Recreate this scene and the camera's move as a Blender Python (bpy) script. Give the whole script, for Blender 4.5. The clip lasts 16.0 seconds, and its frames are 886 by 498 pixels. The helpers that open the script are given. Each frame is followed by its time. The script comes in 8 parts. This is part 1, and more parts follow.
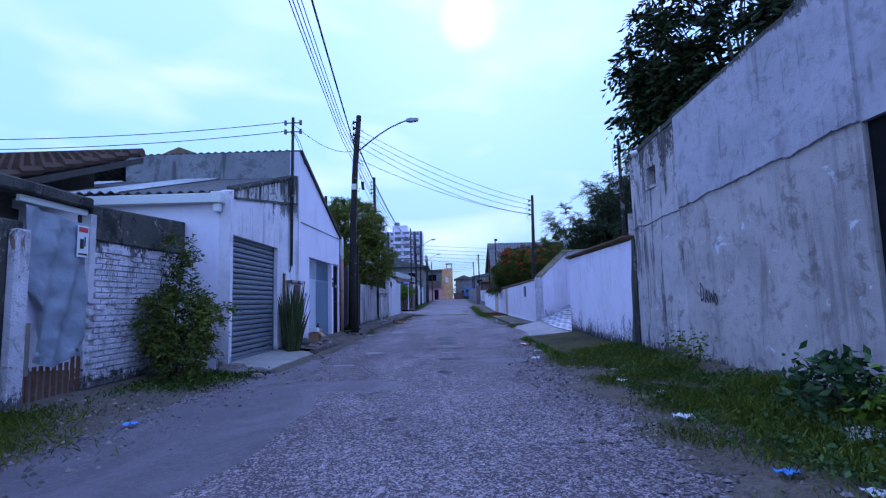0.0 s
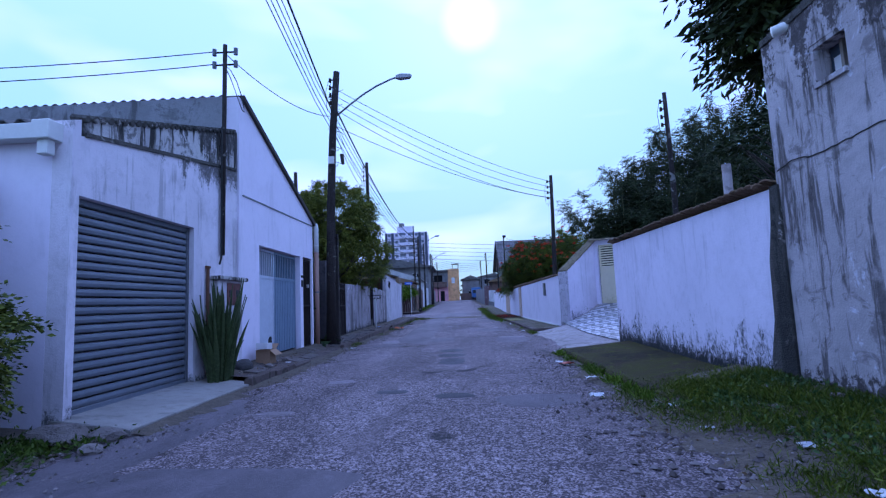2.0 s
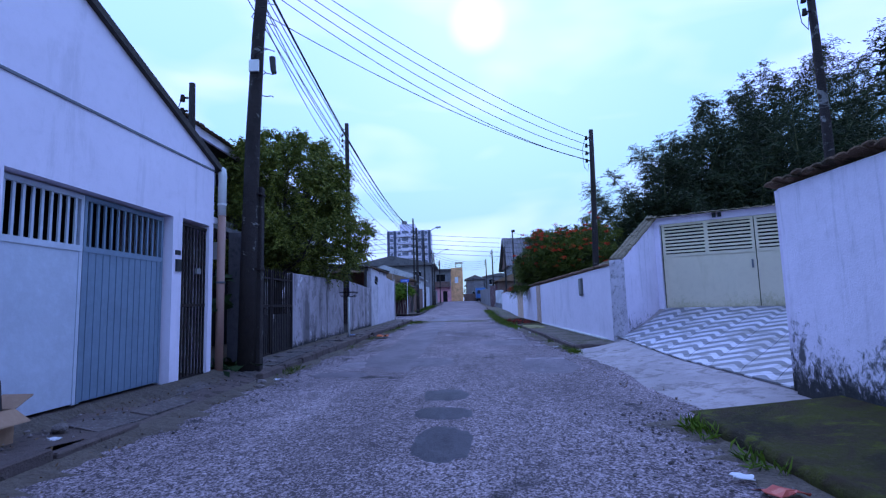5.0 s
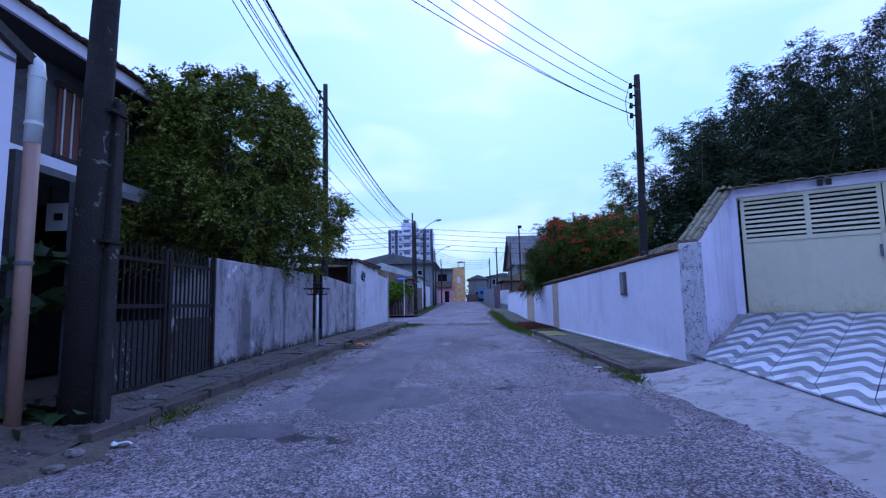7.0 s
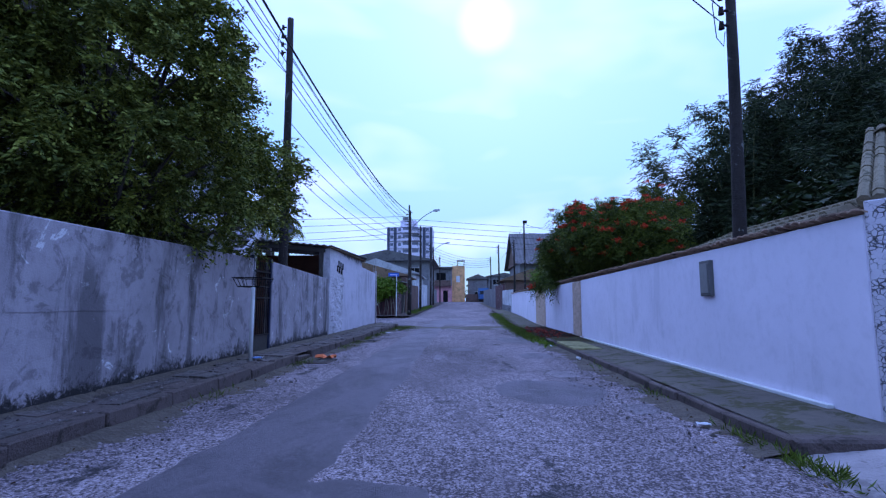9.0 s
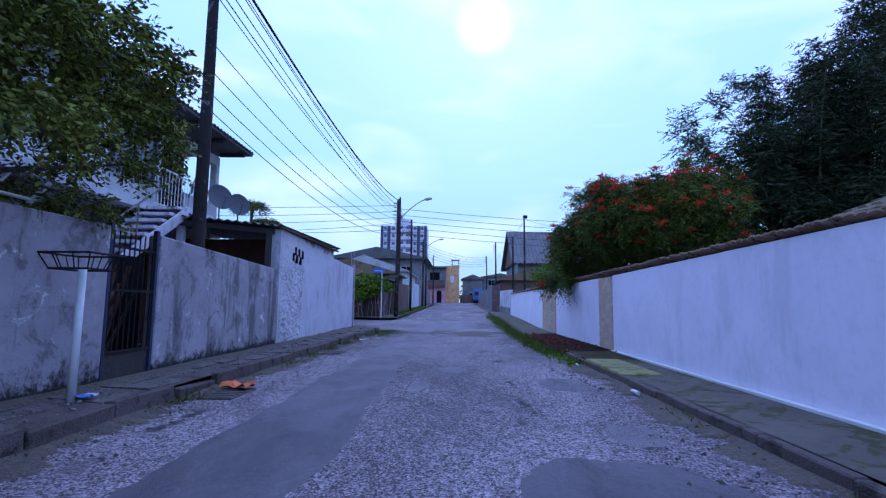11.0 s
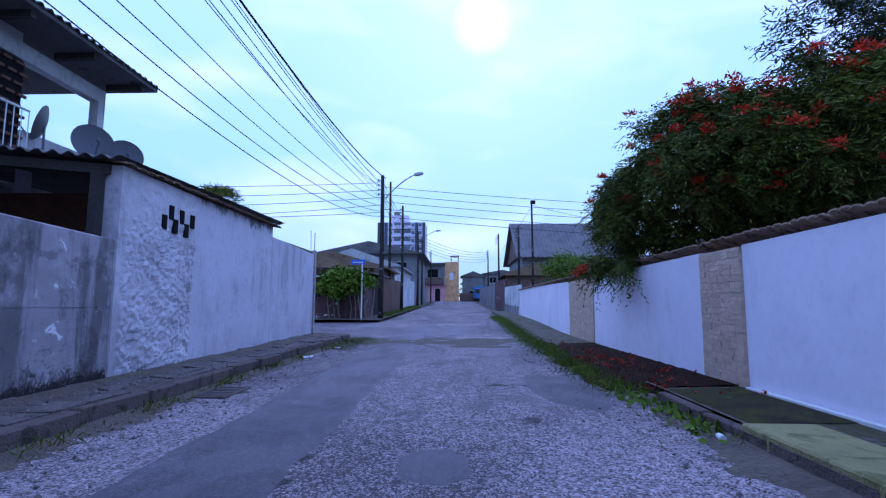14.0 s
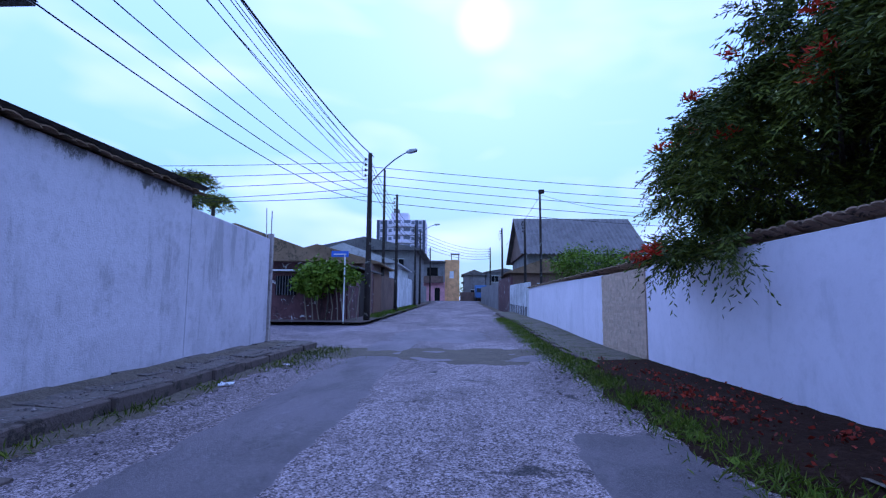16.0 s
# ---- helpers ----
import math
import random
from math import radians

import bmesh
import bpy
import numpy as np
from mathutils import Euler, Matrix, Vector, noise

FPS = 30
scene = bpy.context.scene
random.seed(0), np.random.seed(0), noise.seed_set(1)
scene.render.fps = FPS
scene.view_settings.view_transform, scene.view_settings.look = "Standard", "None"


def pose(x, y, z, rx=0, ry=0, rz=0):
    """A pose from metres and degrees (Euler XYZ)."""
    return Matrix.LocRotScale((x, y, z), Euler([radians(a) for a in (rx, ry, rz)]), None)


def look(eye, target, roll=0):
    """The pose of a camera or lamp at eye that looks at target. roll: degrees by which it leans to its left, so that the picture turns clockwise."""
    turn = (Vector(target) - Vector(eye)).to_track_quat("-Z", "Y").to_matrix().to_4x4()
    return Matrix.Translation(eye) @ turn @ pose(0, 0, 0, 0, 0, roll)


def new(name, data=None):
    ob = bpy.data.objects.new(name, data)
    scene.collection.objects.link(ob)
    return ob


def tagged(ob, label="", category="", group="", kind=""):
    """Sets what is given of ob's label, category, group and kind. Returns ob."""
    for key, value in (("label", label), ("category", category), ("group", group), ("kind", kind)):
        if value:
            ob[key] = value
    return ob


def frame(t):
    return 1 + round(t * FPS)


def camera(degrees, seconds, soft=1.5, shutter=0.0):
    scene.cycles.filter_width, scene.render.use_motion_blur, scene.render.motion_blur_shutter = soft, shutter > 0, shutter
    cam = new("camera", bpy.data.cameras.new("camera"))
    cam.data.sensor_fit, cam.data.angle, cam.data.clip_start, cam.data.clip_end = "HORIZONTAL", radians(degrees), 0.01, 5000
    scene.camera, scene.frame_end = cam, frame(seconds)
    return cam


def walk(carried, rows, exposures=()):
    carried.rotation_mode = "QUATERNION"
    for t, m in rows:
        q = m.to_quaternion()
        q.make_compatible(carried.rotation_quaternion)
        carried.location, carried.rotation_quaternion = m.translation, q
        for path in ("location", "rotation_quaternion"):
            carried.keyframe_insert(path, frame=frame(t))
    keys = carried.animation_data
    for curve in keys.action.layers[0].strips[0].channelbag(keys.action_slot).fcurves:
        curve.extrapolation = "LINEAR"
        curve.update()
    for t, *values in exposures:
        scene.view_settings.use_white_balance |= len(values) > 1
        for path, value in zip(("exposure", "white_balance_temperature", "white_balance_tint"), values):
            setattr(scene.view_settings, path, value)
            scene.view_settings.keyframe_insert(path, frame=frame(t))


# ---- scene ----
cam = camera(83.3, 16.0, soft=1.25)
METRES, EYE, TILT, LEAN, TURN = 28.2, 1.1, 1.95, 1.0, 0.9
ROWS = [
    (0.0, 0.0, 0.0, 0.0, 0.03, 4.01, 0.49),
    (0.5, 0.0013, 0.034, -0.0006, 0.27, 4.47, 1.28),
    (1.0, 0.0019, 0.0639, -0.0018, 0.44, 4.57, 1.28),
    (1.5, 0.0027, 0.0984, -0.0031, 0.68, 4.39, 1.33),
    (2.0, 0.0037, 0.1285, -0.0044, 0.8, 4.19, 1.5),
    (2.5, 0.004, 0.1629, -0.0059, 0.98, 4.14, 0.86),
    (3.0, 0.0047, 0.1932, -0.0071, 1.06, 4.02, 0.91),
    (3.5, 0.005, 0.2277, -0.0089, 1.12, 3.87, 0.42),
    (4.0, 0.0058, 0.2575, -0.009, 1.15, 4.32, 0.64),
    (6.5, 0.0096, 0.4159, -0.0141, 1.43, 4.17, 0.49),
    (7.0, 0.0099, 0.445, -0.0151, 1.49, 4.33, 0.24),
    (7.5, 0.0101, 0.4786, -0.0162, 1.53, 4.3, -0.05),
    (8.0, 0.0106, 0.5081, -0.017, 1.59, 4.28, -0.23),
    (8.5, 0.0109, 0.5422, -0.0181, 1.54, 4.42, -0.74),
    (9.0, 0.0117, 0.5719, -0.0193, 1.41, 4.3, -0.91),
    (11.5, 0.016, 0.7285, -0.0248, 0.73, 4.43, -1.72),
    (12.0, 0.0174, 0.7575, -0.026, 0.72, 4.22, -1.26),
    (12.5, 0.0184, 0.7904, -0.0272, 0.79, 4.34, -1.15),
    (13.0, 0.0196, 0.8189, -0.0282, 0.85, 4.38, -0.85),
    (13.5, 0.0206, 0.8512, -0.029, 0.8, 4.31, -0.84),
    (14.0, 0.0213, 0.8795, -0.0302, 0.79, 4.28, -1.19),
    (14.5, 0.0224, 0.9118, -0.0312, 0.85, 4.3, -1.28),
    (15.0, 0.0232, 0.9394, -0.0317, 0.82, 4.47, -1.36),
    (15.5, 0.024, 0.9712, -0.0334, 0.89, 4.18, -1.49),
    (16.0, 0.0248, 0.999, -0.0339, 0.88, 4.22, -1.42),
]
walk(cam, [(t, pose(0, 0, EYE, TILT, LEAN, TURN) @ pose(METRES * x, METRES * y, METRES * z, 90 + pitch, roll, yaw)) for t, x, y, z, yaw, pitch, roll in ROWS])

# ---- world and light: a thick overcast evening sky, bluish ----
world = bpy.data.worlds.new("overcast_sky")
scene.world = world
world.use_nodes = True
WT = world.node_tree
WT.nodes.clear()


def wn(kind, **inputs):
    node = WT.nodes.new(kind)
    for k, v in inputs.items():
        node.inputs[k].default_value = v
    return node


w_out, w_bg = wn("ShaderNodeOutputWorld"), wn("ShaderNodeBackground", Strength=1.0)
w_co, w_sep = wn("ShaderNodeTexCoord"), wn("ShaderNodeSeparateXYZ")
w_map = wn("ShaderNodeMapping")
w_map.inputs["Scale"].default_value = (1.0, 1.0, 2.6)
w_noise = wn("ShaderNodeTexNoise", Scale=3.8, Detail=2.5, Roughness=0.45, Distortion=0.3)
w_ramp = wn("ShaderNodeValToRGB")
w_ramp.color_ramp.elements[0].position, w_ramp.color_ramp.elements[0].color = 0.02, (0.27, 0.56, 0.92, 1)
w_ramp.color_ramp.elements[1].position, w_ramp.color_ramp.elements[1].color = 0.6, (0.54, 0.92, 2.3, 1)
w_mid = w_ramp.color_ramp.elements.new(0.27)
w_mid.color = (0.395, 0.78, 1.45, 1)
w_cl = wn("ShaderNodeValToRGB")
w_cl.color_ramp.elements[0].position, w_cl.color_ramp.elements[0].color = 0.47, (0, 0, 0, 1)
w_cl.color_ramp.elements[1].position, w_cl.color_ramp.elements[1].color = 0.8, (1, 1, 1, 1)
w_mix = wn("ShaderNodeMixRGB")
w_mix.inputs["Color2"].default_value = (0.8, 1.02, 2.35, 1)
w_sky = wn("ShaderNodeTexSky")
w_sky.sky_type, w_sky.sun_disc = "NISHITA", False
w_sky.sun_elevation, w_sky.sun_rotation = radians(34), radians(3)
w_dot = wn("ShaderNodeVectorMath")
w_dot.operation = "DOT_PRODUCT"
w_dot.inputs[1].default_value = (0.052 * math.cos(radians(30.5)), math.cos(radians(30.5)), math.sin(radians(30.5)))
w_glow = wn("ShaderNodeMapRange")
w_glow.interpolation_type = "SMOOTHSTEP"
w_glow.inputs["From Min"].default_value, w_glow.inputs["From Max"].default_value = 0.999, 1.001
w_sun = wn("ShaderNodeMixRGB")
w_sun.inputs["Color2"].default_value = (0.9, 1.0, 2.3, 1)
w_add = wn("ShaderNodeMixRGB", Fac=0.012)
w_add.blend_type = "ADD"
for a, b in ((w_co.outputs["Generated"], w_sep.inputs[0]), (w_co.outputs["Generated"], w_map.inputs["Vector"]), (w_map.outputs[0], w_noise.inputs["Vector"]),
             (w_sep.outputs["Z"], w_ramp.inputs["Fac"]), (w_noise.outputs["Fac"], w_cl.inputs["Fac"]), (w_cl.outputs["Color"], w_mix.inputs["Fac"]),
             (w_ramp.outputs["Color"], w_mix.inputs["Color1"]), (w_co.outputs["Generated"], w_dot.inputs[0]), (w_dot.outputs["Value"], w_glow.inputs["Value"]), (w_glow.outputs[0], w_sun.inputs["Fac"]), (w_mix.outputs[0], w_sun.inputs["Color1"]),
             (w_sun.outputs[0], w_add.inputs["Color1"]), (w_sky.outputs[0], w_add.inputs["Color2"]),
             (w_add.outputs[0], w_bg.inputs["Color"]), (w_bg.outputs[0], w_out.inputs["Surface"])):
    WT.links.new(a, b)
SUN_POWER = 0.5
sun_data = bpy.data.lights.new("sun", "SUN")
sun_data.energy, sun_data.angle, sun_data.color = SUN_POWER, radians(25), (0.55, 0.66, 1.0)
new("sun", sun_data).matrix_world = look((0, 0, 30), (1.5, -27, 12))


# ---- materials ----
class Nodes:
    def __init__(self, name):
        self.m = bpy.data.materials.new(name)
        self.m.use_nodes = True
        self.t = self.m.node_tree
        self.b = self.t.nodes["Principled BSDF"]
        self.pos = self.t.nodes.new("ShaderNodeNewGeometry").outputs["Position"]

    def put(self, socket, v):
        if isinstance(v, bpy.types.NodeSocket):
            self.t.links.new(v, socket)
        elif isinstance(v, tuple) and len(v) == 3 and socket.type == "RGBA":
            socket.default_value = (*v, 1)
        else:
            socket.default_value = v

    def scaled(self, s):
        n = self.t.nodes.new("ShaderNodeMapping")
        self.put(n.inputs["Vector"], self.pos)
        n.inputs["Scale"].default_value = s
        return n.outputs[0]

    def noise(self, scale, detail=4.0, stretch=None, distort=0.0, rough=0.55):
        n = self.t.nodes.new("ShaderNodeTexNoise")
        self.put(n.inputs["Vector"], self.scaled(stretch) if stretch else self.pos)
        for k, v in (("Scale", scale), ("Detail", detail), ("Distortion", distort), ("Roughness", rough)):
            n.inputs[k].default_value = v
        return n.outputs["Fac"]

    def cells(self, scale, feature="F1", stretch=None):
        n = self.t.nodes.new("ShaderNodeTexVoronoi")
        n.feature = feature
        self.put(n.inputs["Vector"], self.scaled(stretch) if stretch else self.pos)
        n.inputs["Scale"].default_value = scale
        return n.outputs["Distance"]

    def pebbles(self, scale, stretch=None):
        """A random value for each cell, one for each stone."""
        n = self.t.nodes.new("ShaderNodeTexVoronoi")
        self.put(n.inputs["Vector"], self.scaled(stretch) if stretch else self.pos)
        n.inputs["Scale"].default_value = scale
        c = self.t.nodes.new("ShaderNodeSeparateXYZ")
        self.put(c.inputs[0], n.outputs["Color"])
        return c.outputs[0]

    def ramp(self, v, lo, hi, a=0.0, b=1.0):
        n = self.t.nodes.new("ShaderNodeMapRange")
        self.put(n.inputs["Value"], v)
        for k, x in (("From Min", lo), ("From Max", hi), ("To Min", a), ("To Max", b)):
            n.inputs[k].default_value = x
        return n.outputs[0]

    def math(self, op, a, b=0.0):
        n = self.t.nodes.new("ShaderNodeMath")
        n.operation = op
        self.put(n.inputs[0], a)
        self.put(n.inputs[1], b)
        return n.outputs[0]

    def mix(self, f, a, b, blend="MIX"):
        n = self.t.nodes.new("ShaderNodeMixRGB")
        n.blend_type = blend
        self.put(n.inputs["Fac"], f)
        self.put(n.inputs["Color1"], a)
        self.put(n.inputs["Color2"], b)
        return n.outputs[0]

    def axis(self, i):
        n = self.t.nodes.new("ShaderNodeSeparateXYZ")
        self.put(n.inputs[0], self.pos)
        return n.outputs[i]

    def random(self):
        return self.t.nodes.new("ShaderNodeObjectInfo").outputs["Random"]

    def island(self):
        return self.t.nodes.new("ShaderNodeNewGeometry").outputs["Random Per Island"]

    def done(self, colour, rough=0.8, bump=None, depth=0.01, metal=0.0, spec=0.5):
        self.put(self.b.inputs["Base Color"], colour)
        self.put(self.b.inputs["Roughness"], rough)
        self.b.inputs["Metallic"].default_value = metal
        self.b.inputs["Specular IOR Level"].default_value = spec
        if bump is not None:
            n = self.t.nodes.new("ShaderNodeBump")
            n.inputs["Distance"].default_value = depth
            n.inputs["Strength"].default_value = 1.0
            self.put(n.inputs["Height"], bump)
            self.t.links.new(n.outputs[0], self.b.inputs["Normal"])
        return self.m


def plain(name, colour, rough=0.6, grain=25.0, vary=0.25, metal=0.0, depth=0.002, spec=0.5):
    """A painted or bare surface with two scales of wear."""
    k = Nodes(name)
    f = k.mix(k.ramp(k.noise(2.2, 5), 0.35, 0.7, 0, vary), colour, tuple(c * 0.55 for c in colour))
    f = k.mix(k.ramp(k.noise(grain, 4), 0.45, 0.75, 0, vary), f, tuple(min(1, c * 1.35 + 0.01) for c in colour))
    return k.done(f, rough, k.noise(grain * 2, 3), depth, metal, spec)


def stucco(name, base, stain=(0.05, 0.052, 0.05), streaks=0.4, blotch=0.3, mould=None, top=None, rough=0.9, depth=0.012, chips=0.0, under=(0.3, 0.29, 0.27), soil=1.0, wet=0.0, blur=0.2, foot=None, run=2.6, spot=1.7):
    """Painted render: blotches, runs of black mould, and mould creeping up from a damp foot or down from the coping (z, height)."""
    k = Nodes(name)
    big, fine = k.noise(0.9, 8, distort=0.4, rough=0.62), k.noise(9, 6, rough=0.65)
    runs = k.noise(run, 8, (1, 1, 0.16 if run < 4 else 0.1), 0.2, 0.68)
    col = k.mix(k.ramp(big, 0.42, 0.6, 0, 0.85 * soil), base, tuple(c * 0.74 for c in base))
    col = k.mix(k.ramp(fine, 0.5, 0.66, 0, 0.45 * soil), col, tuple(c * 0.6 for c in base))
    if chips:
        col = k.mix(k.ramp(k.noise(3.1, 9, distort=0.9, rough=0.7), 0.63 - chips * 0.1, 0.66 - chips * 0.1), col, under)
    col = k.mix(k.math("MULTIPLY", k.ramp(runs, 0.53 - wet, 0.6 - wet, 0, streaks), k.ramp(big, 0.42 - 2 * wet, 0.52 - 2 * wet)), col, stain)
    col = k.mix(k.math("MULTIPLY", k.ramp(k.noise(spot, 9, distort=1.0, rough=0.7), 0.55 - wet, 0.6 - wet, 0, blotch), k.ramp(fine, 0.36, 0.5)), col, stain)
    ragged = k.math("MULTIPLY", k.math("SUBTRACT", k.noise(2.2, 9, (1, 1, 0.75), 0.6, 0.72), 0.5), 4.2)
    drips = k.math("MULTIPLY", k.math("SUBTRACT", k.noise(3.4, 7, (1, 1, 0.1), 0.1, 0.6), 0.5), 4.0)
    for edge, sign in ((mould, 1), (top, -1)):
        if edge:
            z0, h = edge
            near = k.math("SUBTRACT", 1.0, k.math("MULTIPLY", k.math("SUBTRACT", k.axis(2), z0), sign / h))
            f = k.math("ADD", near, k.math("ADD", k.math("MULTIPLY", ragged, 0.55 if sign > 0 else 0.35), k.math("MULTIPLY", drips, 0.12 if sign > 0 else 0.9)))
            speckle = k.noise(15, 9, (1, 1, 0.75), 0.7, 0.82)
            col = k.mix(k.math("MULTIPLY", k.ramp(k.math("ADD", f, k.math("MULTIPLY", k.math("SUBTRACT", speckle, 0.5), 3.2)), 0.42, 0.42 + blur, 0, 0.93), k.ramp(speckle, 0.36, 0.5, 0.55, 1)), col, stain)
    if foot:
        low = k.math("ADD", k.math("SUBTRACT", 1.0, k.math("DIVIDE", k.math("SUBTRACT", k.axis(2), foot[0]), foot[1])), k.math("MULTIPLY", k.math("SUBTRACT", k.noise(9, 9, (1, 1, 0.9), 0.8, 0.78), 0.5), 4.5))
        col = k.mix(k.ramp(low, 0.1, 0.55, 0, 0.95), col, tuple(c * 0.55 for c in stain))
    return k.done(col, rough, k.math("ADD", k.noise(55, 5), k.math("MULTIPLY", fine, 1.6)), depth, spec=0.25)


def asphalt(name, base, worn, speck=0.5, crack=True):
    k = Nodes(name)
    grit, big = k.cells(75), k.noise(0.55, 8, distort=0.6, rough=0.6)
    col = k.mix(k.ramp(big, 0.38, 0.66), base, worn)
    col = k.mix(k.ramp(k.noise(2.6, 8, (1, 0.45, 1), 0.8, 0.7), 0.53, 0.66, 0, 0.6), col, tuple(c * 0.62 for c in base))
    col = k.mix(k.ramp(k.noise(3.3, 8, (1, 0.5, 1), 1.2, 0.7), 0.58, 0.66, 0, 0.55), col, tuple(min(1, c * 1.6) for c in worn))
    rough_mask = k.ramp(k.noise(0.55, 6, (1, 0.35, 1), 0.7), 0.42, 0.55, 0.4, 1.0)
    col = k.mix(k.ramp(k.noise(0.35, 4, (1.6, 0.4, 1), 0.4), 0.44, 0.58, 0, 0.5), col, tuple(c * 0.66 for c in base))
    stones = k.math("MULTIPLY", k.ramp(k.noise(26, 8, rough=0.9, distort=1.5), 0.5, 0.56, 0, speck), rough_mask)
    col = k.mix(stones, col, tuple(min(1, c * 1.9) for c in worn))
    col = k.mix(k.ramp(k.noise(1.1, 7, (1, 0.55, 1), 0.9, 0.65), 0.46, 0.56, 0, 0.45), col, tuple(min(1, c * 1.25) for c in worn))
    col = k.mix(k.math("MULTIPLY", k.ramp(k.noise(38, 6, rough=0.85), 0.4, 0.47, 0.6 * speck, 0), rough_mask), col, tuple(c * 0.5 for c in base))
    if crack:
        line = k.ramp(k.math("ADD", k.cells(0.45, "DISTANCE_TO_EDGE", (1, 0.6, 1)), k.math("MULTIPLY", k.math("SUBTRACT", k.noise(3, 6), 0.5), 0.25)), 0.0, 0.012, 1, 0)
        col = k.mix(k.math("MULTIPLY", line, k.ramp(k.noise(0.8, 3), 0.56, 0.64, 0, 0.7)), col, (0.02, 0.02, 0.02))
    return k.done(col, k.ramp(big, 0.3, 0.7, 0.75, 0.95), k.math("MULTIPLY", k.noise(50, 6, rough=0.75), 3.0), 0.008 + 0.012 * speck, spec=0.3)


def worn_road(name, tar, stone, pale):
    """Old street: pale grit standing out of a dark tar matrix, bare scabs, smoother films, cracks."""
    k = Nodes(name)
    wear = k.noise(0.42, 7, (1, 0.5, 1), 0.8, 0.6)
    # Grit turns paler with y, between 9 and 24.
    along_y = k.ramp(k.axis(1), 9.0, 24.0, -0.04, 0.05)
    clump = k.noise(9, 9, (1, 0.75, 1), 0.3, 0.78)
    level = k.math("ADD", k.math("ADD", k.math("MULTIPLY", k.math("SUBTRACT", wear, 0.5), 0.9), along_y), k.math("MULTIPLY", k.math("SUBTRACT", clump, 0.5), 0.75))
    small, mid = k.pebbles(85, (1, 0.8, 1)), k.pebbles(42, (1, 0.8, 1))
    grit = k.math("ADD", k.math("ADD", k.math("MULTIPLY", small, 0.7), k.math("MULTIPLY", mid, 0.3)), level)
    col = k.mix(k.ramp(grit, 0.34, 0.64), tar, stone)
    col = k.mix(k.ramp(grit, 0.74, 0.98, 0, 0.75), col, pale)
    col = k.mix(k.ramp(k.noise(48, 5, rough=0.85), 0.36, 0.46, 0.8, 0), col, tuple(c * 0.35 for c in tar))
    col = k.mix(k.ramp(k.noise(1.3, 8, (1, 0.35, 1), 0.6, 0.66), 0.55, 0.68, 0, 0.45), col, tuple(c * 0.75 for c in tar))
    film = k.ramp(k.noise(0.7, 7, (1.3, 0.55, 1), 1.1, 0.62), 0.57, 0.63, 0, 0.5)
    col = k.mix(film, col, tuple(0.6 * a + 0.3 * b for a, b in zip(tar, stone)))
    scab = k.ramp(k.noise(1.5, 9, (1, 0.7, 1), 1.4, 0.7), 0.65, 0.7, 0, 0.5)
    col = k.mix(scab, col, tuple(0.8 * c for c in pale))
    line = k.ramp(k.math("ADD", k.cells(0.45, "DISTANCE_TO_EDGE", (1, 0.6, 1)), k.math("MULTIPLY", k.math("SUBTRACT", k.noise(3, 6), 0.5), 0.25)), 0.0, 0.014, 1, 0)
    col = k.mix(k.math("MULTIPLY", line, k.ramp(k.noise(0.8, 3), 0.52, 0.6, 0, 0.8)), col, (0.02, 0.02, 0.02))
    return k.done(col, 0.92, k.math("MULTIPLY", grit, k.math("SUBTRACT", 1.0, film)), 0.014, spec=0.25)


def mossy(name):
    k = Nodes(name)
    col = k.mix(k.ramp(k.noise(2.4, 8, distort=0.8, rough=0.68), 0.4, 0.62), (0.055, 0.04, 0.024), (0.062, 0.064, 0.012))
    col = k.mix(k.ramp(k.noise(1.1, 7, distort=1.0), 0.52, 0.62, 0, 0.8), col, (0.03, 0.025, 0.016))
    col = k.mix(k.ramp(k.noise(5, 8, distort=0.6, rough=0.7), 0.56, 0.66, 0, 0.8), col, (0.1, 0.12, 0.014))
    col = k.mix(k.ramp(k.noise(30, 6, rough=0.8), 0.55, 0.66, 0, 0.5), col, (0.13, 0.11, 0.08))
    return k.done(col, 0.95, k.noise(35, 6, rough=0.7), 0.03, spec=0.15)


def leafy(name, a, b, rough=0.5):
    k = Nodes(name)
    col = k.mix(k.island(), a, b)
    col = k.mix(k.ramp(k.noise(1.3, 3), 0.35, 0.65, 0, 0.6), col, tuple(c * 0.55 for c in a))
    k.b.inputs["Subsurface Weight"].default_value = 0.0
    return k.done(col, 0.6, spec=0.16)


pk = Nodes("pitted_pillar_render")
pk_pits = pk.ramp(pk.math("ADD", pk.cells(26, "DISTANCE_TO_EDGE"), pk.math("MULTIPLY", pk.noise(14, 5), 0.5)), 0.2, 0.32, 1, 0)
PITTED = pk.done(pk.mix(pk_pits, pk.mix(pk.noise(3, 6), (0.74, 0.68, 0.74), (0.5, 0.46, 0.5)), (0.1, 0.095, 0.1)), 0.9, pk_pits, -0.02)
TOWER_GLASS = plain("tower_window", (0.14, 0.15, 0.2), 0.3, 10, 0.2)
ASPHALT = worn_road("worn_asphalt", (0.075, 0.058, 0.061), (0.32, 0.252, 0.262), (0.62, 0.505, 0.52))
ASPHALT_SMOOTH = asphalt("patched_asphalt", (0.175, 0.147, 0.158), (0.215, 0.18, 0.195), 0.3, False)
TAR = asphalt("tar_patch", (0.095, 0.09, 0.1), (0.125, 0.117, 0.13), 0.3, False)
SCAB = asphalt("pale_worn_scab", (0.27, 0.222, 0.235), (0.33, 0.275, 0.29), 0.6, False)
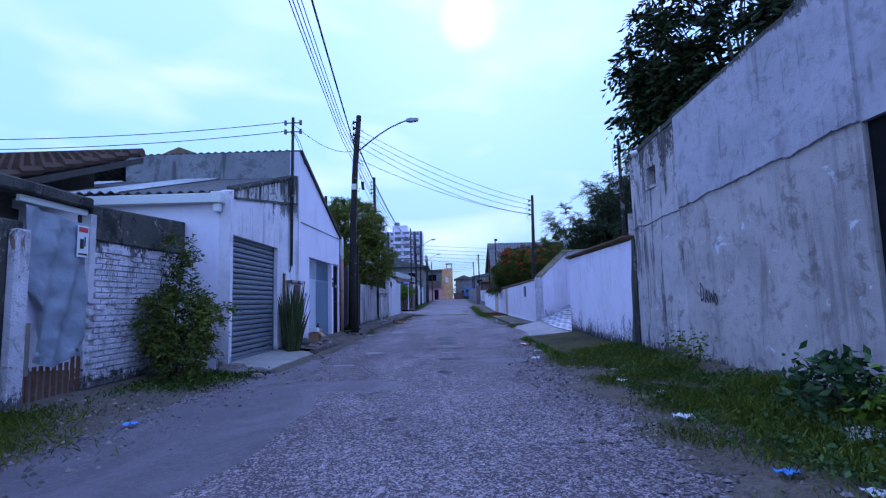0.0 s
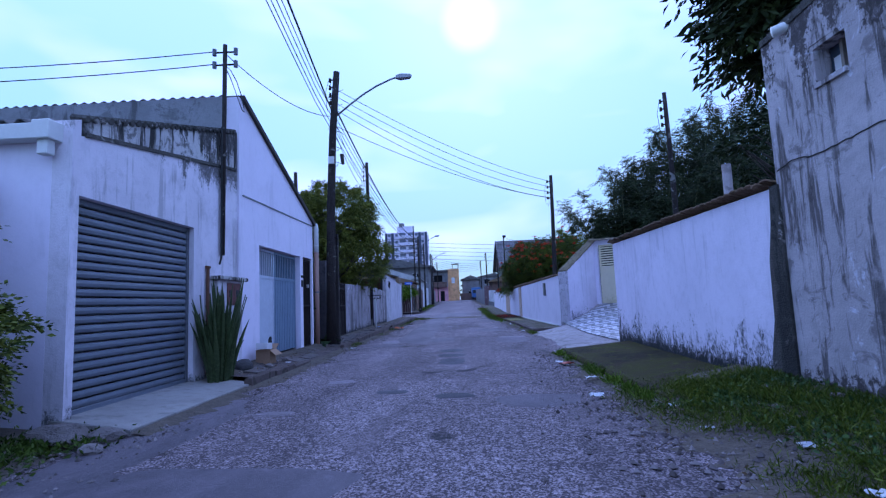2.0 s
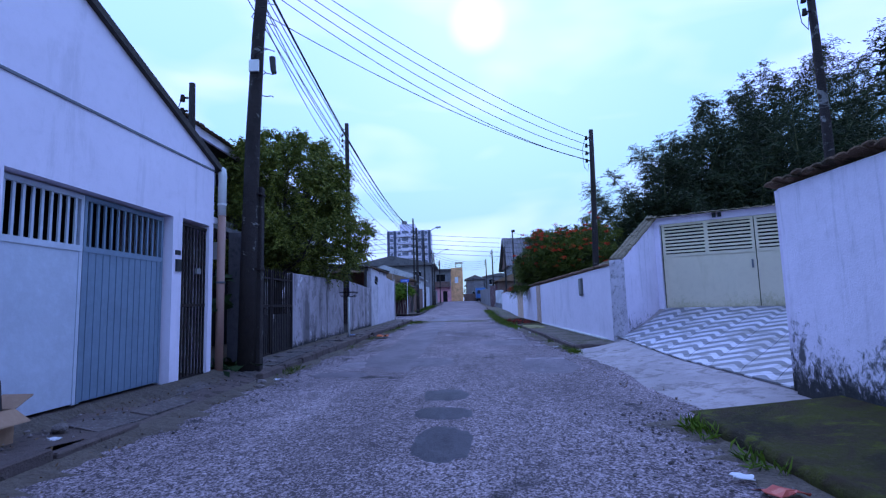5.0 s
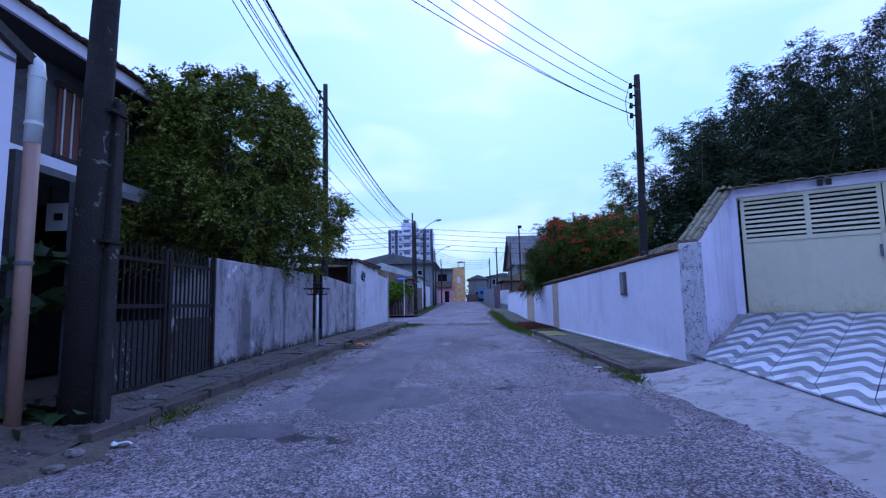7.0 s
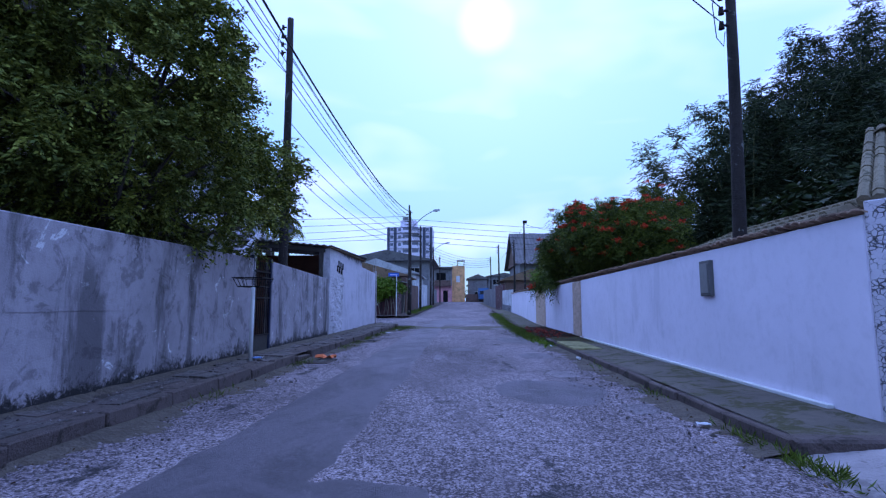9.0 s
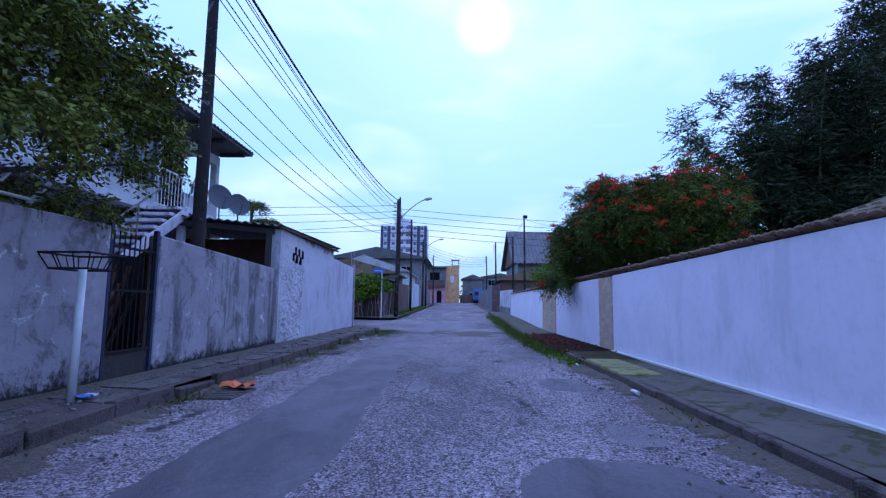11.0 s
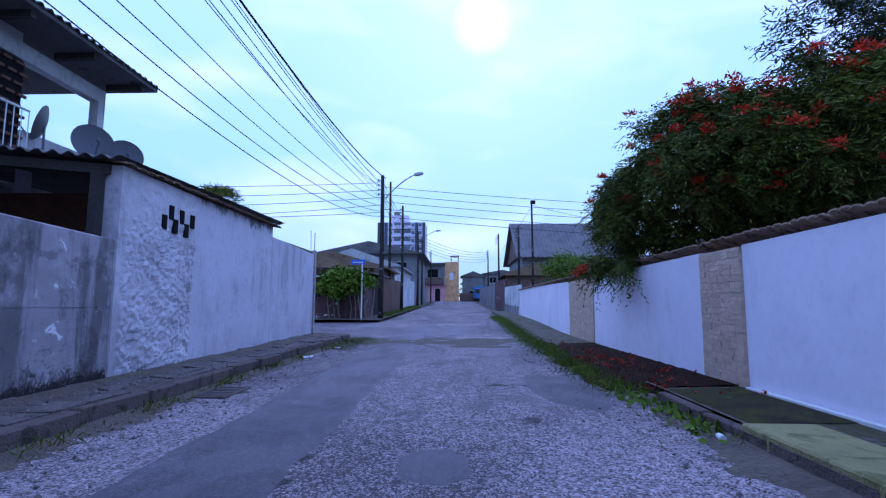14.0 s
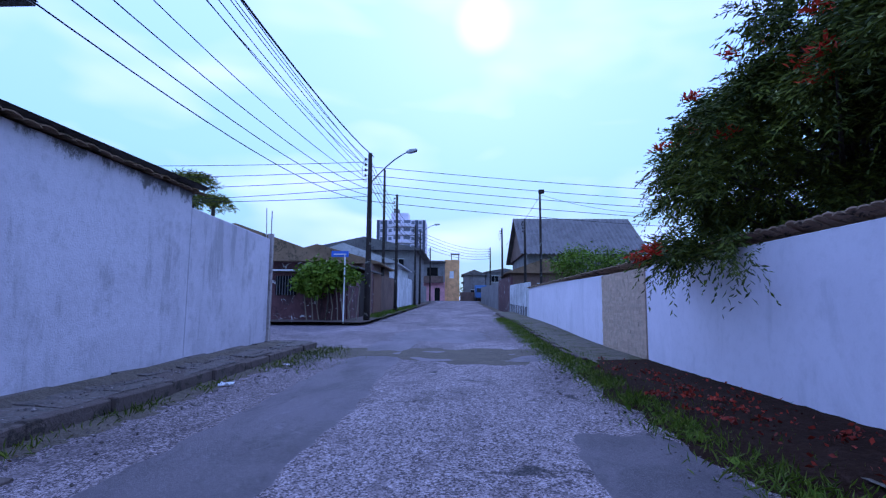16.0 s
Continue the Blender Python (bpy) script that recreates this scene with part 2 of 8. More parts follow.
EARTH = plain("earth", (0.115, 0.088, 0.064), 0.95, 18, 0.7, depth=0.03)
CONCRETE = stucco("pavement_concrete", (0.135, 0.1, 0.088), (0.04, 0.031, 0.024), 0.0, 0.8, depth=0.014, spot=3.5, wet=0.015)
MOSSY = mossy("mossy_concrete")
PALE_CONCRETE = stucco("pale_concrete", (0.41, 0.355, 0.345), (0.12, 0.1, 0.085), 0.0, 0.55, depth=0.008, wet=0.03, blur=0.3, spot=2.4)
YELLOW_MOSS = stucco("mossy_yellow_paint", (0.3, 0.27, 0.12), (0.1, 0.095, 0.03), 0.0, 0.7, spot=3, wet=0.02)
WHITE_WALL = stucco("white_wall_paint", (0.84, 0.77, 0.87), streaks=0.1, blotch=0.03, depth=0.0015, soil=0.2)
GREYED_WHITE = stucco("greyed_white_paint", (0.62, 0.57, 0.63), (0.12, 0.11, 0.11), streaks=0.3, blotch=0.12, mould=(0.12, 0.12), top=(2.75, 0.2), blur=0.5, depth=0.006, soil=0.6)
SLIMY = stucco("algae_stained_concrete", (0.15, 0.125, 0.1), (0.06, 0.058, 0.016), 0.0, 0.85, depth=0.014, wet=0.05, blur=0.3)
WHITE_MOULD = stucco("white_wall_mouldy_foot", (0.82, 0.755, 0.86), streaks=0.16, blotch=0.05, mould=(0.14, 0.72), blur=0.4, depth=0.003, soil=0.35, foot=(0.17, 0.2), run=6)
WHITE_FOOT = stucco("white_wall_damp_foot", (0.82, 0.755, 0.84), streaks=0.1, blotch=0.02, mould=(0.08, 0.1), blur=0.5, depth=0.0012, soil=0.3, run=1.6)
GREY_WALL = stucco("weathered_grey_wall", (0.41, 0.36, 0.38), (0.045, 0.04, 0.038), 0.6, 0.4, (0.16, 0.4), (2.45, 0.75), depth=0.005, wet=0.02, blur=0.5, chips=0.1, foot=(0.2, 0.12), under=(0.7, 0.68, 0.69), run=1.6, spot=2.2)
BIG_COAT = stucco("pale_upper_render", (0.47, 0.43, 0.475), (0.09, 0.08, 0.078), 0.45, 0.3, None, (3.7, 0.16), depth=0.004, chips=0.2, under=(0.42, 0.37, 0.37), soil=1.0, run=5, spot=4)
BIG_WALL = stucco("weathered_stucco", (0.49, 0.425, 0.415), (0.075, 0.062, 0.055), 0.35, 0.4, (0.2, 0.2), None, depth=0.004, chips=0.12, under=(0.62, 0.6, 0.64), soil=1.0, run=6, spot=4.5)
BIG_RUNS = stucco("streaked_stucco", (0.54, 0.48, 0.48), (0.06, 0.05, 0.046), 0.8, 0.5, (0.2, 0.3), (3.5, 0.8), wet=0.0, depth=0.005, chips=0.25, under=(0.6, 0.58, 0.62), run=8, spot=3.2)
SHED_WALL = stucco("weathered_shed_paint", (0.78, 0.715, 0.77), (0.09, 0.085, 0.08), 0.35, 0.12, (0.1, 0.2), (3.35, 0.35), blur=0.5, depth=0.004, soil=0.55, run=5, spot=3)
SHED_TOP = stucco("mouldy_parapet", (0.6, 0.57, 0.56), (0.04, 0.038, 0.035), 1.0, 0.7, None, (4.05, 0.5), depth=0.012, wet=0.035, run=7, spot=3)
TEXTURED = stucco("rough_cast_render", (0.62, 0.57, 0.6), (0.12, 0.115, 0.11), 0.2, 0.25, (0.15, 0.15), depth=0.008)
BRICK_WHITE = stucco("whitewashed_brick", (0.74, 0.69, 0.74), (0.07, 0.062, 0.058), 0.4, 0.45, (0.15, 0.25), (2.15, 0.45), wet=0.01, depth=0.02, chips=0.3, spot=4, under=(0.3, 0.2, 0.16))
BLACK_TOP = stucco("blackened_render", (0.1, 0.093, 0.082), (0.025, 0.025, 0.022), 0.8, 0.9, depth=0.02, chips=0.35, under=(0.32, 0.3, 0.28))
TILE_ROOF = stucco("old_clay_tile", (0.25, 0.16, 0.1), (0.05, 0.05, 0.03), 0.0, 0.7, depth=0.02)
TILE_TAN = stucco("tan_clay_tile", (0.45, 0.3, 0.21), (0.055, 0.05, 0.035), 0.0, 0.8, depth=0.01, spot=5, wet=0.02)
TILE_PALE = stucco("lichened_tile", (0.26, 0.21, 0.135), (0.055, 0.05, 0.025), 0.0, 0.85, depth=0.012, spot=6)
FIBRE = stucco("fibre_cement_sheet", (0.15, 0.14, 0.135), (0.05, 0.05, 0.05), 0.0, 0.8, depth=0.01)
FIBRE_PALE = stucco("translucent_roof_sheet", (0.5, 0.5, 0.5), (0.2, 0.2, 0.2), 0.0, 0.4, depth=0.005)
STEEL = plain("slate_grey_shutter", (0.14, 0.16, 0.19), 0.5, 30, 0.3, 0.0)
BLUE_GATE = plain("pale_blue_gate_paint", (0.52, 0.56, 0.64), 0.5, 14, 0.25)
BLUE_GATE2 = plain("blue_grey_gate_paint", (0.17, 0.24, 0.32), 0.5, 14, 0.3)
IRON = plain("rusted_dark_iron", (0.03, 0.022, 0.02), 0.85, 30, 0.5, spec=0.15)
IRON_GREY = plain("grey_iron", (0.12, 0.13, 0.15), 0.55, 30, 0.4)
RUST = plain("rust", (0.14, 0.06, 0.035), 0.85, 22, 0.6)
WOOD = plain("dark_weathered_wood", (0.045, 0.036, 0.03), 0.85, 16, 0.6, depth=0.008)
WOOD_PALE = plain("bare_board", (0.24, 0.2, 0.16), 0.85, 16, 0.5)
POLE_WOOD = stucco("tarred_pole", (0.042, 0.033, 0.03), (0.022, 0.018, 0.016), 0.7, 0.5, depth=0.02, chips=0.35, under=(0.2, 0.2, 0.19))
CREAM = stucco("cream_gate_paint", (0.68, 0.6, 0.42), (0.26, 0.24, 0.07), 0.1, 0.02, (0.8, 0.42), blur=1.6, depth=0.001, rough=0.6, soil=0.25)
PVC_WHITE = plain("white_pvc", (0.68, 0.68, 0.66), 0.4, 20, 0.15)
PVC_TAN = plain("tan_painted_pvc", (0.36, 0.2, 0.15), 0.5, 20, 0.2)
BLACK = plain("black_rubber", (0.012, 0.012, 0.013), 0.6, 30, 0.3)
# Near-black, mostly for unlit insides: their shade is put into the colour.
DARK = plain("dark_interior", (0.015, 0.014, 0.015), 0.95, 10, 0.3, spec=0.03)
LEAF_TREE = leafy("glossy_small_leaves", (0.07, 0.095, 0.02), (0.32, 0.33, 0.055))
LEAF_DARK = leafy("dark_broad_leaves", (0.015, 0.028, 0.009), (0.045, 0.062, 0.014))
LEAF_BAMBOO = leafy("bamboo_leaves", (0.022, 0.034, 0.016), (0.07, 0.09, 0.035))
LEAF_RED = leafy("flowering_tree_leaves", (0.03, 0.05, 0.012), (0.2, 0.23, 0.03))
LEAF_BRIGHT = leafy("bright_leaves", (0.08, 0.15, 0.012), (0.17, 0.25, 0.025))
GRASS = leafy("verge_grass", (0.055, 0.09, 0.008), (0.17, 0.2, 0.022))
PETAL = leafy("withered_petals", (0.1, 0.02, 0.014), (0.6, 0.05, 0.022), 0.8)
FLOWER = leafy("red_blossom", (0.6, 0.03, 0.014), (0.78, 0.08, 0.03), 0.7)
BARK = plain("bark", (0.07, 0.055, 0.045), 0.9, 20, 0.5, depth=0.02)


# ---- geometry helpers ----
def height(y):
    """The street is level to the crossing, then climbs gently."""
    s = min(1.0, max(0.0, (y - 38) / 10))
    return 0.018 * (math.sqrt((y - 40) ** 2 + 16) + (y - 40)) / 2 - 0.002 + 0.13 * s * s * (3 - 2 * s)


class Geo:
    def __init__(self):
        self.v, self.f = [], []

    def add(self, verts, faces):
        n = len(self.v)
        self.v += [tuple(p) for p in verts]
        self.f += [tuple(i + n for i in f) for f in faces]
        return self

    def hexa(self, p):
        """Eight corners: the lower four counter-clockwise, then the upper four."""
        return self.add(p, ((3, 2, 1, 0), (4, 5, 6, 7), (0, 1, 5, 4), (1, 2, 6, 5), (2, 3, 7, 6), (3, 0, 4, 7)))

    def box(self, x0, x1, y0, y1, z0, z1):
        return self.hexa(((x0, y0, z0), (x1, y0, z0), (x1, y1, z0), (x0, y1, z0), (x0, y0, z1), (x1, y0, z1), (x1, y1, z1), (x0, y1, z1)))

    def slab(self, p, q, depth, z0, z1, z2=None, z3=None, lift=None):
        """A wall along the plan line p to q; depth goes to the left of that line. z0, z1 foot and top at p; z2, z3 at q."""
        d = Vector((q[0] - p[0], q[1] - p[1])).normalized()
        n = Vector((-d.y, d.x)) * depth
        z2, z3 = z0 if z2 is None else z2, z1 if z3 is None else z3
        a, b, c, e = p, q, (q[0] + n.x, q[1] + n.y), (p[0] + n.x, p[1] + n.y)
        order = (a, b, c, e) if depth > 0 else (e, c, b, a)
        zs = {a: (z0, z1), e: (z0, z1), b: (z2, z3), c: (z2, z3)}
        return self.hexa([(*k, zs[k][0]) for k in order] + [(*k, zs[k][1]) for k in order])

    def prism(self, poly, axis, a, b):
        """A polygon in the two other axes (counter-clockwise), drawn out along one axis from a to b."""
        put = {0: lambda s, u, v: (s, u, v), 1: lambda s, u, v: (u, s, v), 2: lambda s, u, v: (u, v, s)}[axis]
        n = len(poly)
        verts = [put(a, *p) for p in poly] + [put(b, *p) for p in poly]
        return self.add(verts, [tuple(range(n))[::-1], tuple(range(n, 2 * n))] + [(i, (i + 1) % n, n + (i + 1) % n, n + i) for i in range(n)])

    def tube(self, pts, r, n=6, r1=None, caps=True):
        pts = [Vector(p) for p in pts]
        rings, m = [], len(pts)
        for i, p in enumerate(pts):
            d = (pts[min(i + 1, m - 1)] - pts[max(i - 1, 0)]).normalized()
            u = d.cross(Vector((0, 0, 1)) if abs(d.z) < 0.95 else Vector((1, 0, 0))).normalized()
            w = d.cross(u)
            rr = r if r1 is None else r + (r1 - r) * i / (m - 1)
            rings.append([p + (u * math.cos(2 * math.pi * j / n) + w * math.sin(2 * math.pi * j / n)) * rr for j in range(n)])
        verts = [p for ring in rings for p in ring]
        faces = [(i * n + j, i * n + (j + 1) % n, (i + 1) * n + (j + 1) % n, (i + 1) * n + j) for i in range(m - 1) for j in range(n)]
        if caps:
            faces += [tuple(range(n))[::-1], tuple(range((m - 1) * n, m * n))]
        return self.add(verts, faces)

    def disc(self, c, r, h, n=16, wob=0.0):
        ring = [(r * (1 + wob * math.sin(3.1 * k + k * k)) * math.cos(2 * math.pi * k / n), r * (1 + wob * math.cos(2.3 * k)) * math.sin(2 * math.pi * k / n)) for k in range(n)]
        return self.prism([(c[0] + a, c[1] + b) for a, b in ring], 2, c[2], c[2] + h)

    def mesh(self, name, material, base=(0, 0, 0), bevel=0.0, smooth=False):
        me = bpy.data.meshes.new(name)
        me.from_pydata([(v[0] - base[0], v[1] - base[1], v[2] - base[2]) for v in self.v], [], self.f)
        bm = bmesh.new()
        bm.from_mesh(me)
        bmesh.ops.recalc_face_normals(bm, faces=bm.faces)
        if bevel:
            bmesh.ops.bevel(bm, geom=[e for e in bm.edges if len(e.link_faces) == 2 and e.calc_face_angle(0) > 0.5], offset=bevel, segments=1, affect="EDGES", clamp_overlap=True)
        bm.to_mesh(me)
        bm.free()
        if smooth:
            me.shade_smooth()
        me.materials.append(material)
        return me


BASE = {}


def thing(name, at, label, category, group="", kind=""):
    ob = new(name)
    ob.empty_display_size = 0.2
    ob.location = at
    BASE[ob] = Vector(at)
    return tagged(ob, label, category, group, kind)


def part(name, geo, material, parent, label="", bevel=0.0, smooth=False):
    base = BASE[parent]
    ob = new(name, geo.mesh(name, material, base, bevel, smooth))
    ob.parent = parent
    BASE[ob] = base
    return tagged(ob, label)


def piece(name, me, parent, at, turn=(0, 0, 0), label=""):
    """A part that shares its mesh with others like it; at is in the world."""
    ob = new(name, me)
    ob.parent = parent
    ob.location = Vector(at) - BASE[parent]
    ob.rotation_euler = turn
    return tagged(ob, label)


def solid(name, geo, material, label, category, group="", kind="", bevel=0.0, smooth=False):
    """A thing that is one mesh, with its origin at the middle of its foot."""
    xs, ys, zs = zip(*geo.v)
    base = ((min(xs) + max(xs)) / 2, (min(ys) + max(ys)) / 2, min(zs))
    ob = new(name, geo.mesh(name, material, base, bevel, smooth))
    ob.location = base
    BASE[ob] = Vector(base)
    return tagged(ob, label, category, group, kind)


def sheet(name, x0, x1, y0, y1, nx, ny, zf, material, label="", category="ground", kind="structure"):
    g = Geo()
    xs, ys = np.linspace(x0, x1, nx + 1), np.linspace(y0, y1, ny + 1)
    g.add([(x, y, zf(x, y)) for y in ys for x in xs], [(j * (nx + 1) + i, j * (nx + 1) + i + 1, (j + 1) * (nx + 1) + i + 1, (j + 1) * (nx + 1) + i) for j in range(ny) for i in range(nx)])
    ob = new(name, g.mesh(name, material, smooth=True))
    BASE[ob] = Vector()
    return tagged(ob, label, category, kind=kind)


def leaves(name, points, size, material, parent, rng, slim=0.45, droop=0.3, label="", dirs=None):
    """Folded leaves at the given points, one joined mesh."""
    p = np.asarray(points, dtype=np.float64)
    n = len(p)
    d = rng.normal(size=(n, 3)) if dirs is None else np.array(dirs)
    if dirs is None:
        d[:, 2] = d[:, 2] * 0.6 - droop
    d /= np.linalg.norm(d, axis=1)[:, None]
    s = np.cross(d, rng.normal(size=(n, 3)))
    s /= np.linalg.norm(s, axis=1)[:, None] + 1e-9
    up = np.cross(s, d)
    ln = size * rng.uniform(0.6, 1.3, n)[:, None]
    base = np.array(BASE[parent])
    a = p - base
    v = np.stack([a, a + d * ln * 0.5 + s * ln * slim * 0.5 + up * ln * 0.1, a + d * ln, a + d * ln * 0.5 - s * ln * slim * 0.5 + up * ln * 0.1], 1).reshape(-1, 3)
    k = np.arange(n)[:, None] * 4
    f = np.concatenate([k + [0, 1, 2], k + [0, 2, 3]], 1).reshape(-1, 3)
    me = bpy.data.meshes.new(name)
    me.vertices.add(len(v))
    me.vertices.foreach_set("co", v.ravel())
    me.loops.add(f.size)
    me.loops.foreach_set("vertex_index", f.ravel())
    me.polygons.add(len(f))
    me.polygons.foreach_set("loop_start", np.arange(len(f)) * 3)
    me.update(calc_edges=True)
    me.materials.append(material)
    ob = new(name, me)
    ob.parent = parent
    return tagged(ob, label)


def tile_row(g, p, q, z, zq=None, across=0.34, step=0.2, lean=1.0, rng=random):
    """Half-round clay tiles laid across the top of a wall from p to q."""
    d = Vector((q[0] - p[0], q[1] - p[1]))
    L = d.length
    d.normalize()
    n = Vector((-d.y, d.x))
    zq = z if zq is None else zq
    k = max(1, int(L / step))
    for i in range(k):
        s = (i + 0.5) * L / k
        c = Vector(p) + d * s
        zz = z + (zq - z) * s / L + rng.uniform(-0.016, 0.01)
        w, tw = L / k * 0.56, rng.uniform(-0.03, 0.03)
        prof = [(-1, -0.35), (-0.6, 0.45), (0, 0.75), (0.6, 0.45), (1, -0.35)]
        verts = []
        for e, dz in ((-across / 2, -0.04 * lean), (across / 2, 0.04 * lean)):
            for th in (0, -0.014):
                verts += [(c.x + d.x * (a * w + tw * e * 4) + n.x * e, c.y + d.y * (a * w + tw * e * 4) + n.y * e, zz + b * 0.12 * w * 2 + dz + th) for a, b in prof]
        m = 5
        fs = []
        for a in range(m - 1):
            fs += [(a, a + 1, 2 * m + a + 1, 2 * m + a), (m + a + 1, m + a, 3 * m + a, 3 * m + a + 1), (a, m + a, m + a + 1, a + 1), (2 * m + a, 2 * m + a + 1, 3 * m + a + 1, 3 * m + a)]
        fs += [(0, 2 * m, 3 * m, m), (m - 1, 2 * m - 1, 4 * m - 1, 3 * m - 1)]
        g.add(verts, fs)
    return g


def corrugated(g, a, b, c, pitch=0.18, amp=0.025, thick=0.012):
    """A wavy sheet: waves run from a to c, and follow one another from a to b."""
    a, b, c = Vector(a), Vector(b), Vector(c)
    u, v = b - a, c - a
    nrm = u.cross(v).normalized()
    n = int(u.length / pitch * 6)
    verts = []
    for side in (0, -thick):
        for e in (0, 1):
            verts += [a + u * (i / n) + v * e + nrm * (amp * math.sin(2 * math.pi * i / 6) + side) for i in range(n + 1)]
    m = n + 1
    fs = []
    for i in range(n):
        fs += [(i, i + 1, m + i + 1, m + i), (2 * m + i + 1, 2 * m + i, 3 * m + i, 3 * m + i + 1), (i, 2 * m + i, 2 * m + i + 1, i + 1), (m + i, m + i + 1, 3 * m + i + 1, 3 * m + i)]
    return g.add(verts, fs)


# ---- ground, road and pavements ----
def rough_z(x, y, a=0.02):
    return a * noise.noise(Vector((x * 0.6, y * 0.35, 3.1))) + a * 0.4 * noise.noise(Vector((x * 2.3, y * 2.1, 7.0)))


sheet("ground", -900, 900, -300, 1500, 12, 120, lambda x, y: height(y) - 0.09 if y < 130 else height(130) - 0.09, EARTH, "bare earth reaching to the horizon")
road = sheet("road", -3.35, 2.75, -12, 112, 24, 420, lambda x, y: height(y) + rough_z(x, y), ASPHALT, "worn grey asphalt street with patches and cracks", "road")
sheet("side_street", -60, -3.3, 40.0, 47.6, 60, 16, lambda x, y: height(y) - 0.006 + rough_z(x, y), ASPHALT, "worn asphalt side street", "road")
sheet("far_crossing", -80, 80, 104, 112, 40, 6, lambda x, y: height(y) + 0.012, ASPHALT_SMOOTH, "asphalt of the crossing at the street's end", "road")


def left_wall_x(y):
    return -3.65 - 0.018 * max(0, y - 20)


# left pavement, sloping up to the walls
def left_pave(x, y):
    f = (x + 3.02) / (-3.95 + 3.02)
    dip = 0.07 * max(0, 1 - abs(y - 9.4) / 1.6)
    dip += 0.1 * min(1.0, max(0, 2.2 - abs(y - 15.0)))
    up = 0.045 * min(1.0, max(0.0, (y - 17.6) / 1.8))
    return 0.12 + up + (0.08 - 0.9 * up) * min(1.2, max(0, f)) - dip * (1 - min(1, max(0, f))) + 0.5 * rough_z(x * 2, y * 2)


sheet("pavement_left", -4.3, -3.02, 11.06, 39.7, 10, 150, left_pave, CONCRETE, "cracked and dirty concrete pavement along the houses", "pavement")
sheet("verge_left", -9, -3.0, -6, 8.3, 36, 60, lambda x, y: max(0.0, min(0.14, (-3.1 - x) * 0.1)) - 0.012 + 2.2 * rough_z(x, y, 0.018), EARTH, "bare earth verge with weeds", "ground")


def right_verge(x, y):
    return max(-0.03, min(0.3, (x - 1.75) * 0.2)) + 2.0 * rough_z(x, y, 0.02)


sheet("verge_right", 1.6, 8, -6, 9.4, 40, 80, right_verge, EARTH, "dark earth verge littered and overgrown", "ground")
sheet("pavement_mossy", 2.02, 3.6, 8.6, 13.6, 14, 40, lambda x, y: 0.1 + 0.08 * (x - 2.02) + 0.4 * rough_z(x * 2, y), MOSSY, "moss-covered concrete pavement below the white wall", "pavement")
kb = Geo()
kb.prism([(1.98, -0.05), (2.1, -0.05), (2.1, 0.115), (2.02, 0.12), (1.98, 0.08)], 1, 9.0, 13.45)
solid("kerb_mossy", kb, MOSSY, "low mossy concrete kerb", "kerb", kind="structure", bevel=0.01)


def right_pave(x, y):
    return 0.125 + 0.03 * (x - 2.45) + height(y) + 0.4 * rough_z(x * 2, y)


sheet("pavement_right", 2.52, 3.9, 19.9, 58, 10, 150, right_pave, SLIMY, "worn concrete pavement with moss", "pavement")
def drive(x, y):
    """The driveway is a warped sheet between the road edge and the skewed gate."""
    s = max(0.0, (5.1 - max(x, 3.45)) * 0.532 + (22.0 - y) * 0.847)
    f = s / (s + max(0.0, x - 3.42) + 1e-6)
    z = 0.82 * (1 - f) + (0.13 + max(0.0, min(y, 20.4) - 17.0) * 0.04) * f
    return z if x >= 3.45 else z * max(0.0, (x - 2.2) / 1.25)


def apron(x, y):
    if y > 19.85 and x < 3.45:
        return (right_pave(x, y) if x > 2.5 else height(y)) - 0.06
    return drive(x, y) - 0.02 + 0.35 * rough_z(x * 2, y * 2)


sheet("driveway", 1.9, 8.6, 13.3, 22.6, 54, 62, apron, PALE_CONCRETE, "pale stained concrete driveway apron", "driveway")

solid("pavement_end", Geo().box(2.42, 3.43, 19.84, 20.02, -0.05, 0.15), CONCRETE, "worn end of the raised pavement", "pavement", kind="structure", bevel=0.02)
# kerb stones, one by one
rng = random.Random(5)
kerb_l = thing("kerb_left", (-3.05, 24, 0), "row of old concrete kerb stones along the street", "kerb", kind="structure")
stone_g = Geo()
stone_g.prism([(-0.07, -0.09), (0.07, -0.09), (0.055, 0.13), (0.03, 0.145), (-0.06, 0.145)][::1], 1, -0.47, 0.47)
stone_me = stone_g.mesh("kerb_stone", CONCRETE, bevel=0.012)
y = 11.3
while y < 39.5:
    broken = 24.9 < y < 26.4
    piece("kerb_stone", stone_me, kerb_l, (-3.02 + rng.uniform(-0.02, 0.02), y, -0.01 + 0.045 * min(1.0, max(0.0, (y - 17.6) / 1.8)) + rng.uniform(-0.015, 0.01) - 0.05 * broken - 0.1 * min(1.0, max(0, 2.2 - abs(y - 15.0)))), (rng.uniform(-0.015, 0.015) * (6 if broken else 1), rng.uniform(-0.04, 0.04) * (4 if broken else 1), math.pi + rng.uniform(-0.02, 0.02) * (7 if broken else 1)))
    y += 0.96
kerb_r = thing("kerb_right", (2.5, 30, 0), "row of mossy concrete kerb stones along the street", "kerb", kind="structure")
y = 20.4
while y < 57:
    piece("kerb_stone", stone_me, kerb_r, (2.47 + rng.uniform(-0.015, 0.015), y, height(y) - (0.09 if 30.6 < y < 37 else 0.02) + rng.uniform(-0.01, 0.01)), (rng.uniform(-0.015, 0.015), rng.uniform(-0.03, 0.03), rng.uniform(-0.02, 0.02)))
    y += 0.96

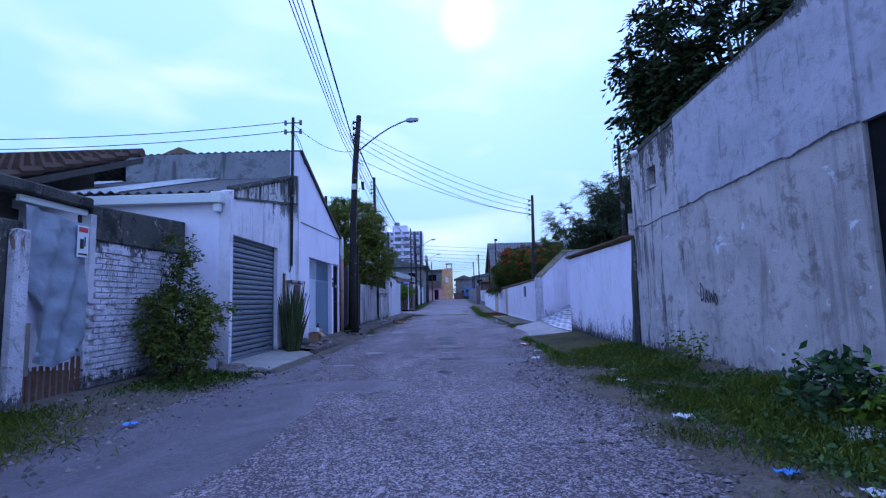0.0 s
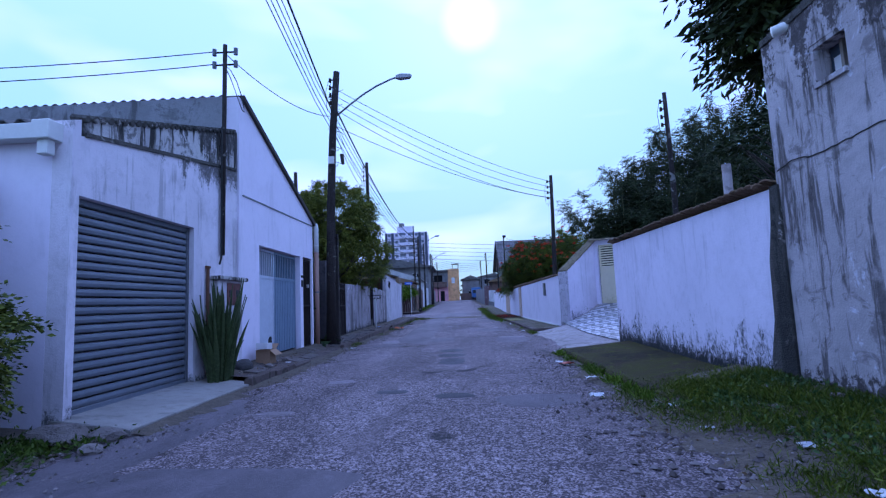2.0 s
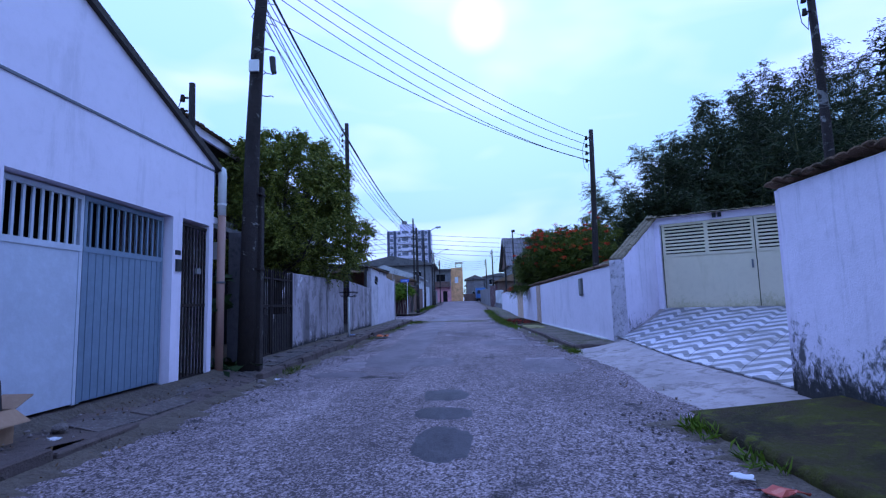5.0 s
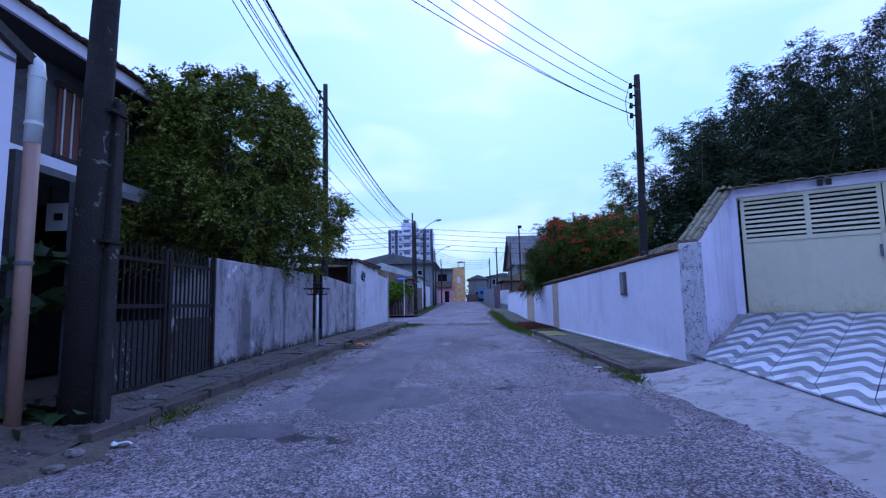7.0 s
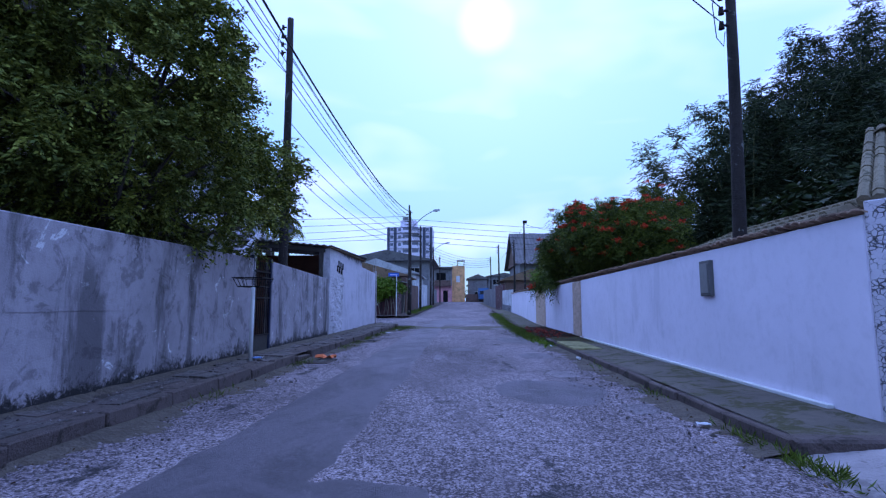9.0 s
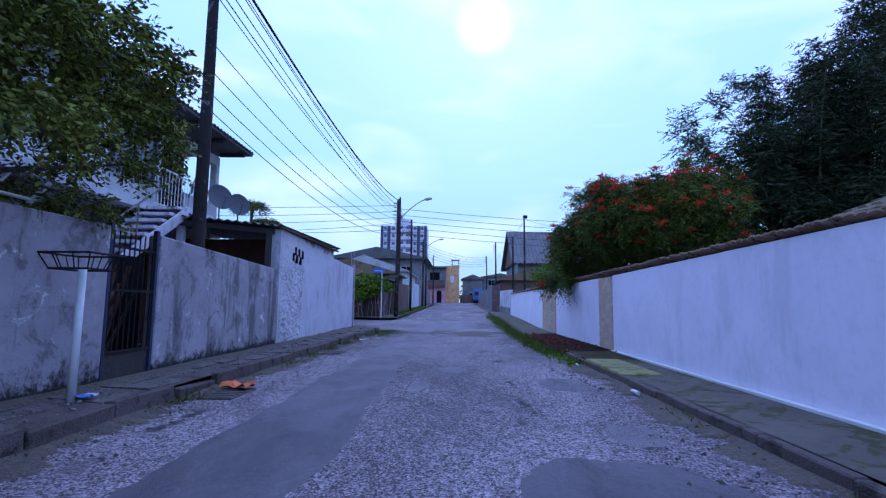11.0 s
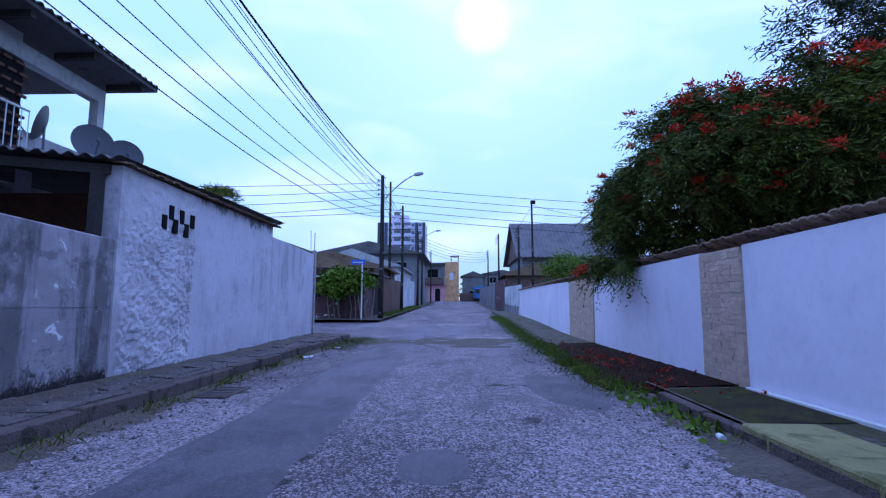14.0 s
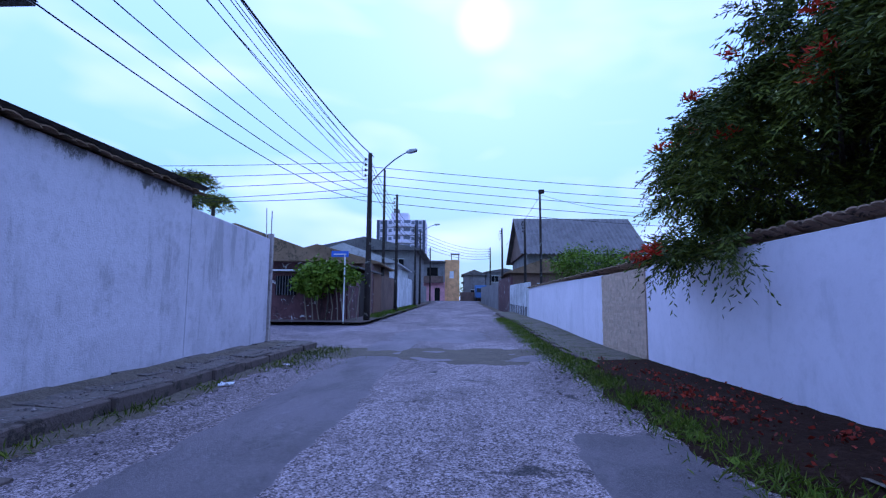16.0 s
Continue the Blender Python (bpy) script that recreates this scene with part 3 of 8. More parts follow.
# ---- walls of the left side ----
# whitewashed brick wall
WX = -4.5
bw = thing("brick_wall", (WX, 6, 0), "whitewashed brick yard wall with blackened crumbling top", "wall", kind="structure")
part("core", Geo().box(WX - 0.18, WX - 0.02, 6.12, 8.33, 0, 2.0), BRICK_WHITE, bw)
part("top_render", Geo().slab((WX + 0.012, 6.12), (WX + 0.012, 8.33), 0.2, 1.98, 2.42, 1.98, 2.55), BLACK_TOP, bw, "black mouldy render", bevel=0.02)
part("end_pier", Geo().box(WX - 0.2, WX + 0.03, 3.3, 5.12, 0, 2.05), BLACK_TOP, bw, bevel=0.02)
part("pier_front", Geo().box(WX + 0.03, WX + 0.14, 4.92, 5.1, 0.0, 1.95), BRICK_WHITE, bw, bevel=0.02)
part("lintel", Geo().box(WX - 0.2, WX + 0.03, 3.3, 6.13, 2.36, 2.5), BLACK_TOP, bw, "black mouldy lintel", bevel=0.02)

# garage building, lean-to and main gable
SX = -3.72
gar = thing("garage_building", (-7, 12, 0), "white-painted garage building with lean-to roof and gable", "building")
# lean-to street wall round the roller door (y 8.42 to 10.65, top 2.33)
for poly in ([(8.34, 0), (8.45, 0), (8.45, 3.12), (8.34, 3.08)], [(10.65, 0), (12.05, 0), (12.05, 3.55), (10.65, 3.317)], [(8.45, 2.33), (10.65, 2.33), (10.65, 3.317), (8.45, 2.95)]):
    part("wall_panel", Geo().prism(poly, 0, SX - 0.2, SX), SHED_WALL, gar, "patchy white paint over render")
part("parapet", Geo().prism([(8.45, 2.952), (12.05, 3.552), (12.05, 4.24), (8.45, 3.12)], 0, SX - 0.18, SX - 0.004), SHED_TOP, gar, "mould-blackened parapet")
part("ledge", Geo().prism([(8.5, 2.955), (12.0, 3.53), (12.0, 3.575), (8.5, 3.0)], 0, SX - 0.1, SX + 0.022), BLACK_TOP, gar, "mouldy ledge below the parapet")
part("front_wall", Geo().box(-9.5, SX - 0.201, 8.34, 8.54, 0, 3.0), WHITE_WALL, gar)
part("gutter", Geo().box(-9.5, -3.86, 8.2, 8.345, 2.86, 3.02).box(-4.0, -3.82, 8.16, 8.36, 2.845, 3.035).box(-3.97, -3.86, 8.2, 8.3, 2.7, 2.85), PVC_WHITE, gar, "white box gutter", bevel=0.008)
roof_g = Geo()
corrugated(roof_g, (-12, 8.25, 3.06), (SX - 0.19, 8.25, 3.06), (-12, 12.05, 4.24))
part("lean_to_roof", roof_g, FIBRE, gar, "dark weathered corrugated sheets")
for x0 in (-8.8, -6.5):
    part("skylight_sheet", corrugated(Geo(), (x0, 8.22, 3.09), (x0 + 0.9, 8.22, 3.09), (x0, 11.9, 4.235)), FIBRE_PALE, gar, "pale translucent corrugated sheet")
for i in range(30):
    f = i / 29
    yy, zz = 8.5 + f * 3.4, 3.16 + f * 1.06
    part("edge_tile", Geo().tube([(SX - 0.14, yy, zz + 0.01), (SX + 0.03, yy, zz - 0.02)], 0.04, 6), BLACK_TOP, gar)
part("upper_wall", Geo().box(-8.0, SX - 0.2, 12.0, 12.2, 3.0, 4.9), stucco("grey_render", (0.3, 0.3, 0.31), (0.07, 0.07, 0.07), 0.7, 0.5), gar, "bare grey render")
# main gable street wall with the car gate (y 12.95-15.3) and the small gate (y 15.6-16.32)
GT = 2.34
for poly in ([(12.05, 0), (12.95, 0), (12.95, 4.61), (12.2, 4.9), (12.05, 4.9)], [(12.95, GT), (15.4, GT), (15.4, 3.71), (12.95, 4.61)], [(15.4, 0), (15.62, 0), (15.62, 3.63), (15.4, 3.71)],
             [(15.62, GT + 0.02), (16.34, GT + 0.02), (16.34, 3.36), (15.62, 3.63)], [(16.34, 0), (16.46, 0), (16.46, 3.32), (16.34, 3.36)]):
    part("gable_panel", Geo().prism(poly, 0, SX - 0.2, SX + 0.03), WHITE_WALL, gar, "smooth white paint")
part("joint_strip", Geo().prism([(12.2, 3.13), (16.45, 3.22), (16.45, 3.245), (12.2, 3.155)], 0, SX + 0.03, SX + 0.045), IRON_GREY, gar)
part("verge_board", Geo().prism([(12.15, 4.88), (16.6, 3.24), (16.6, 3.34), (12.15, 4.97)], 0, SX - 0.3, SX + 0.09), WOOD, gar, "dark roof edge")
main_g = Geo()
corrugated(main_g, (-12, 12.1, 4.96), (SX - 0.25, 12.1, 4.96), (-12, 16.65, 3.28))
part("main_roof", main_g, FIBRE, gar)
for bx in ((-12, -11.8, 8.4, 16.4, 0, 3), (-11.79, SX - 0.2, 16.3, 16.45, 0, 3.25), (-11.79, SX - 0.25, 12.05, 12.19, 0, 2.99)):
    part("back_wall", Geo().box(*bx), SHED_WALL, gar)
# Near-black sheet paints the garage's unlit inside behind its gates.
part("side_door_backing", Geo().box(SX - 1.4, SX - 1.35, 12.2, 16.3, 0, 3.1), DARK, gar)

# low grey wall, and the higher walls up to the corner
lw = thing("wall_low_grey", (-3.7, 23, 0.1), "low mould-streaked grey rendered wall", "wall", kind="structure")
part("panel", Geo().slab((left_wall_x(19.95), 19.95), (left_wall_x(25.1), 25.1), 0.16, 0.05, 1.86, 0.05, 1.93), GREY_WALL, lw, bevel=0.015)
part("panel", Geo().slab((left_wall_x(26.05), 26.05), (left_wall_x(30.62), 30.62), 0.16, 0.05, 1.95, 0.05, 1.82), GREY_WALL, lw, bevel=0.015)
for y0, y1 in ((19.98, 25.08), (26.08, 30.6)):
    part("render_joint", Geo().slab((left_wall_x(y0) + 0.005, y0), (left_wall_x(y1) + 0.005, y1), 0.012, 1.03, 1.042), GREY_WALL, lw)
tw = thing("wall_house_street", (-3.9, 35, 0.1), "tall white and rough-cast house wall with pierced blocks", "wall", kind="structure")
part("rough_core", Geo().slab((left_wall_x(30.62) - 0.02, 30.64), (left_wall_x(32.35) - 0.02, 32.35), 0.16, 0.05, 2.7, 0.05, 2.72), TEXTURED, tw)
rc = Geo()
ny_, nz_ = 74, 110
for j in range(nz_ + 1):
    for i in range(ny_ + 1):
        yy, zz = 30.6 + 1.78 * i / ny_, 0.1 + 2.62 * j / nz_
        edge = min(1, (yy - 30.6) / 0.1, (32.38 - yy) / 0.08)
        lump = noise.noise(Vector((yy * 5, zz * 6, 2))) + 0.7 * noise.noise(Vector((yy * 13, zz * 15, 5))) + 0.35 * noise.noise(Vector((yy * 30, zz * 33, 8)))
        calm = 1.0 if zz < 2.0 else max(0.25, 1 - (zz - 2.0) * 3)
        rc.v.append((left_wall_x(yy) + 0.005 + 0.03 * edge + 0.034 * lump * calm * edge, yy, zz))
for j in range(nz_):
    for i in range(ny_):
        a = j * (ny_ + 1) + i
        rc.f.append((a, a + 1, a + ny_ + 2, a + ny_ + 1))
part("rough_panel", rc, TEXTURED, tw, "thick rough-cast render")
part("end_face", Geo().box(left_wall_x(30.6) - 0.18, left_wall_x(30.6) + 0.03, 30.56, 30.64, 0.1, 2.72), TEXTURED, tw)
part("white_panel", Geo().slab((left_wall_x(32.35), 32.35), (left_wall_x(35.8), 35.8), 0.18, 0.05, 2.74, 0.05, 2.8), GREYED_WHITE, tw, bevel=0.015)
part("white_panel", Geo().slab((left_wall_x(35.8), 35.8), (left_wall_x(39.25), 39.25), 0.18, 0.05, 2.56, 0.05, 2.5), GREYED_WHITE, tw, bevel=0.015)
part("corner_post", Geo().box(-4.05, -3.95, 39.25, 39.36, 0.0, 2.62).tube([(-4.0, 39.3, 2.6), (-4.0, 39.3, 3.15)], 0.012, 5).tube([(-4.08, 39.25, 2.3), (-4.09, 39.2, 3.2)], 0.01, 5), PALE_CONCRETE, tw)
part("side_wall", Geo().box(-14, -4.06, 39.12, 39.28, 0, 2.35), WHITE_FOOT, tw)
cop = Geo()
tile_row(cop, (left_wall_x(30.5) - 0.1, 30.5), (left_wall_x(35.95) - 0.1, 35.95), 2.77, 2.85, 0.45)
part("tile_edge", cop, TILE_ROOF, tw, "dark clay tile edge")

# ---- walls of the right side ----
big = thing("wall_tall_stucco", (3.2, 5, 0), "tall weathered stucco wall with cracks and black runs", "wall", kind="structure")
part("panel", Geo().slab((3.3, -8), (3.25, 1.4), -0.25, 0, 3.9), BIG_WALL, big)
part("panel", Geo().slab((3.25, 1.4), (3.22, 3.8), -0.25, 2.4, 3.85, 2.4, 3.72), BIG_COAT, big)
part("panel", Geo().slab((3.22, 3.8), (3.135, 6.7), -0.25, 0, 3.72, 0, 3.53), BIG_WALL, big)
part("panel", Geo().slab((3.135, 6.7), (3.1, 7.3), -0.25, 0, 3.53, 0, 3.5), BIG_RUNS, big)
part("panel", Geo().slab((3.1, 7.3), (3.09, 7.72), -0.25, 0, 2.72), BIG_RUNS, big)
part("panel", Geo().slab((3.1, 7.3), (3.09, 7.72), -0.25, 3.1, 3.5, 3.1, 3.48), BIG_RUNS, big)
part("panel", Geo().slab((3.09, 7.72), (3.08, 8.3), -0.25, 0, 3.48, 0, 3.42), BIG_RUNS, big)
coat = Geo()
for i in range(91):
    y = 3.8 + 2.9 * i / 90
    x = 3.19 - (y - 3.8) * 0.0276
    low = 2.41 - (y - 3.8) * 0.05 + 0.05 * noise.noise(Vector((y * 2.1, 1, 0))) + 0.025 * noise.noise(Vector((y * 8, 4, 0))) + 0.012 * noise.noise(Vector((y * 25, 7, 0)))
    high = 3.68 - (y - 3.8) * 0.055
    coat.v += [(x + 0.04, y, low), (x, y, low + 0.008), (x, y, high), (x + 0.04, y, high)]
coat.f += [(4 * i + k, 4 * i + k + 1, 4 * i + k + 5, 4 * i + k + 4) for i in range(90) for k in range(3)] + [(0, 3, 2, 1), (360, 361, 362, 363)]
part("upper_coat", coat, BIG_COAT, big, "thicker upper coat of render, ragged below")
part("end_return", Geo().box(3.33, 8.5, 8.05, 8.3, 0, 3.42), BIG_WALL, big)
# Near-black panel set a few centimetres behind the wall face.
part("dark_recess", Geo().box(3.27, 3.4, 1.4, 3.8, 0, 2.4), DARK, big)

ww = thing("wall_white_mouldy", (3.3, 11, 0.1), "white wall with mould-blackened foot and clay tile coping", "wall", kind="structure")
part("panel", Geo().slab((3.09, 8.32), (3.37, 14.25), -0.16, 0.05, 2.05, 0.05, 2.18), WHITE_MOULD, ww, bevel=0.015)
part("return_panel", Geo().slab((3.53, 14.25), (7.2, 17.2), 0.16, 0.05, 2.18, 0.3, 2.6), WHITE_MOULD, ww)
part("return_panel", Geo().slab((7.2, 17.2), (9.0, 19.3), 0.16, 0.3, 3.0), WHITE_MOULD, ww)
g = Geo()
tile_row(g, (3.17, 8.3), (3.45, 14.3), 2.085, 2.215, 0.32, 0.15)
part("coping_tiles", g, TILE_ROOF, ww, "broken clay coping tiles")
solid("vent_pipe", Geo().tube([(3.86, 10.55, 0.1), (3.86, 10.52, 2.84)], 0.06, 12), PALE_CONCRETE, "grey cement vent pipe behind the wall", "pipe", smooth=True)

lr = thing("wall_low_white", (3.4, 30, 0.1), "low white wall with clay tile coping and stone panels", "wall", kind="structure")
part("panel", Geo().slab((3.42, 20.38), (3.44, 30.56), -0.16, 0.1, 1.84, 0.05, 1.76), WHITE_FOOT, lr, bevel=0.01)
part("panel", Geo().slab((3.44, 31.5), (3.45, 36.8), -0.16, 0.05, 1.76, 0.05, 1.73), WHITE_FOOT, lr, bevel=0.01)
part("panel", Geo().slab((3.45, 39.35), (3.48, 51.2), -0.16, 0.05, 1.73, 0.15, 1.85), WHITE_FOOT, lr, bevel=0.01)
g = Geo()
tile_row(g, (3.5, 20.35), (3.53, 51.2), 1.855, 1.795, 0.26, 0.125)
part("coping_tiles", g, TILE_TAN, lr, "old clay coping tiles")

lt = thing("garden_shed_roof", (4.4, 24.5, 1.7), "old lichened tile roof close behind the white wall", "roof")
g = Geo()
for i in range(30):
    y = 22.5 + i * 0.2
    peak = 2.4 - 0.55 * max(0.0, (y - 25.4) / 3.0)
    for k in range(5):
        x0, x1 = 3.66 + k * 0.32, 3.66 + (k + 1.1) * 0.32
        g.tube([(x0, y, 1.76 + (peak - 1.76) * k / 5 + 0.02), (x1, y, 1.76 + (peak - 1.76) * (k + 1.1) / 5)], 0.1, 6, 0.085)
part("tile_rows", g, TILE_PALE, lt)
part("support_wall", Geo().box(3.7, 5.2, 22.5, 28.3, 0.1, 1.72), PALE_CONCRETE, lt)

# recessed gate: pillar, side wall, beam, gate
GL, GR = (5.1, 22.0), (8.6, 19.8)
gd = Vector((GR[0] - GL[0], GR[1] - GL[1])).normalized()
rec = thing("wall_gate_recess", (5, 21.5, 0.2), "white gate recess with tiled sloping side wall", "wall", kind="structure")
part("side_wall", Geo().slab((3.64, 20.32), GL, 0.16, 0.1, 1.95, 0.5, 3.1), WHITE_MOULD, rec)
part("pillar", Geo().slab((3.41, 20.36), (3.58, 20.14), 0.17, 0.1, 1.95), PITTED, rec, "pitted rough-cast pillar", bevel=0.01)
part("beam", Geo().slab((GL[0] - 0.1, GL[1] + 0.06), GR, 0.2, 2.95, 3.12), WHITE_WALL, rec)
part("gate_post", Geo().slab((GL[0] - 0.03, GL[1] + 0.02), (GL[0] + gd.x * 0.13, GL[1] + gd.y * 0.13), 0.16, 0.6, 2.95), WHITE_MOULD, rec)
part("back_wall", Geo().slab((GR[0], GR[1]), (9.2, 19.2), 0.2, 0.3, 3.12), WHITE_WALL, rec)
g = Geo()
tile_row(g, (5.0, 22.12), (8.7, 19.8), 3.15, 3.15, 0.5, 0.22)
part("beam_tiles", g, TILE_PALE, rec, "lichened clay tiles")


# ---- poles and street lamps ----
def pole(at, top, r, name="utility_pole", label="tarred wooden utility pole with insulators", arms=True, lean=0.0, taper=0.62):
    p = thing(name, at, label, "utility pole", "street poles")
    x, y, z = at
    part("shaft", Geo().tube([(x + lean * f ** 3 + 0.02 * math.sin(f * math.pi), y, z + (top - z) * f) for f in (0, 0.25, 0.5, 0.75, 1)], r, 12, r * taper), POLE_WOOD, p, smooth=True)
    if arms:
        for k in range(4):
            zz = top - 0.25 - 0.22 * k
            xi = x + lean - r * taper
            part("insulator", Geo().tube([(xi, y - r * 0.4, zz), (xi - 0.09, y - r * 0.4, zz)], 0.018, 6).tube([(xi - 0.09, y - r * 0.4, zz - 0.055), (xi - 0.09, y - r * 0.4, zz - 0.02), (xi - 0.09, y - r * 0.4, zz), (xi - 0.09, y - r * 0.4, zz + 0.05)], 0.042, 8, 0.03), IRON, p)
        part("jumper_wire", Geo().tube([(x + lean - r - 0.08, y - 0.03, top - 0.25), (x + lean - r - 0.17, y - 0.04, top - 0.6), (x + lean - r - 0.13, y - 0.05, top - 1.1), (x + lean - r - 0.03, y - 0.04, top - 1.22), (x + lean - r, y - 0.03, top - 1.0)], 0.007, 5), BLACK, p)
    return p


def street_lamp_arm(p, at, tip):
    a, b = Vector(at), Vector(tip)
    pts = [a + (b - a) * f + Vector((0, 0, 0.35 * math.sin(f * math.pi * 0.85) * 0.6)) for f in (0, 0.2, 0.4, 0.6, 0.8, 0.92)]
    part("arm", Geo().tube(pts, 0.026, 8), IRON_GREY, p, "curved steel lamp arm", smooth=True)
    e = pts[-1]
    d = (b - a).normalized()
    s = d.cross(Vector((0, 0, 1))).normalized()
    q = []
    for f, w, h0, h1 in ((-0.05, 0.05, -0.04, 0.05), (0.12, 0.1, -0.07, 0.07), (0.42, 0.08, -0.06, 0.05), (0.48, 0.03, -0.02, 0.03)):
        c = e + Vector((d.x, d.y, d.z * 0.15)) * f
        q.append([c + s * w + Vector((0, 0, h0)), c - s * w + Vector((0, 0, h0)), c - s * w * 0.7 + Vector((0, 0, h1)), c + s * w * 0.7 + Vector((0, 0, h1))])
    g = Geo()
    g.add([v for r in q for v in r], [(i * 4 + j, i * 4 + (j + 1) % 4, i * 4 + 4 + (j + 1) % 4, i * 4 + 4 + j) for i in range(3) for j in range(4)] + [(0, 1, 2, 3), (12, 13, 14, 15)])
    part("lamp_head", g, plain("lamp_housing", (0.3, 0.31, 0.32), 0.4, 30, 0.2), p, "grey lamp housing, unlit", bevel=0.008)


P2 = pole((-3.36, 16.95, 0.1), 7.67, 0.142, lean=0.28, taper=0.62)
street_lamp_arm(P2, (-3.1, 16.95, 6.4), (-1.25, 17.2, 7.5))
tangle = random.Random(21)
for k in range(7):
    z0 = 4.6 + 0.42 * k
    ring = [(-3.14 + 0.004 * k + (0.14 + 0.06 * tangle.random()) * math.cos(a) + tangle.uniform(-0.03, 0.03), 16.95 + 0.16 * math.sin(a), z0 + 0.3 * a / 5 + tangle.uniform(-0.06, 0.06)) for a in np.linspace(0.3, 5.4, 9)]
    part("cable_loop", Geo().tube(ring, 0.008, 4), BLACK, P2)
part("splice_case", Geo().tube([(-2.97, 16.9, 5.28), (-2.95, 16.9, 5.05), (-2.93, 16.9, 5.0)], 0.055, 8, 0.04), BLACK, P2, "black cable splice case")
PB = pole((-4.17, 16.62, 0.1), 4.75, 0.075)
P3 = pole((5.95, 16.95, 1.0), 6.56, 0.085)
P4 = pole((3.75, 22.96, 0.1), 5.9, 0.1)
P4.rotation_euler = (0, radians(1.6), 0)
PL = pole((-4.2, 27.76, 0.1), 8.2, 0.12)
P5 = pole((-3.3, 47.6, 0.35), 7.05, 0.13)
street_lamp_arm(P5, (-3.2, 47.6, 5.9), (-1.6, 46.9, 6.85))

# ---- trees ----
def ellipsoid(rng, n, c, r, shell=0.55):
    d = rng.normal(size=(n, 3))
    d /= np.linalg.norm(d, axis=1)[:, None]
    return np.array(c) + d * np.array(r) * (rng.uniform(shell ** 3, 1, n) ** (1 / 3))[:, None]


def sprays(rng, centres, heart, n, length, per, droop=0.35):
    """Twigs that reach out of the crown from each centre, with leaves on both sides: the leaves' places and directions."""
    c = np.repeat(np.asarray(centres, dtype=np.float64), n, axis=0)
    o = c - np.array(heart)
    o /= np.linalg.norm(o, axis=1)[:, None] + 1e-6
    d = o * 0.55 + rng.normal(size=c.shape) * 0.65 + [0, 0, 0.15]
    d /= np.linalg.norm(d, axis=1)[:, None]
    ln = (length * rng.uniform(0.5, 1.25, len(c)))[:, None, None]
    f = np.linspace(0.12, 1, per)[None, :, None]
    p = c[:, None, :] + d[:, None, :] * ln * f - np.array([0, 0, droop]) * ln * f ** 2
    side = np.cross(d, [0, 0, 1.0])
    side /= np.linalg.norm(side, axis=1)[:, None] + 1e-6
    sign = np.where(np.arange(per) % 2, 1.0, -1.0)[None, :, None]
    w = d[:, None, :] * 0.6 + side[:, None, :] * sign * 0.75 - np.array([0, 0, droop]) + rng.normal(size=p.shape) * 0.22
    return (p + rng.normal(size=p.shape) * 0.012).reshape(-1, 3), w.reshape(-1, 3)


def tree(name, foot, blobs, clumps, per, spread, size, leaf, label, seed, slim=0.45, droop=0.3, trunk=0.16, limbs=14, category="tree", twigs=None):
    """blobs: centres and radii of the crown's masses. Clumps of leaves fill them; limbs reach into some."""
    rng = np.random.default_rng(seed)
    t = thing(name, foot, label, category)
    cl = np.concatenate([ellipsoid(rng, max(4, int(clumps * b[2])), b[0], b[1]) for b in blobs])
    top = np.array(blobs[0][0])
    f = np.array(foot)
    g = Geo()
    mid = f + (top - f) * 0.45 + [0.1, -0.1, 0]
    g.tube([f, f + (mid - f) * 0.5 + [0.06, 0.04, 0], mid, top], trunk, 9, trunk * 0.3)
    part("trunk", g, BARK, t, smooth=True)
    g = Geo()
    for c in cl[rng.permutation(len(cl))[:limbs]]:
        s = mid + (top - mid) * rng.uniform(0, 0.8)
        g.tube([s, s + (c - s) * 0.5 + rng.normal(size=3) * 0.12, c], trunk * 0.32, 5, trunk * 0.06)
    part("branchwork", g, BARK, t)
    k = rng.uniform(0.5, 1.5, len(cl))
    pts = np.concatenate([c + rng.normal(size=(int(per * q), 3)) * spread * np.array([1, 1, 0.7]) for c, q in zip(cl, k)])
    dirs = None
    if twigs:
        pts, dirs = sprays(rng, cl, f + (top - f) * 0.8, *twigs, droop)
    leaves("crown", pts, size, leaf, t, rng, slim, droop, dirs=dirs)
    return t, cl, rng


tree("yard_tree", (-5.2, 22.6, 0.1), [((-4.75, 22.7, 3.95), (1.85, 2.4, 1.85), 1), ((-4.0, 23.6, 3.0), (1.45, 2.1, 1.15), 0.5), ((-5.6, 21.9, 3.1), (1.2, 1.4, 1.3), 0.35), ((-5.0, 21.2, 4.4), (0.9, 1.1, 0.9), 0.1), ((-4.5, 22.4, 4.6), (1.5, 1.8, 1.15), 0.4)], 270, 10, 0.19, 0.062, LEAF_TREE, "dense small-leaved tree in a front yard", 3, limbs=50, slim=0.5, twigs=(20, 0.34, 16))
tree("overhanging_tree", (6.4, 10.6, 0.3), [((6.3, 10.6, 6.6), (2.3, 2.5, 2.1), 1), ((4.9, 10.6, 5.4), (0.9, 1.0, 1.1), 0.35), ((5.6, 9.6, 4.7), (0.9, 0.7, 0.8), 0.2)], 190, 10, 0.22, 0.19, LEAF_DARK, "dark broad-leaved tree hanging over the tall wall", 4, slim=0.36, droop=0.5, limbs=70, twigs=(11, 0.5, 8))
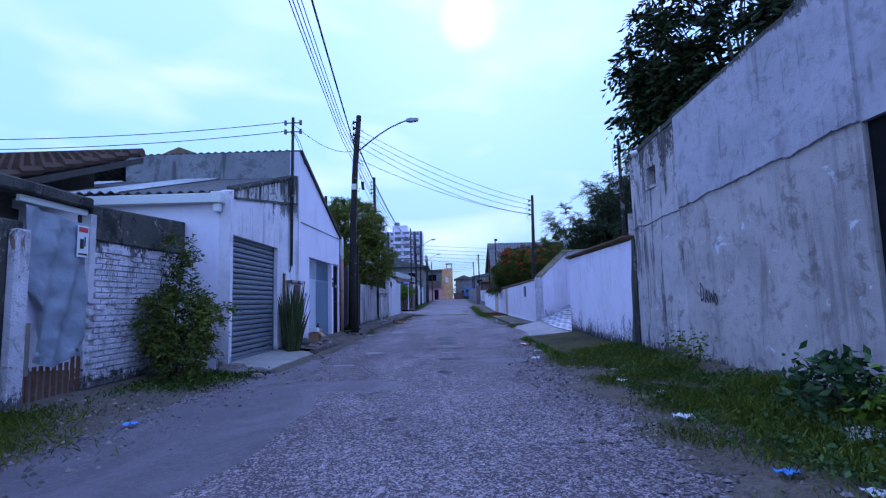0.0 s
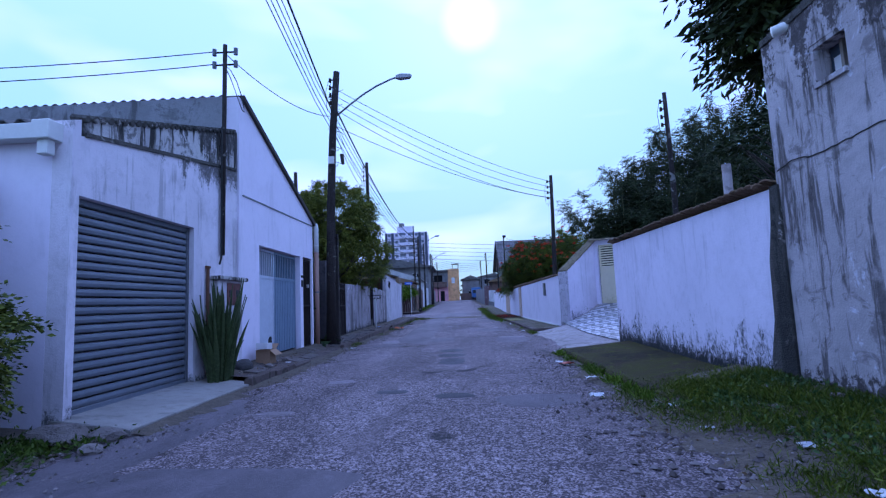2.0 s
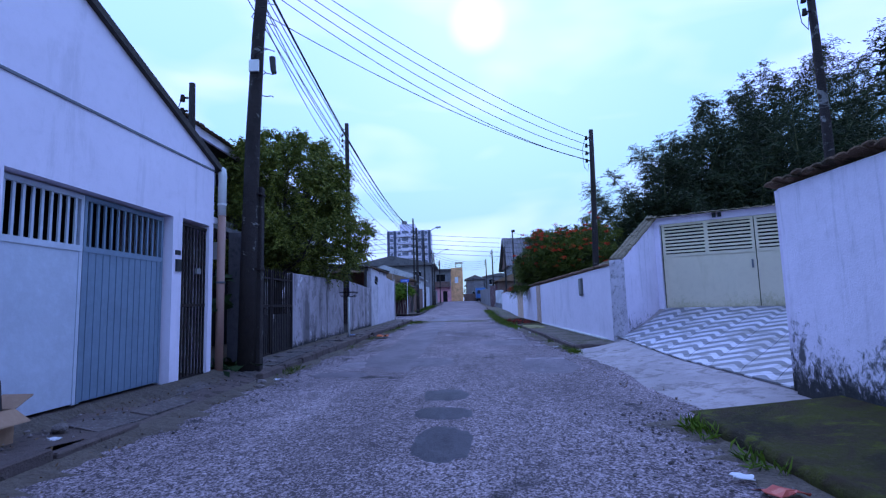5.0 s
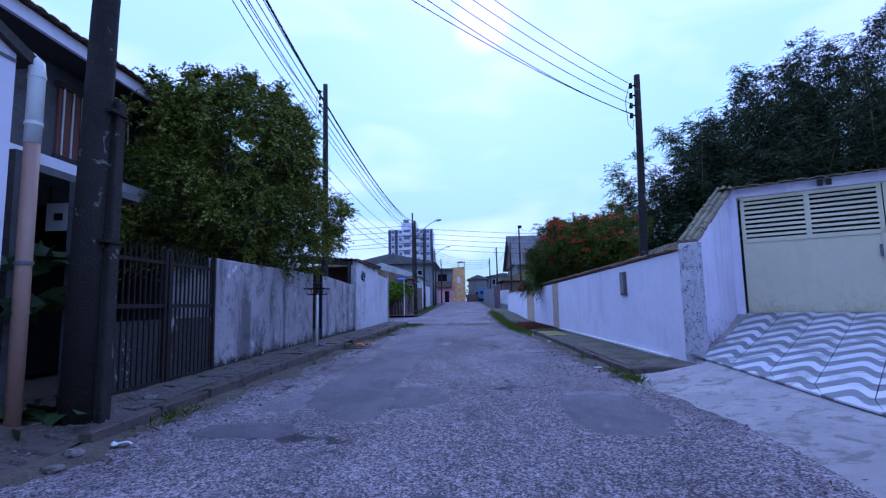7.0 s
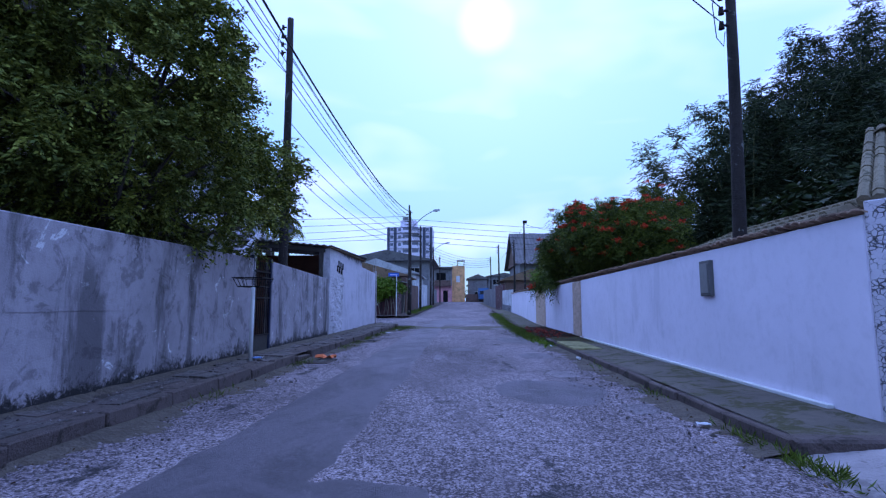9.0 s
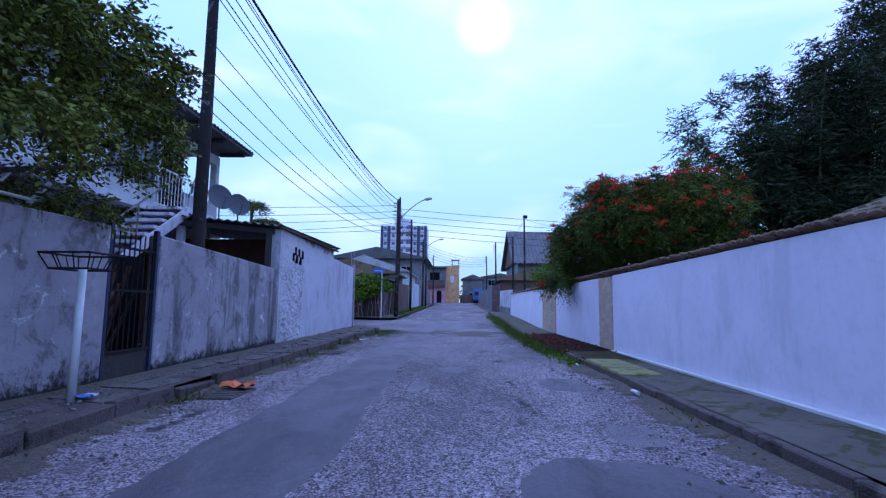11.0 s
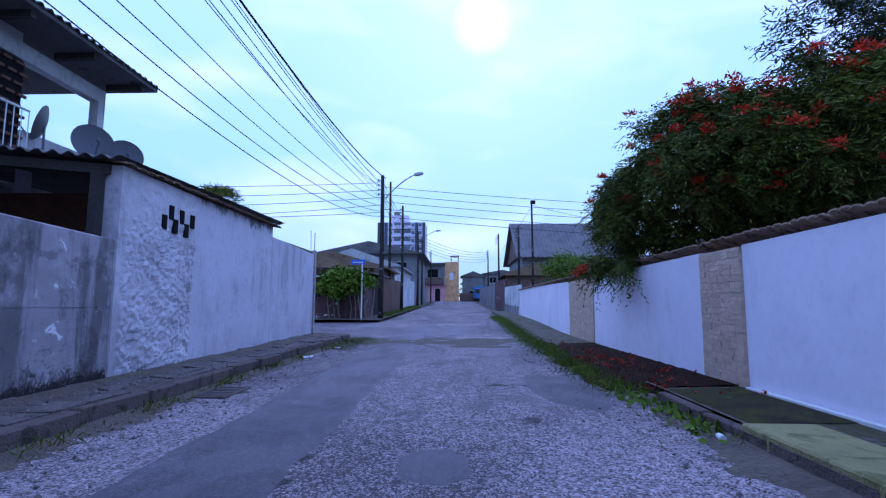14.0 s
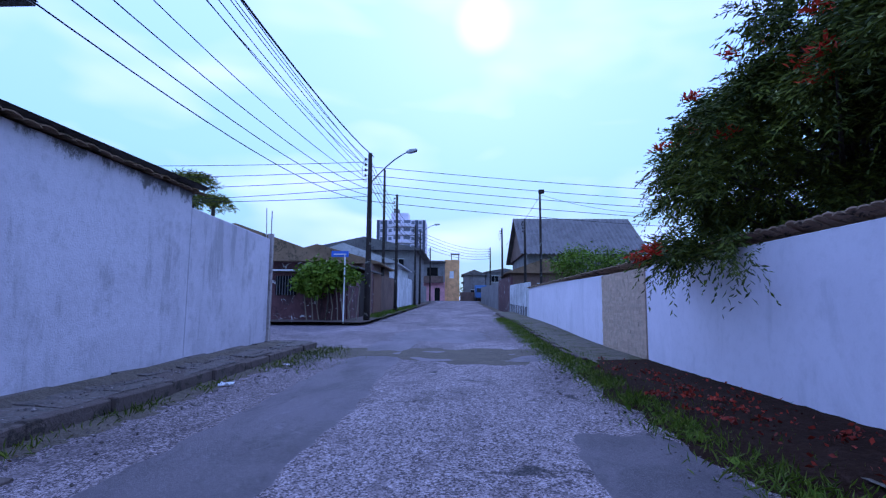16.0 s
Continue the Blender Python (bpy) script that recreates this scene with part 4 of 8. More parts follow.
tree("shade_tree", (9.4, 16.8, 0.5), [((9.4, 16.8, 4.7), (1.9, 1.9, 1.7), 1)], 100, 10, 0.24, 0.18, LEAF_DARK, "dark broad-leaved tree behind the white wall", 14, slim=0.36, droop=0.5, limbs=30, twigs=(9, 0.5, 8))
t, cl, rng2 = tree("red_flowering_tree", (5.4, 34.2, 0.1), [((5.3, 34.2, 3.2), (2.1, 2.5, 1.4), 1), ((3.9, 34.1, 2.75), (1.1, 2.0, 0.8), 0.5), ((6.0, 32.3, 2.8), (1.3, 1.7, 1.1), 0.4), ((3.2, 34.4, 1.8), (0.4, 0.8, 0.2), 0.06), ((4.3, 32.4, 3.8), (0.7, 0.7, 0.5), 0.12), ((4.9, 36.4, 4.2), (0.8, 0.8, 0.6), 0.12), ((6.3, 33.4, 4.0), (1.4, 1.7, 1.0), 0.35), ((4.1, 31.9, 3.2), (0.9, 1.1, 0.8), 0.35), ((5.3, 31.3, 3.3), (1.5, 1.2, 0.9), 0.5), ((3.95, 33.2, 3.75), (0.7, 1.2, 0.6), 0.25)], 150, 10, 0.19, 0.085, LEAF_RED, "feathery-leaved tree with red blossoms over the wall", 6, slim=0.24, droop=0.45, limbs=90, twigs=(26, 0.42, 17))
reach = (cl - np.array([5.3, 34.0, 2.4])) / [2.4, 2.8, 1.9]
out = np.linalg.norm(reach, axis=1)
outer = cl[np.argsort(-out + 0.35 * reach[:, 0] + 0.35 * reach[:, 1] + rng2.normal(size=len(cl)) * 0.5)[:95]]
away = outer - np.array([5.3, 34.0, 2.4])
away /= np.linalg.norm(away, axis=1)[:, None]
leaves("blossoms", np.concatenate([c + a * 0.34 + rng2.normal(size=(40, 3)) * [0.05, 0.05, 0.02] for c, a in zip(outer, away)]), 0.085, FLOWER, t, rng2, 0.3, -0.5, "red brush-like blossoms")
hang = np.array([(2.95 + 0.12 * rng2.normal(), 33.3 + 0.5 * rng2.normal(), 1.8 - 0.35 * rng2.random()) for _ in range(8)])
hp_, hd_ = sprays(rng2, hang, (3.6, 33.6, 2.2), 4, 0.3, 9, 0.6)
leaves("hanging_sprays", hp_, 0.075, LEAF_RED, t, rng2, 0.28, 0.5, dirs=hd_)

tree("garden_shrub", (6.3, 24.0, 0.1), [((6.3, 24.0, 2.5), (1.2, 1.2, 0.65), 1), ((7.4, 23.6, 2.6), (0.9, 0.9, 0.7), 0.6)], 90, 10, 0.2, 0.14, LEAF_DARK, "dark leafy shrub behind the low white wall", 47, slim=0.4, droop=0.4, trunk=0.06, limbs=30, category="shrub", twigs=(10, 0.3, 8))


def bamboo(foot, n, h, spread, seed):
    rng = np.random.default_rng(seed)
    t = thing("bamboo_clump", foot, "tall feathery bamboo clump behind the wall", "bamboo")
    g = Geo()
    nodes = []
    for i in range(n):
        a, lean = rng.uniform(0, 2 * math.pi), rng.uniform(0.25, 1.0) * spread
        b = np.array(foot) + [rng.normal() * spread * 0.2, rng.normal() * spread * 0.2, 0]
        hh = h * rng.uniform(0.6, 1.0)
        line = [b + np.array([math.cos(a) * lean * f ** 2.2, math.sin(a) * lean * f ** 2.2, hh * (f - 0.14 * f ** 4)]) for f in np.linspace(0, 1, 9)]
        g.tube(line, 0.05, 5, 0.01)
        for f in np.linspace(0.3, 0.995, 30):
            k = min(7, int(f * 8))
            nodes.append(line[k] + (line[k + 1] - line[k]) * (f * 8 - k) + rng.normal(size=3) * 0.14 * (1.6 - f))
    tagged(part("canework", g, plain("bamboo_cane", (0.13, 0.14, 0.06), 0.5, 20, 0.4), t), kind="stuff")
    p, d = sprays(rng, nodes, (foot[0], foot[1], h * 0.35), 6, 0.7, 11, 0.5)
    leaves("foliage", p, 0.2, LEAF_BAMBOO, t, rng, 0.17, 0.7, dirs=d)


for k, (x, y, h) in enumerate(((10.4, 35, 9.6), (12.6, 37, 13.6), (14.8, 35, 14.4), (17.8, 38, 17), (12.6, 31, 8.6), (15.5, 30, 11.5), (9.4, 38, 8.0), (19.6, 33, 15.5), (11, 33, 6.0), (16, 27, 8.2), (12.4, 34.5, 11.0), (17.4, 34, 15))):
    bamboo((x, y, 0), 20, h, 2.7, 20 + k)
# ---- left side: the tarpaulin doorway in the brick wall ----
rng = random.Random(11)
GX = WX - 0.06
tg = thing("tarpaulin_gate", (GX, 5.6, 0.05), "rusty barred gate hung with torn grey tarpaulin", "gate")
for i in range(11):
    yy = 5.16 + i * 0.092
    part("bar", Geo().box(GX - 0.012, GX + 0.012, yy, yy + 0.035, 0.06, 0.5 + (0.12 if i > 8 else 0)), RUST, tg)
part("rail", Geo().box(GX - 0.02, GX + 0.02, 5.12, 6.12, 0.04, 0.085), IRON, tg)
part("rail", Geo().box(GX - 0.02, GX + 0.02, 5.12, 6.12, 2.28, 2.35), PVC_WHITE, tg)
part("board", Geo().box(GX + 0.02, GX + 0.035, 5.14, 5.34, 0.42, 0.98), WOOD_PALE, tg, "pale bare board", bevel=0.004)
part("panel", Geo().box(GX - 0.05, GX - 0.03, 5.12, 5.5, 0.9, 1.5), WHITE_WALL, tg)
tarp = Geo()
nu, nv = 26, 44
for j in range(nv + 1):
    for i in range(nu + 1):
        u, v = i / nu, j / nv
        yy = 5.14 + u * 0.93
        z = 2.24 - v * 1.72 + 0.05 * math.sin(u * 9) * (v > 0.95) - 0.1 * u * (1 - v)
        if v > 0.45:
            yy = max(yy, 5.14 + 0.3 * min(1, (v - 0.45) * 5) - 0.1 * (v - 0.45))
        fold = 0.03 * math.sin(u * 16 + v * 7) + 0.03 * noise.noise(Vector((u * 5, v * 7, 1))) + 0.02 * noise.noise(Vector((u * 13, v * 15, 4)))
        tarp.v.append((GX + 0.07 + fold, yy, z))
for j in range(nv):
    for i in range(nu):
        a = j * (nu + 1) + i
        tarp.f.append((a, a + 1, a + nu + 2, a + nu + 1))
part("tarpaulin", tarp, plain("grey_blue_tarpaulin", (0.25, 0.285, 0.335), 0.45, 9, 0.35, depth=0.01), tg, "torn grey-blue tarpaulin with folds", smooth=True)
sign = thing("warning_sign", (GX + 0.12, 5.9, 1.74), "white warning notice with red heading on the tarpaulin", "sign")
part("plate", Geo().box(GX + 0.115, GX + 0.121, 5.83, 6.01, 1.74, 2.12), plain("white_plastic", (0.7, 0.7, 0.72), 0.4, 20, 0.1), sign)
part("heading_bar", Geo().box(GX + 0.122, GX + 0.124, 5.845, 5.995, 2.04, 2.1), plain("red_print", (0.5, 0.05, 0.06), 0.5, 20, 0.1), sign)
part("pictogram", Geo().box(GX + 0.122, GX + 0.124, 5.87, 5.93, 1.84, 1.96).box(GX + 0.122, GX + 0.124, 5.94, 5.96, 1.87, 1.99), BLACK, sign)
part("text_bar", Geo().box(GX + 0.122, GX + 0.124, 5.85, 5.99, 1.765, 1.785), BLACK, sign)
part("hollow_brick_edge", Geo().box(WX - 0.1, WX + 0.015, 6.1, 6.2, 1.2, 2.3), TEXTURED, bw)

# roller door of the lean-to
rd = thing("roller_door", (SX - 0.1, 9.55, 0.15), "closed slate-grey steel roller shutter", "door")
slat = Geo()
prof = [(0, 0), (0.02, 0.01), (0.027, 0.04), (0.02, 0.07), (0, 0.08)]
slat.prism([(-a, b) for a, b in prof][::-1], 1, 8.46, 10.64)
slat.v = [(-v[0] - 0.0, v[1] - 9.55, v[2]) for v in slat.v]
slat_me = slat.mesh("slat", STEEL)
for i in range(23):
    piece("slat", slat_me, rd, (SX - 0.11, 9.55, 0.2 + i * 0.0935))
part("bottom_rail", Geo().box(SX - 0.13, SX - 0.08, 8.46, 10.64, 0.13, 0.2), STEEL, rd, bevel=0.006)
part("guide", Geo().box(SX - 0.14, SX - 0.07, 10.6, 10.66, 0.13, 2.35), IRON_GREY, rd)
sl = Geo().hexa([(-3.0, 8.25, 0.0), (-3.0, 11.05, 0.0), (-3.95, 11.05, 0.13), (-3.95, 8.35, 0.13), (-3.0, 8.25, 0.07), (-3.0, 11.05, 0.06), (-3.95, 11.05, 0.17), (-3.95, 8.35, 0.17)])
solid("ramp", sl, stucco("sandy_ramp", (0.36, 0.33, 0.3), (0.12, 0.11, 0.1), 0, 0.4), "sandy concrete ramp at the roller shutter", "ramp", kind="structure", bevel=0.01)

# car gate: two leaves of sheet with bars above; small barred gate
cg = thing("car_gate", (SX - 0.12, 14.2, 0.2), "two-leaf blue sheet metal car gate with bars above", "gate")
for y0, y1, m, n in ((12.98, 14.0, BLUE_GATE, "pale blue"), (14.0, 15.38, BLUE_GATE2, "darker blue-grey")):
    x = SX - 0.1
    leaf = part("leaf", Geo().box(x - 0.02, x + 0.01, y0, y1 - 0.01, 0.21, 1.75), m, cg, n + " sheet leaf", bevel=0.004)
    part("frame", Geo().box(x - 0.02, x + 0.02, y0, y1 - 0.01, 2.27, 2.32).box(x - 0.02, x + 0.02, y0, y0 + 0.04, 0.2, 2.27).box(x - 0.02, x + 0.02, y1 - 0.05, y1 - 0.01, 0.2, 2.27).box(x - 0.02, x + 0.022, y0, y1 - 0.01, 1.73, 1.79), m, leaf)
    k = int((y1 - y0) / 0.1)
    for i in range(1, k):
        yy = y0 + (y1 - y0) * i / k
        part("bar", Geo().box(x - 0.01, x + 0.01, yy - 0.014, yy + 0.014, 1.79, 2.27), m, leaf)
        if m is BLUE_GATE2:
            part("rib", Geo().prism([(yy - 0.02, 0.22), (yy + 0.02, 0.22), (yy + 0.02, 1.73), (yy - 0.02, 1.73)], 0, x + 0.01, x + 0.018), m, leaf)
sg = thing("small_gate", (SX - 0.1, 16, 0.15), "narrow barred iron gate beside the car gate", "gate")
for i in range(9):
    yy = 15.65 + i * 0.083
    part("bar", Geo().box(SX - 0.033, SX - 0.012, yy - 0.011, yy + 0.011, 0.16, 2.3), IRON, sg)
for zz in (0.16, 1.15, 2.27):
    part("rail", Geo().box(SX - 0.04, SX - 0.005, 15.63, 16.33, zz, zz + 0.045), IRON, sg)
part("lock_plate", Geo().box(SX - 0.02, SX + 0.008, 16.05, 16.17, 1.62, 1.7), plain("steel", (0.4, 0.4, 0.42), 0.4, 30, 0.2, 0.6), sg, "bright lock plate")
mb = solid("letter_box", Geo().box(SX + 0.03, SX + 0.06, 15.47, 15.57, 1.62, 1.78).box(SX + 0.03, SX + 0.045, 15.46, 15.52, 1.84, 1.9).box(SX + 0.03, SX + 0.045, 15.53, 15.57, 1.84, 1.9), BLACK, "small dark bell plate on the white wall", "door bell")

# rain pipe
rp = thing("rain_pipe", (SX + 0.1, 16.62, 0.12), "rain pipe, white above and tan below", "pipe")
part("lower_pipe", Geo().tube([(SX + 0.08, 16.62, 0.12), (SX + 0.08, 16.62, 2.58)], 0.06, 14), PVC_TAN, rp, "tan-painted pipe", smooth=True)
part("upper_pipe", Geo().tube([(SX + 0.08, 16.62, 2.56), (SX + 0.08, 16.62, 3.2), (SX + 0.07, 16.62, 3.28), (SX + 0.02, 16.61, 3.33), (SX - 0.1, 16.6, 3.34)], 0.064, 14), PVC_WHITE, rp, "white pipe with elbow", smooth=True)
for zz in (1.5, 2.72, 3.15):
    part("clamp", Geo().tube([(SX + 0.08, 16.62, zz), (SX + 0.08, 16.62, zz + 0.03)], 0.07, 14), PVC_WHITE if zz > 2 else IRON_GREY, rp)

# electricity meter niche and service pole on the facade
mn = thing("meter_niche", (SX, 11.65, 0.15), "rendered meter niche with rusty red doors", "meter box")
part("body", Geo().box(SX - 0.05, SX + 0.1, 11.2, 12.04, 0.12, 1.6), SHED_WALL, mn, bevel=0.012)
part("hood", Geo().box(SX - 0.05, SX + 0.18, 11.12, 12.1, 1.6, 1.66), SHED_TOP, mn, "mouldy concrete hood", bevel=0.012)
for y0 in (11.46, 11.7):
    d = part("door", Geo().box(SX + 0.1, SX + 0.115, y0, y0 + 0.22, 1.2, 1.56), plain("rusty_red_paint", (0.16, 0.05, 0.045), 0.7, 18, 0.7), mn, "rusty red steel door", bevel=0.004)
    part("window", Geo().box(SX + 0.116, SX + 0.12, y0 + 0.06, y0 + 0.16, 1.33, 1.45), BLACK, d)
solid("vent_pipe", Geo().tube([(SX + 0.03, 11.0, 0.2), (SX + 0.03, 11.0, 1.78)], 0.025, 8).tube([(SX + 0.03, 10.95, 1.78), (SX + 0.03, 11.05, 1.78)], 0.022, 8), RUST, "rusty iron pipe with a tee head", "pipe")
sp = thing("service_pole", (SX + 0.06, 11.45, 2.0), "thin dark service pole fixed to the facade with insulators", "utility pole", "street poles")
part("shaft", Geo().tube([(SX + 0.05, 11.42, 2.0), (SX + 0.06, 11.46, 5.55)], 0.036, 8), POLE_WOOD, sp, smooth=True)
part("conduit", Geo().tube([(SX + 0.03, 11.36, 1.85), (SX + 0.05, 11.38, 1.95), (SX + 0.04, 11.4, 3.1), (SX + 0.05, 11.38, 4.1)], 0.016, 6), BLACK, sp)
for zz in (5.2, 5.42):
    part("crossarm", Geo().tube([(SX - 0.1, 11.46, zz), (SX + 0.24, 11.46, zz)], 0.015, 6), IRON, sp)
    for dx in (-0.12, 0.24):
        part("insulator", Geo().tube([(SX + dx, 11.46, zz - 0.05), (SX + dx, 11.46, zz + 0.06)], 0.035, 8), IRON_GREY, sp)
lp = [(SX + 0.05 + 0.28 * math.sin(f * 3.0) * (1 if f < 1 else 0.7), 11.44 + 0.2 * math.sin(f * 5), 5.2 - 0.75 * math.sin(f * math.pi) ** 2 - 0.1 * f) for f in np.linspace(0, 1, 12)]
part("drop_cable", Geo().tube(lp, 0.008, 4), BLACK, sp)

# red tiled roof behind the brick wall
rr = thing("neighbour_roof", (-8, 7, 2.6), "old brown clay tile roof with grey fascia", "roof")
TILE_BROWN = stucco("brown_clay_tile", (0.12, 0.07, 0.052), (0.06, 0.045, 0.035), 0.0, 0.6, depth=0.015)
g = Geo()
for i in range(46):
    x = -14.9 + i * 0.185
    for j in range(13):
        y0 = 4.8 + j * 0.42
        g.tube([(x, y0, 4.42 - 0.41 * (10.2 - y0)), (x, y0 + 0.44, 4.37 - 0.41 * (9.76 - y0))], 0.095, 6, 0.075)
part("tile_rows", g, TILE_BROWN, rr)
part("ridge", Geo().tube([(-15, 10.22, 4.4), (-6.48, 10.22, 4.4)], 0.1, 8), TILE_BROWN, rr)
part("fascia", Geo().prism([(4.8, 1.95), (10.25, 4.18), (10.25, 4.3), (4.8, 2.07)], 0, -6.52, -6.47), WOOD, rr)
part("soffit", Geo().prism([(4.9, 1.98), (10.2, 4.15), (10.2, 4.22), (4.9, 2.05)], 0, -14.9, -6.53), WOOD, rr, "dark wooden soffit")
part("wall", Geo().prism([(5.2, 0), (10.1, 0), (10.1, 4.1), (5.2, 2.08)], 0, -14.5, -7.4), WOOD, rr)


# ---- plants of the left side ----
def grass(name, spots, n, size, seed, label, mat_=GRASS, slim=0.07, category="grass", wide=0.25, droop=-1.1):
    """Tufts of upright blades. spots: x, y, z, radius along x and y."""
    r = np.random.default_rng(seed)
    t = thing(name, (spots[0][0], spots[0][1], spots[0][2]), label, category, kind="stuff")
    pts = np.concatenate([np.array([x, y, z]) + r.normal(size=(int(n * w), 3)) * [rx, ry, 0.012] for x, y, z, rx, ry, w in spots])
    ob = leaves("blades", pts, size, mat_, t, r, slim, droop)
    tagged(ob, kind="stuff")
    return t


tree("bush", (-4.15, 7.4, 0.08), [((-4.1, 7.4, 0.95), (0.5, 0.5, 0.55), 1), ((-4.2, 7.6, 1.75), (0.22, 0.22, 0.5), 0.2), ((-4.0, 7.3, 0.5), (0.42, 0.45, 0.35), 0.5), ((-3.6, 7.4, 0.95), (0.25, 0.25, 0.25), 0.15)], 90, 10, 0.1, 0.058, leafy("bush_leaves", (0.04, 0.065, 0.014), (0.19, 0.21, 0.03)), "leafy roadside bush growing against the wall", 31, slim=0.45, trunk=0.04, limbs=40, category="bush", twigs=(9, 0.2, 9))
grass("weeds_left", [(-3.9, 7.0, 0.05, 0.35, 0.35, 1), (-4.2, 6.6, 0.08, 0.15, 0.5, 0.5), (-3.6, 7.9, 0.05, 0.25, 0.2, 0.6)], 2600, 0.06, 33, "low weeds at the wall's foot", leafy("low_weed_leaves", (0.03, 0.06, 0.008), (0.08, 0.12, 0.015)), 0.35, droop=-0.6)
grass("grass_left", [(-4.3, 4.4, 0.1, 0.4, 0.4, 1.4), (-3.9, 3.8, 0.06, 0.4, 0.3, 1), (-4.4, 3.0, 0.1, 0.5, 0.5, 1)], 2600, 0.085, 34, "thin yellowing grass on the verge")
snake = thing("snake_plant", (-3.5, 11.05, 0.12), "tall snake plant clump beside the shutter", "plant")
SNAKE = plain("snake_plant_leaf", (0.05, 0.075, 0.025), 0.5, 26, 0.95, depth=0.003, spec=0.25)
r = random.Random(8)
for i in range(110):
    a, rad = r.uniform(0, 6.28), r.uniform(0.02, 0.4) ** 1.0
    x0, y0 = -3.48 + 0.3 * rad * math.cos(a), 11.0 + 0.8 * rad * math.sin(a)
    h, out = r.uniform(0.5, 1.5) * (1 - 0.3 * rad), 0.08 + rad * 0.75
    if i < 3:
        h = 1.55
    w, twist = r.uniform(0.022, 0.036), r.uniform(0, 3.14)
    g = Geo()
    vs, m = [], 7
    for k in range(m):
        f = k / (m - 1)
        c = Vector((x0 + out * math.cos(a) * f ** 1.6 * 0.6, y0 + out * math.sin(a) * f ** 1.6, 0.1 + h * f))
        c.x = max(c.x, SX + 0.05)
        ww_ = w * (0.7 + 0.9 * f * (1 - f) * 2) * (1 - f ** 5) + 0.002
        s = Vector((math.cos(twist + f * 0.6), math.sin(twist + f * 0.6), 0))
        q = Vector((-s.y, s.x, 0)) * 0.012
        vs += [c - s * ww_, c + q, c + s * ww_, c - q * 0.3]
    g.add(vs, [(4 * k + j, 4 * k + (j + 1) % 4, 4 * k + 4 + (j + 1) % 4, 4 * k + 4 + j) for k in range(m - 1) for j in range(4)] + [(0, 1, 2, 3)])
    part("leaf", g, SNAKE, snake)
rock = Geo()
bmr = bmesh.new()
bmesh.ops.create_icosphere(bmr, subdivisions=2, radius=1)
rock.add([(-3.5 + v.co.x * 0.17 * (1 + 0.2 * noise.noise(v.co * 2)), 11.75 + v.co.y * 0.22, 0.2 + v.co.z * 0.13 * (1 + 0.3 * noise.noise(v.co * 1.7))) for v in bmr.verts], [tuple(v.index for v in f.verts) for f in bmr.faces])
bmr.free()
solid("boulder", rock, plain("dark_rock", (0.06, 0.055, 0.055), 0.9, 14, 0.6, depth=0.02), "rough dark stone beside the snake plant", "stone", smooth=True)

# carton with rubbish
CARD = plain("cardboard", (0.33, 0.2, 0.12), 0.85, 20, 0.3)
ct = thing("cardboard_box", (-3.45, 12.65, 0.14), "open brown cardboard box with rubbish", "box")
part("side", Geo().box(-3.58, -3.33, 12.5, 12.51, 0.14, 0.4).box(-3.58, -3.33, 12.79, 12.8, 0.14, 0.4).box(-3.58, -3.57, 12.51, 12.79, 0.14, 0.4).box(-3.34, -3.33, 12.51, 12.79, 0.14, 0.4), CARD, ct)
part("flap", Geo().hexa([(-3.33, 12.5, 0.39), (-3.33, 12.8, 0.39), (-3.335, 12.8, 0.4), (-3.335, 12.5, 0.4), (-3.22, 12.48, 0.3), (-3.22, 12.82, 0.3), (-3.225, 12.82, 0.31), (-3.225, 12.48, 0.31)]), CARD, ct)
part("flap", Geo().hexa([(-3.58, 12.8, 0.39), (-3.33, 12.8, 0.39), (-3.33, 12.81, 0.4), (-3.58, 12.81, 0.4), (-3.58, 12.96, 0.47), (-3.33, 12.96, 0.47), (-3.33, 12.955, 0.48), (-3.58, 12.955, 0.48)]), CARD, ct)
solid("shoe_box", Geo().hexa([(-3.55, 12.42, 0.42), (-3.35, 12.42, 0.42), (-3.35, 12.68, 0.4), (-3.55, 12.68, 0.4), (-3.55, 12.42, 0.53), (-3.35, 12.42, 0.53), (-3.35, 12.68, 0.51), (-3.55, 12.68, 0.51)]), plain("white_card", (0.7, 0.7, 0.72), 0.6, 20, 0.1), "white carton lying on the box", "box", bevel=0.004)
solid("dark_bottle", Geo().tube([(-3.4, 12.7, 0.4), (-3.4, 12.7, 0.56), (-3.39, 12.7, 0.62)], 0.045, 8, 0.02), BLACK, "dark plastic bottle in the box", "bottle")

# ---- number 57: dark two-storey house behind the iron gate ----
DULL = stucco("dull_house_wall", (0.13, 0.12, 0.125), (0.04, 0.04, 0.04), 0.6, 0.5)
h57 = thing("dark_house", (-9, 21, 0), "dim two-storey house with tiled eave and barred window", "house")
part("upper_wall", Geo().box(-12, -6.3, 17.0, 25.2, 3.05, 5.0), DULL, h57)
# Ground floor wall is near-black: the carport's shade is painted in.
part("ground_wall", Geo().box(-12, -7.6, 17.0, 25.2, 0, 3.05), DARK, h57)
part("side_wall", Geo().box(-7.6, -4.0, 16.85, 17.0, 0, 2.6), DULL, h57)
part("balcony_edge", Geo().box(-6.6, -5.75, 17.0, 25.0, 3.05, 3.3), WHITE_FOOT, h57, "white balcony edge")
part("eave", Geo().box(-6.4, -5.65, 16.6, 25.6, 4.98, 5.08), WOOD, h57)
part("fascia", Geo().box(-5.68, -5.62, 16.6, 25.6, 4.95, 5.14), WHITE_WALL, h57, "white fascia board")
g = Geo()
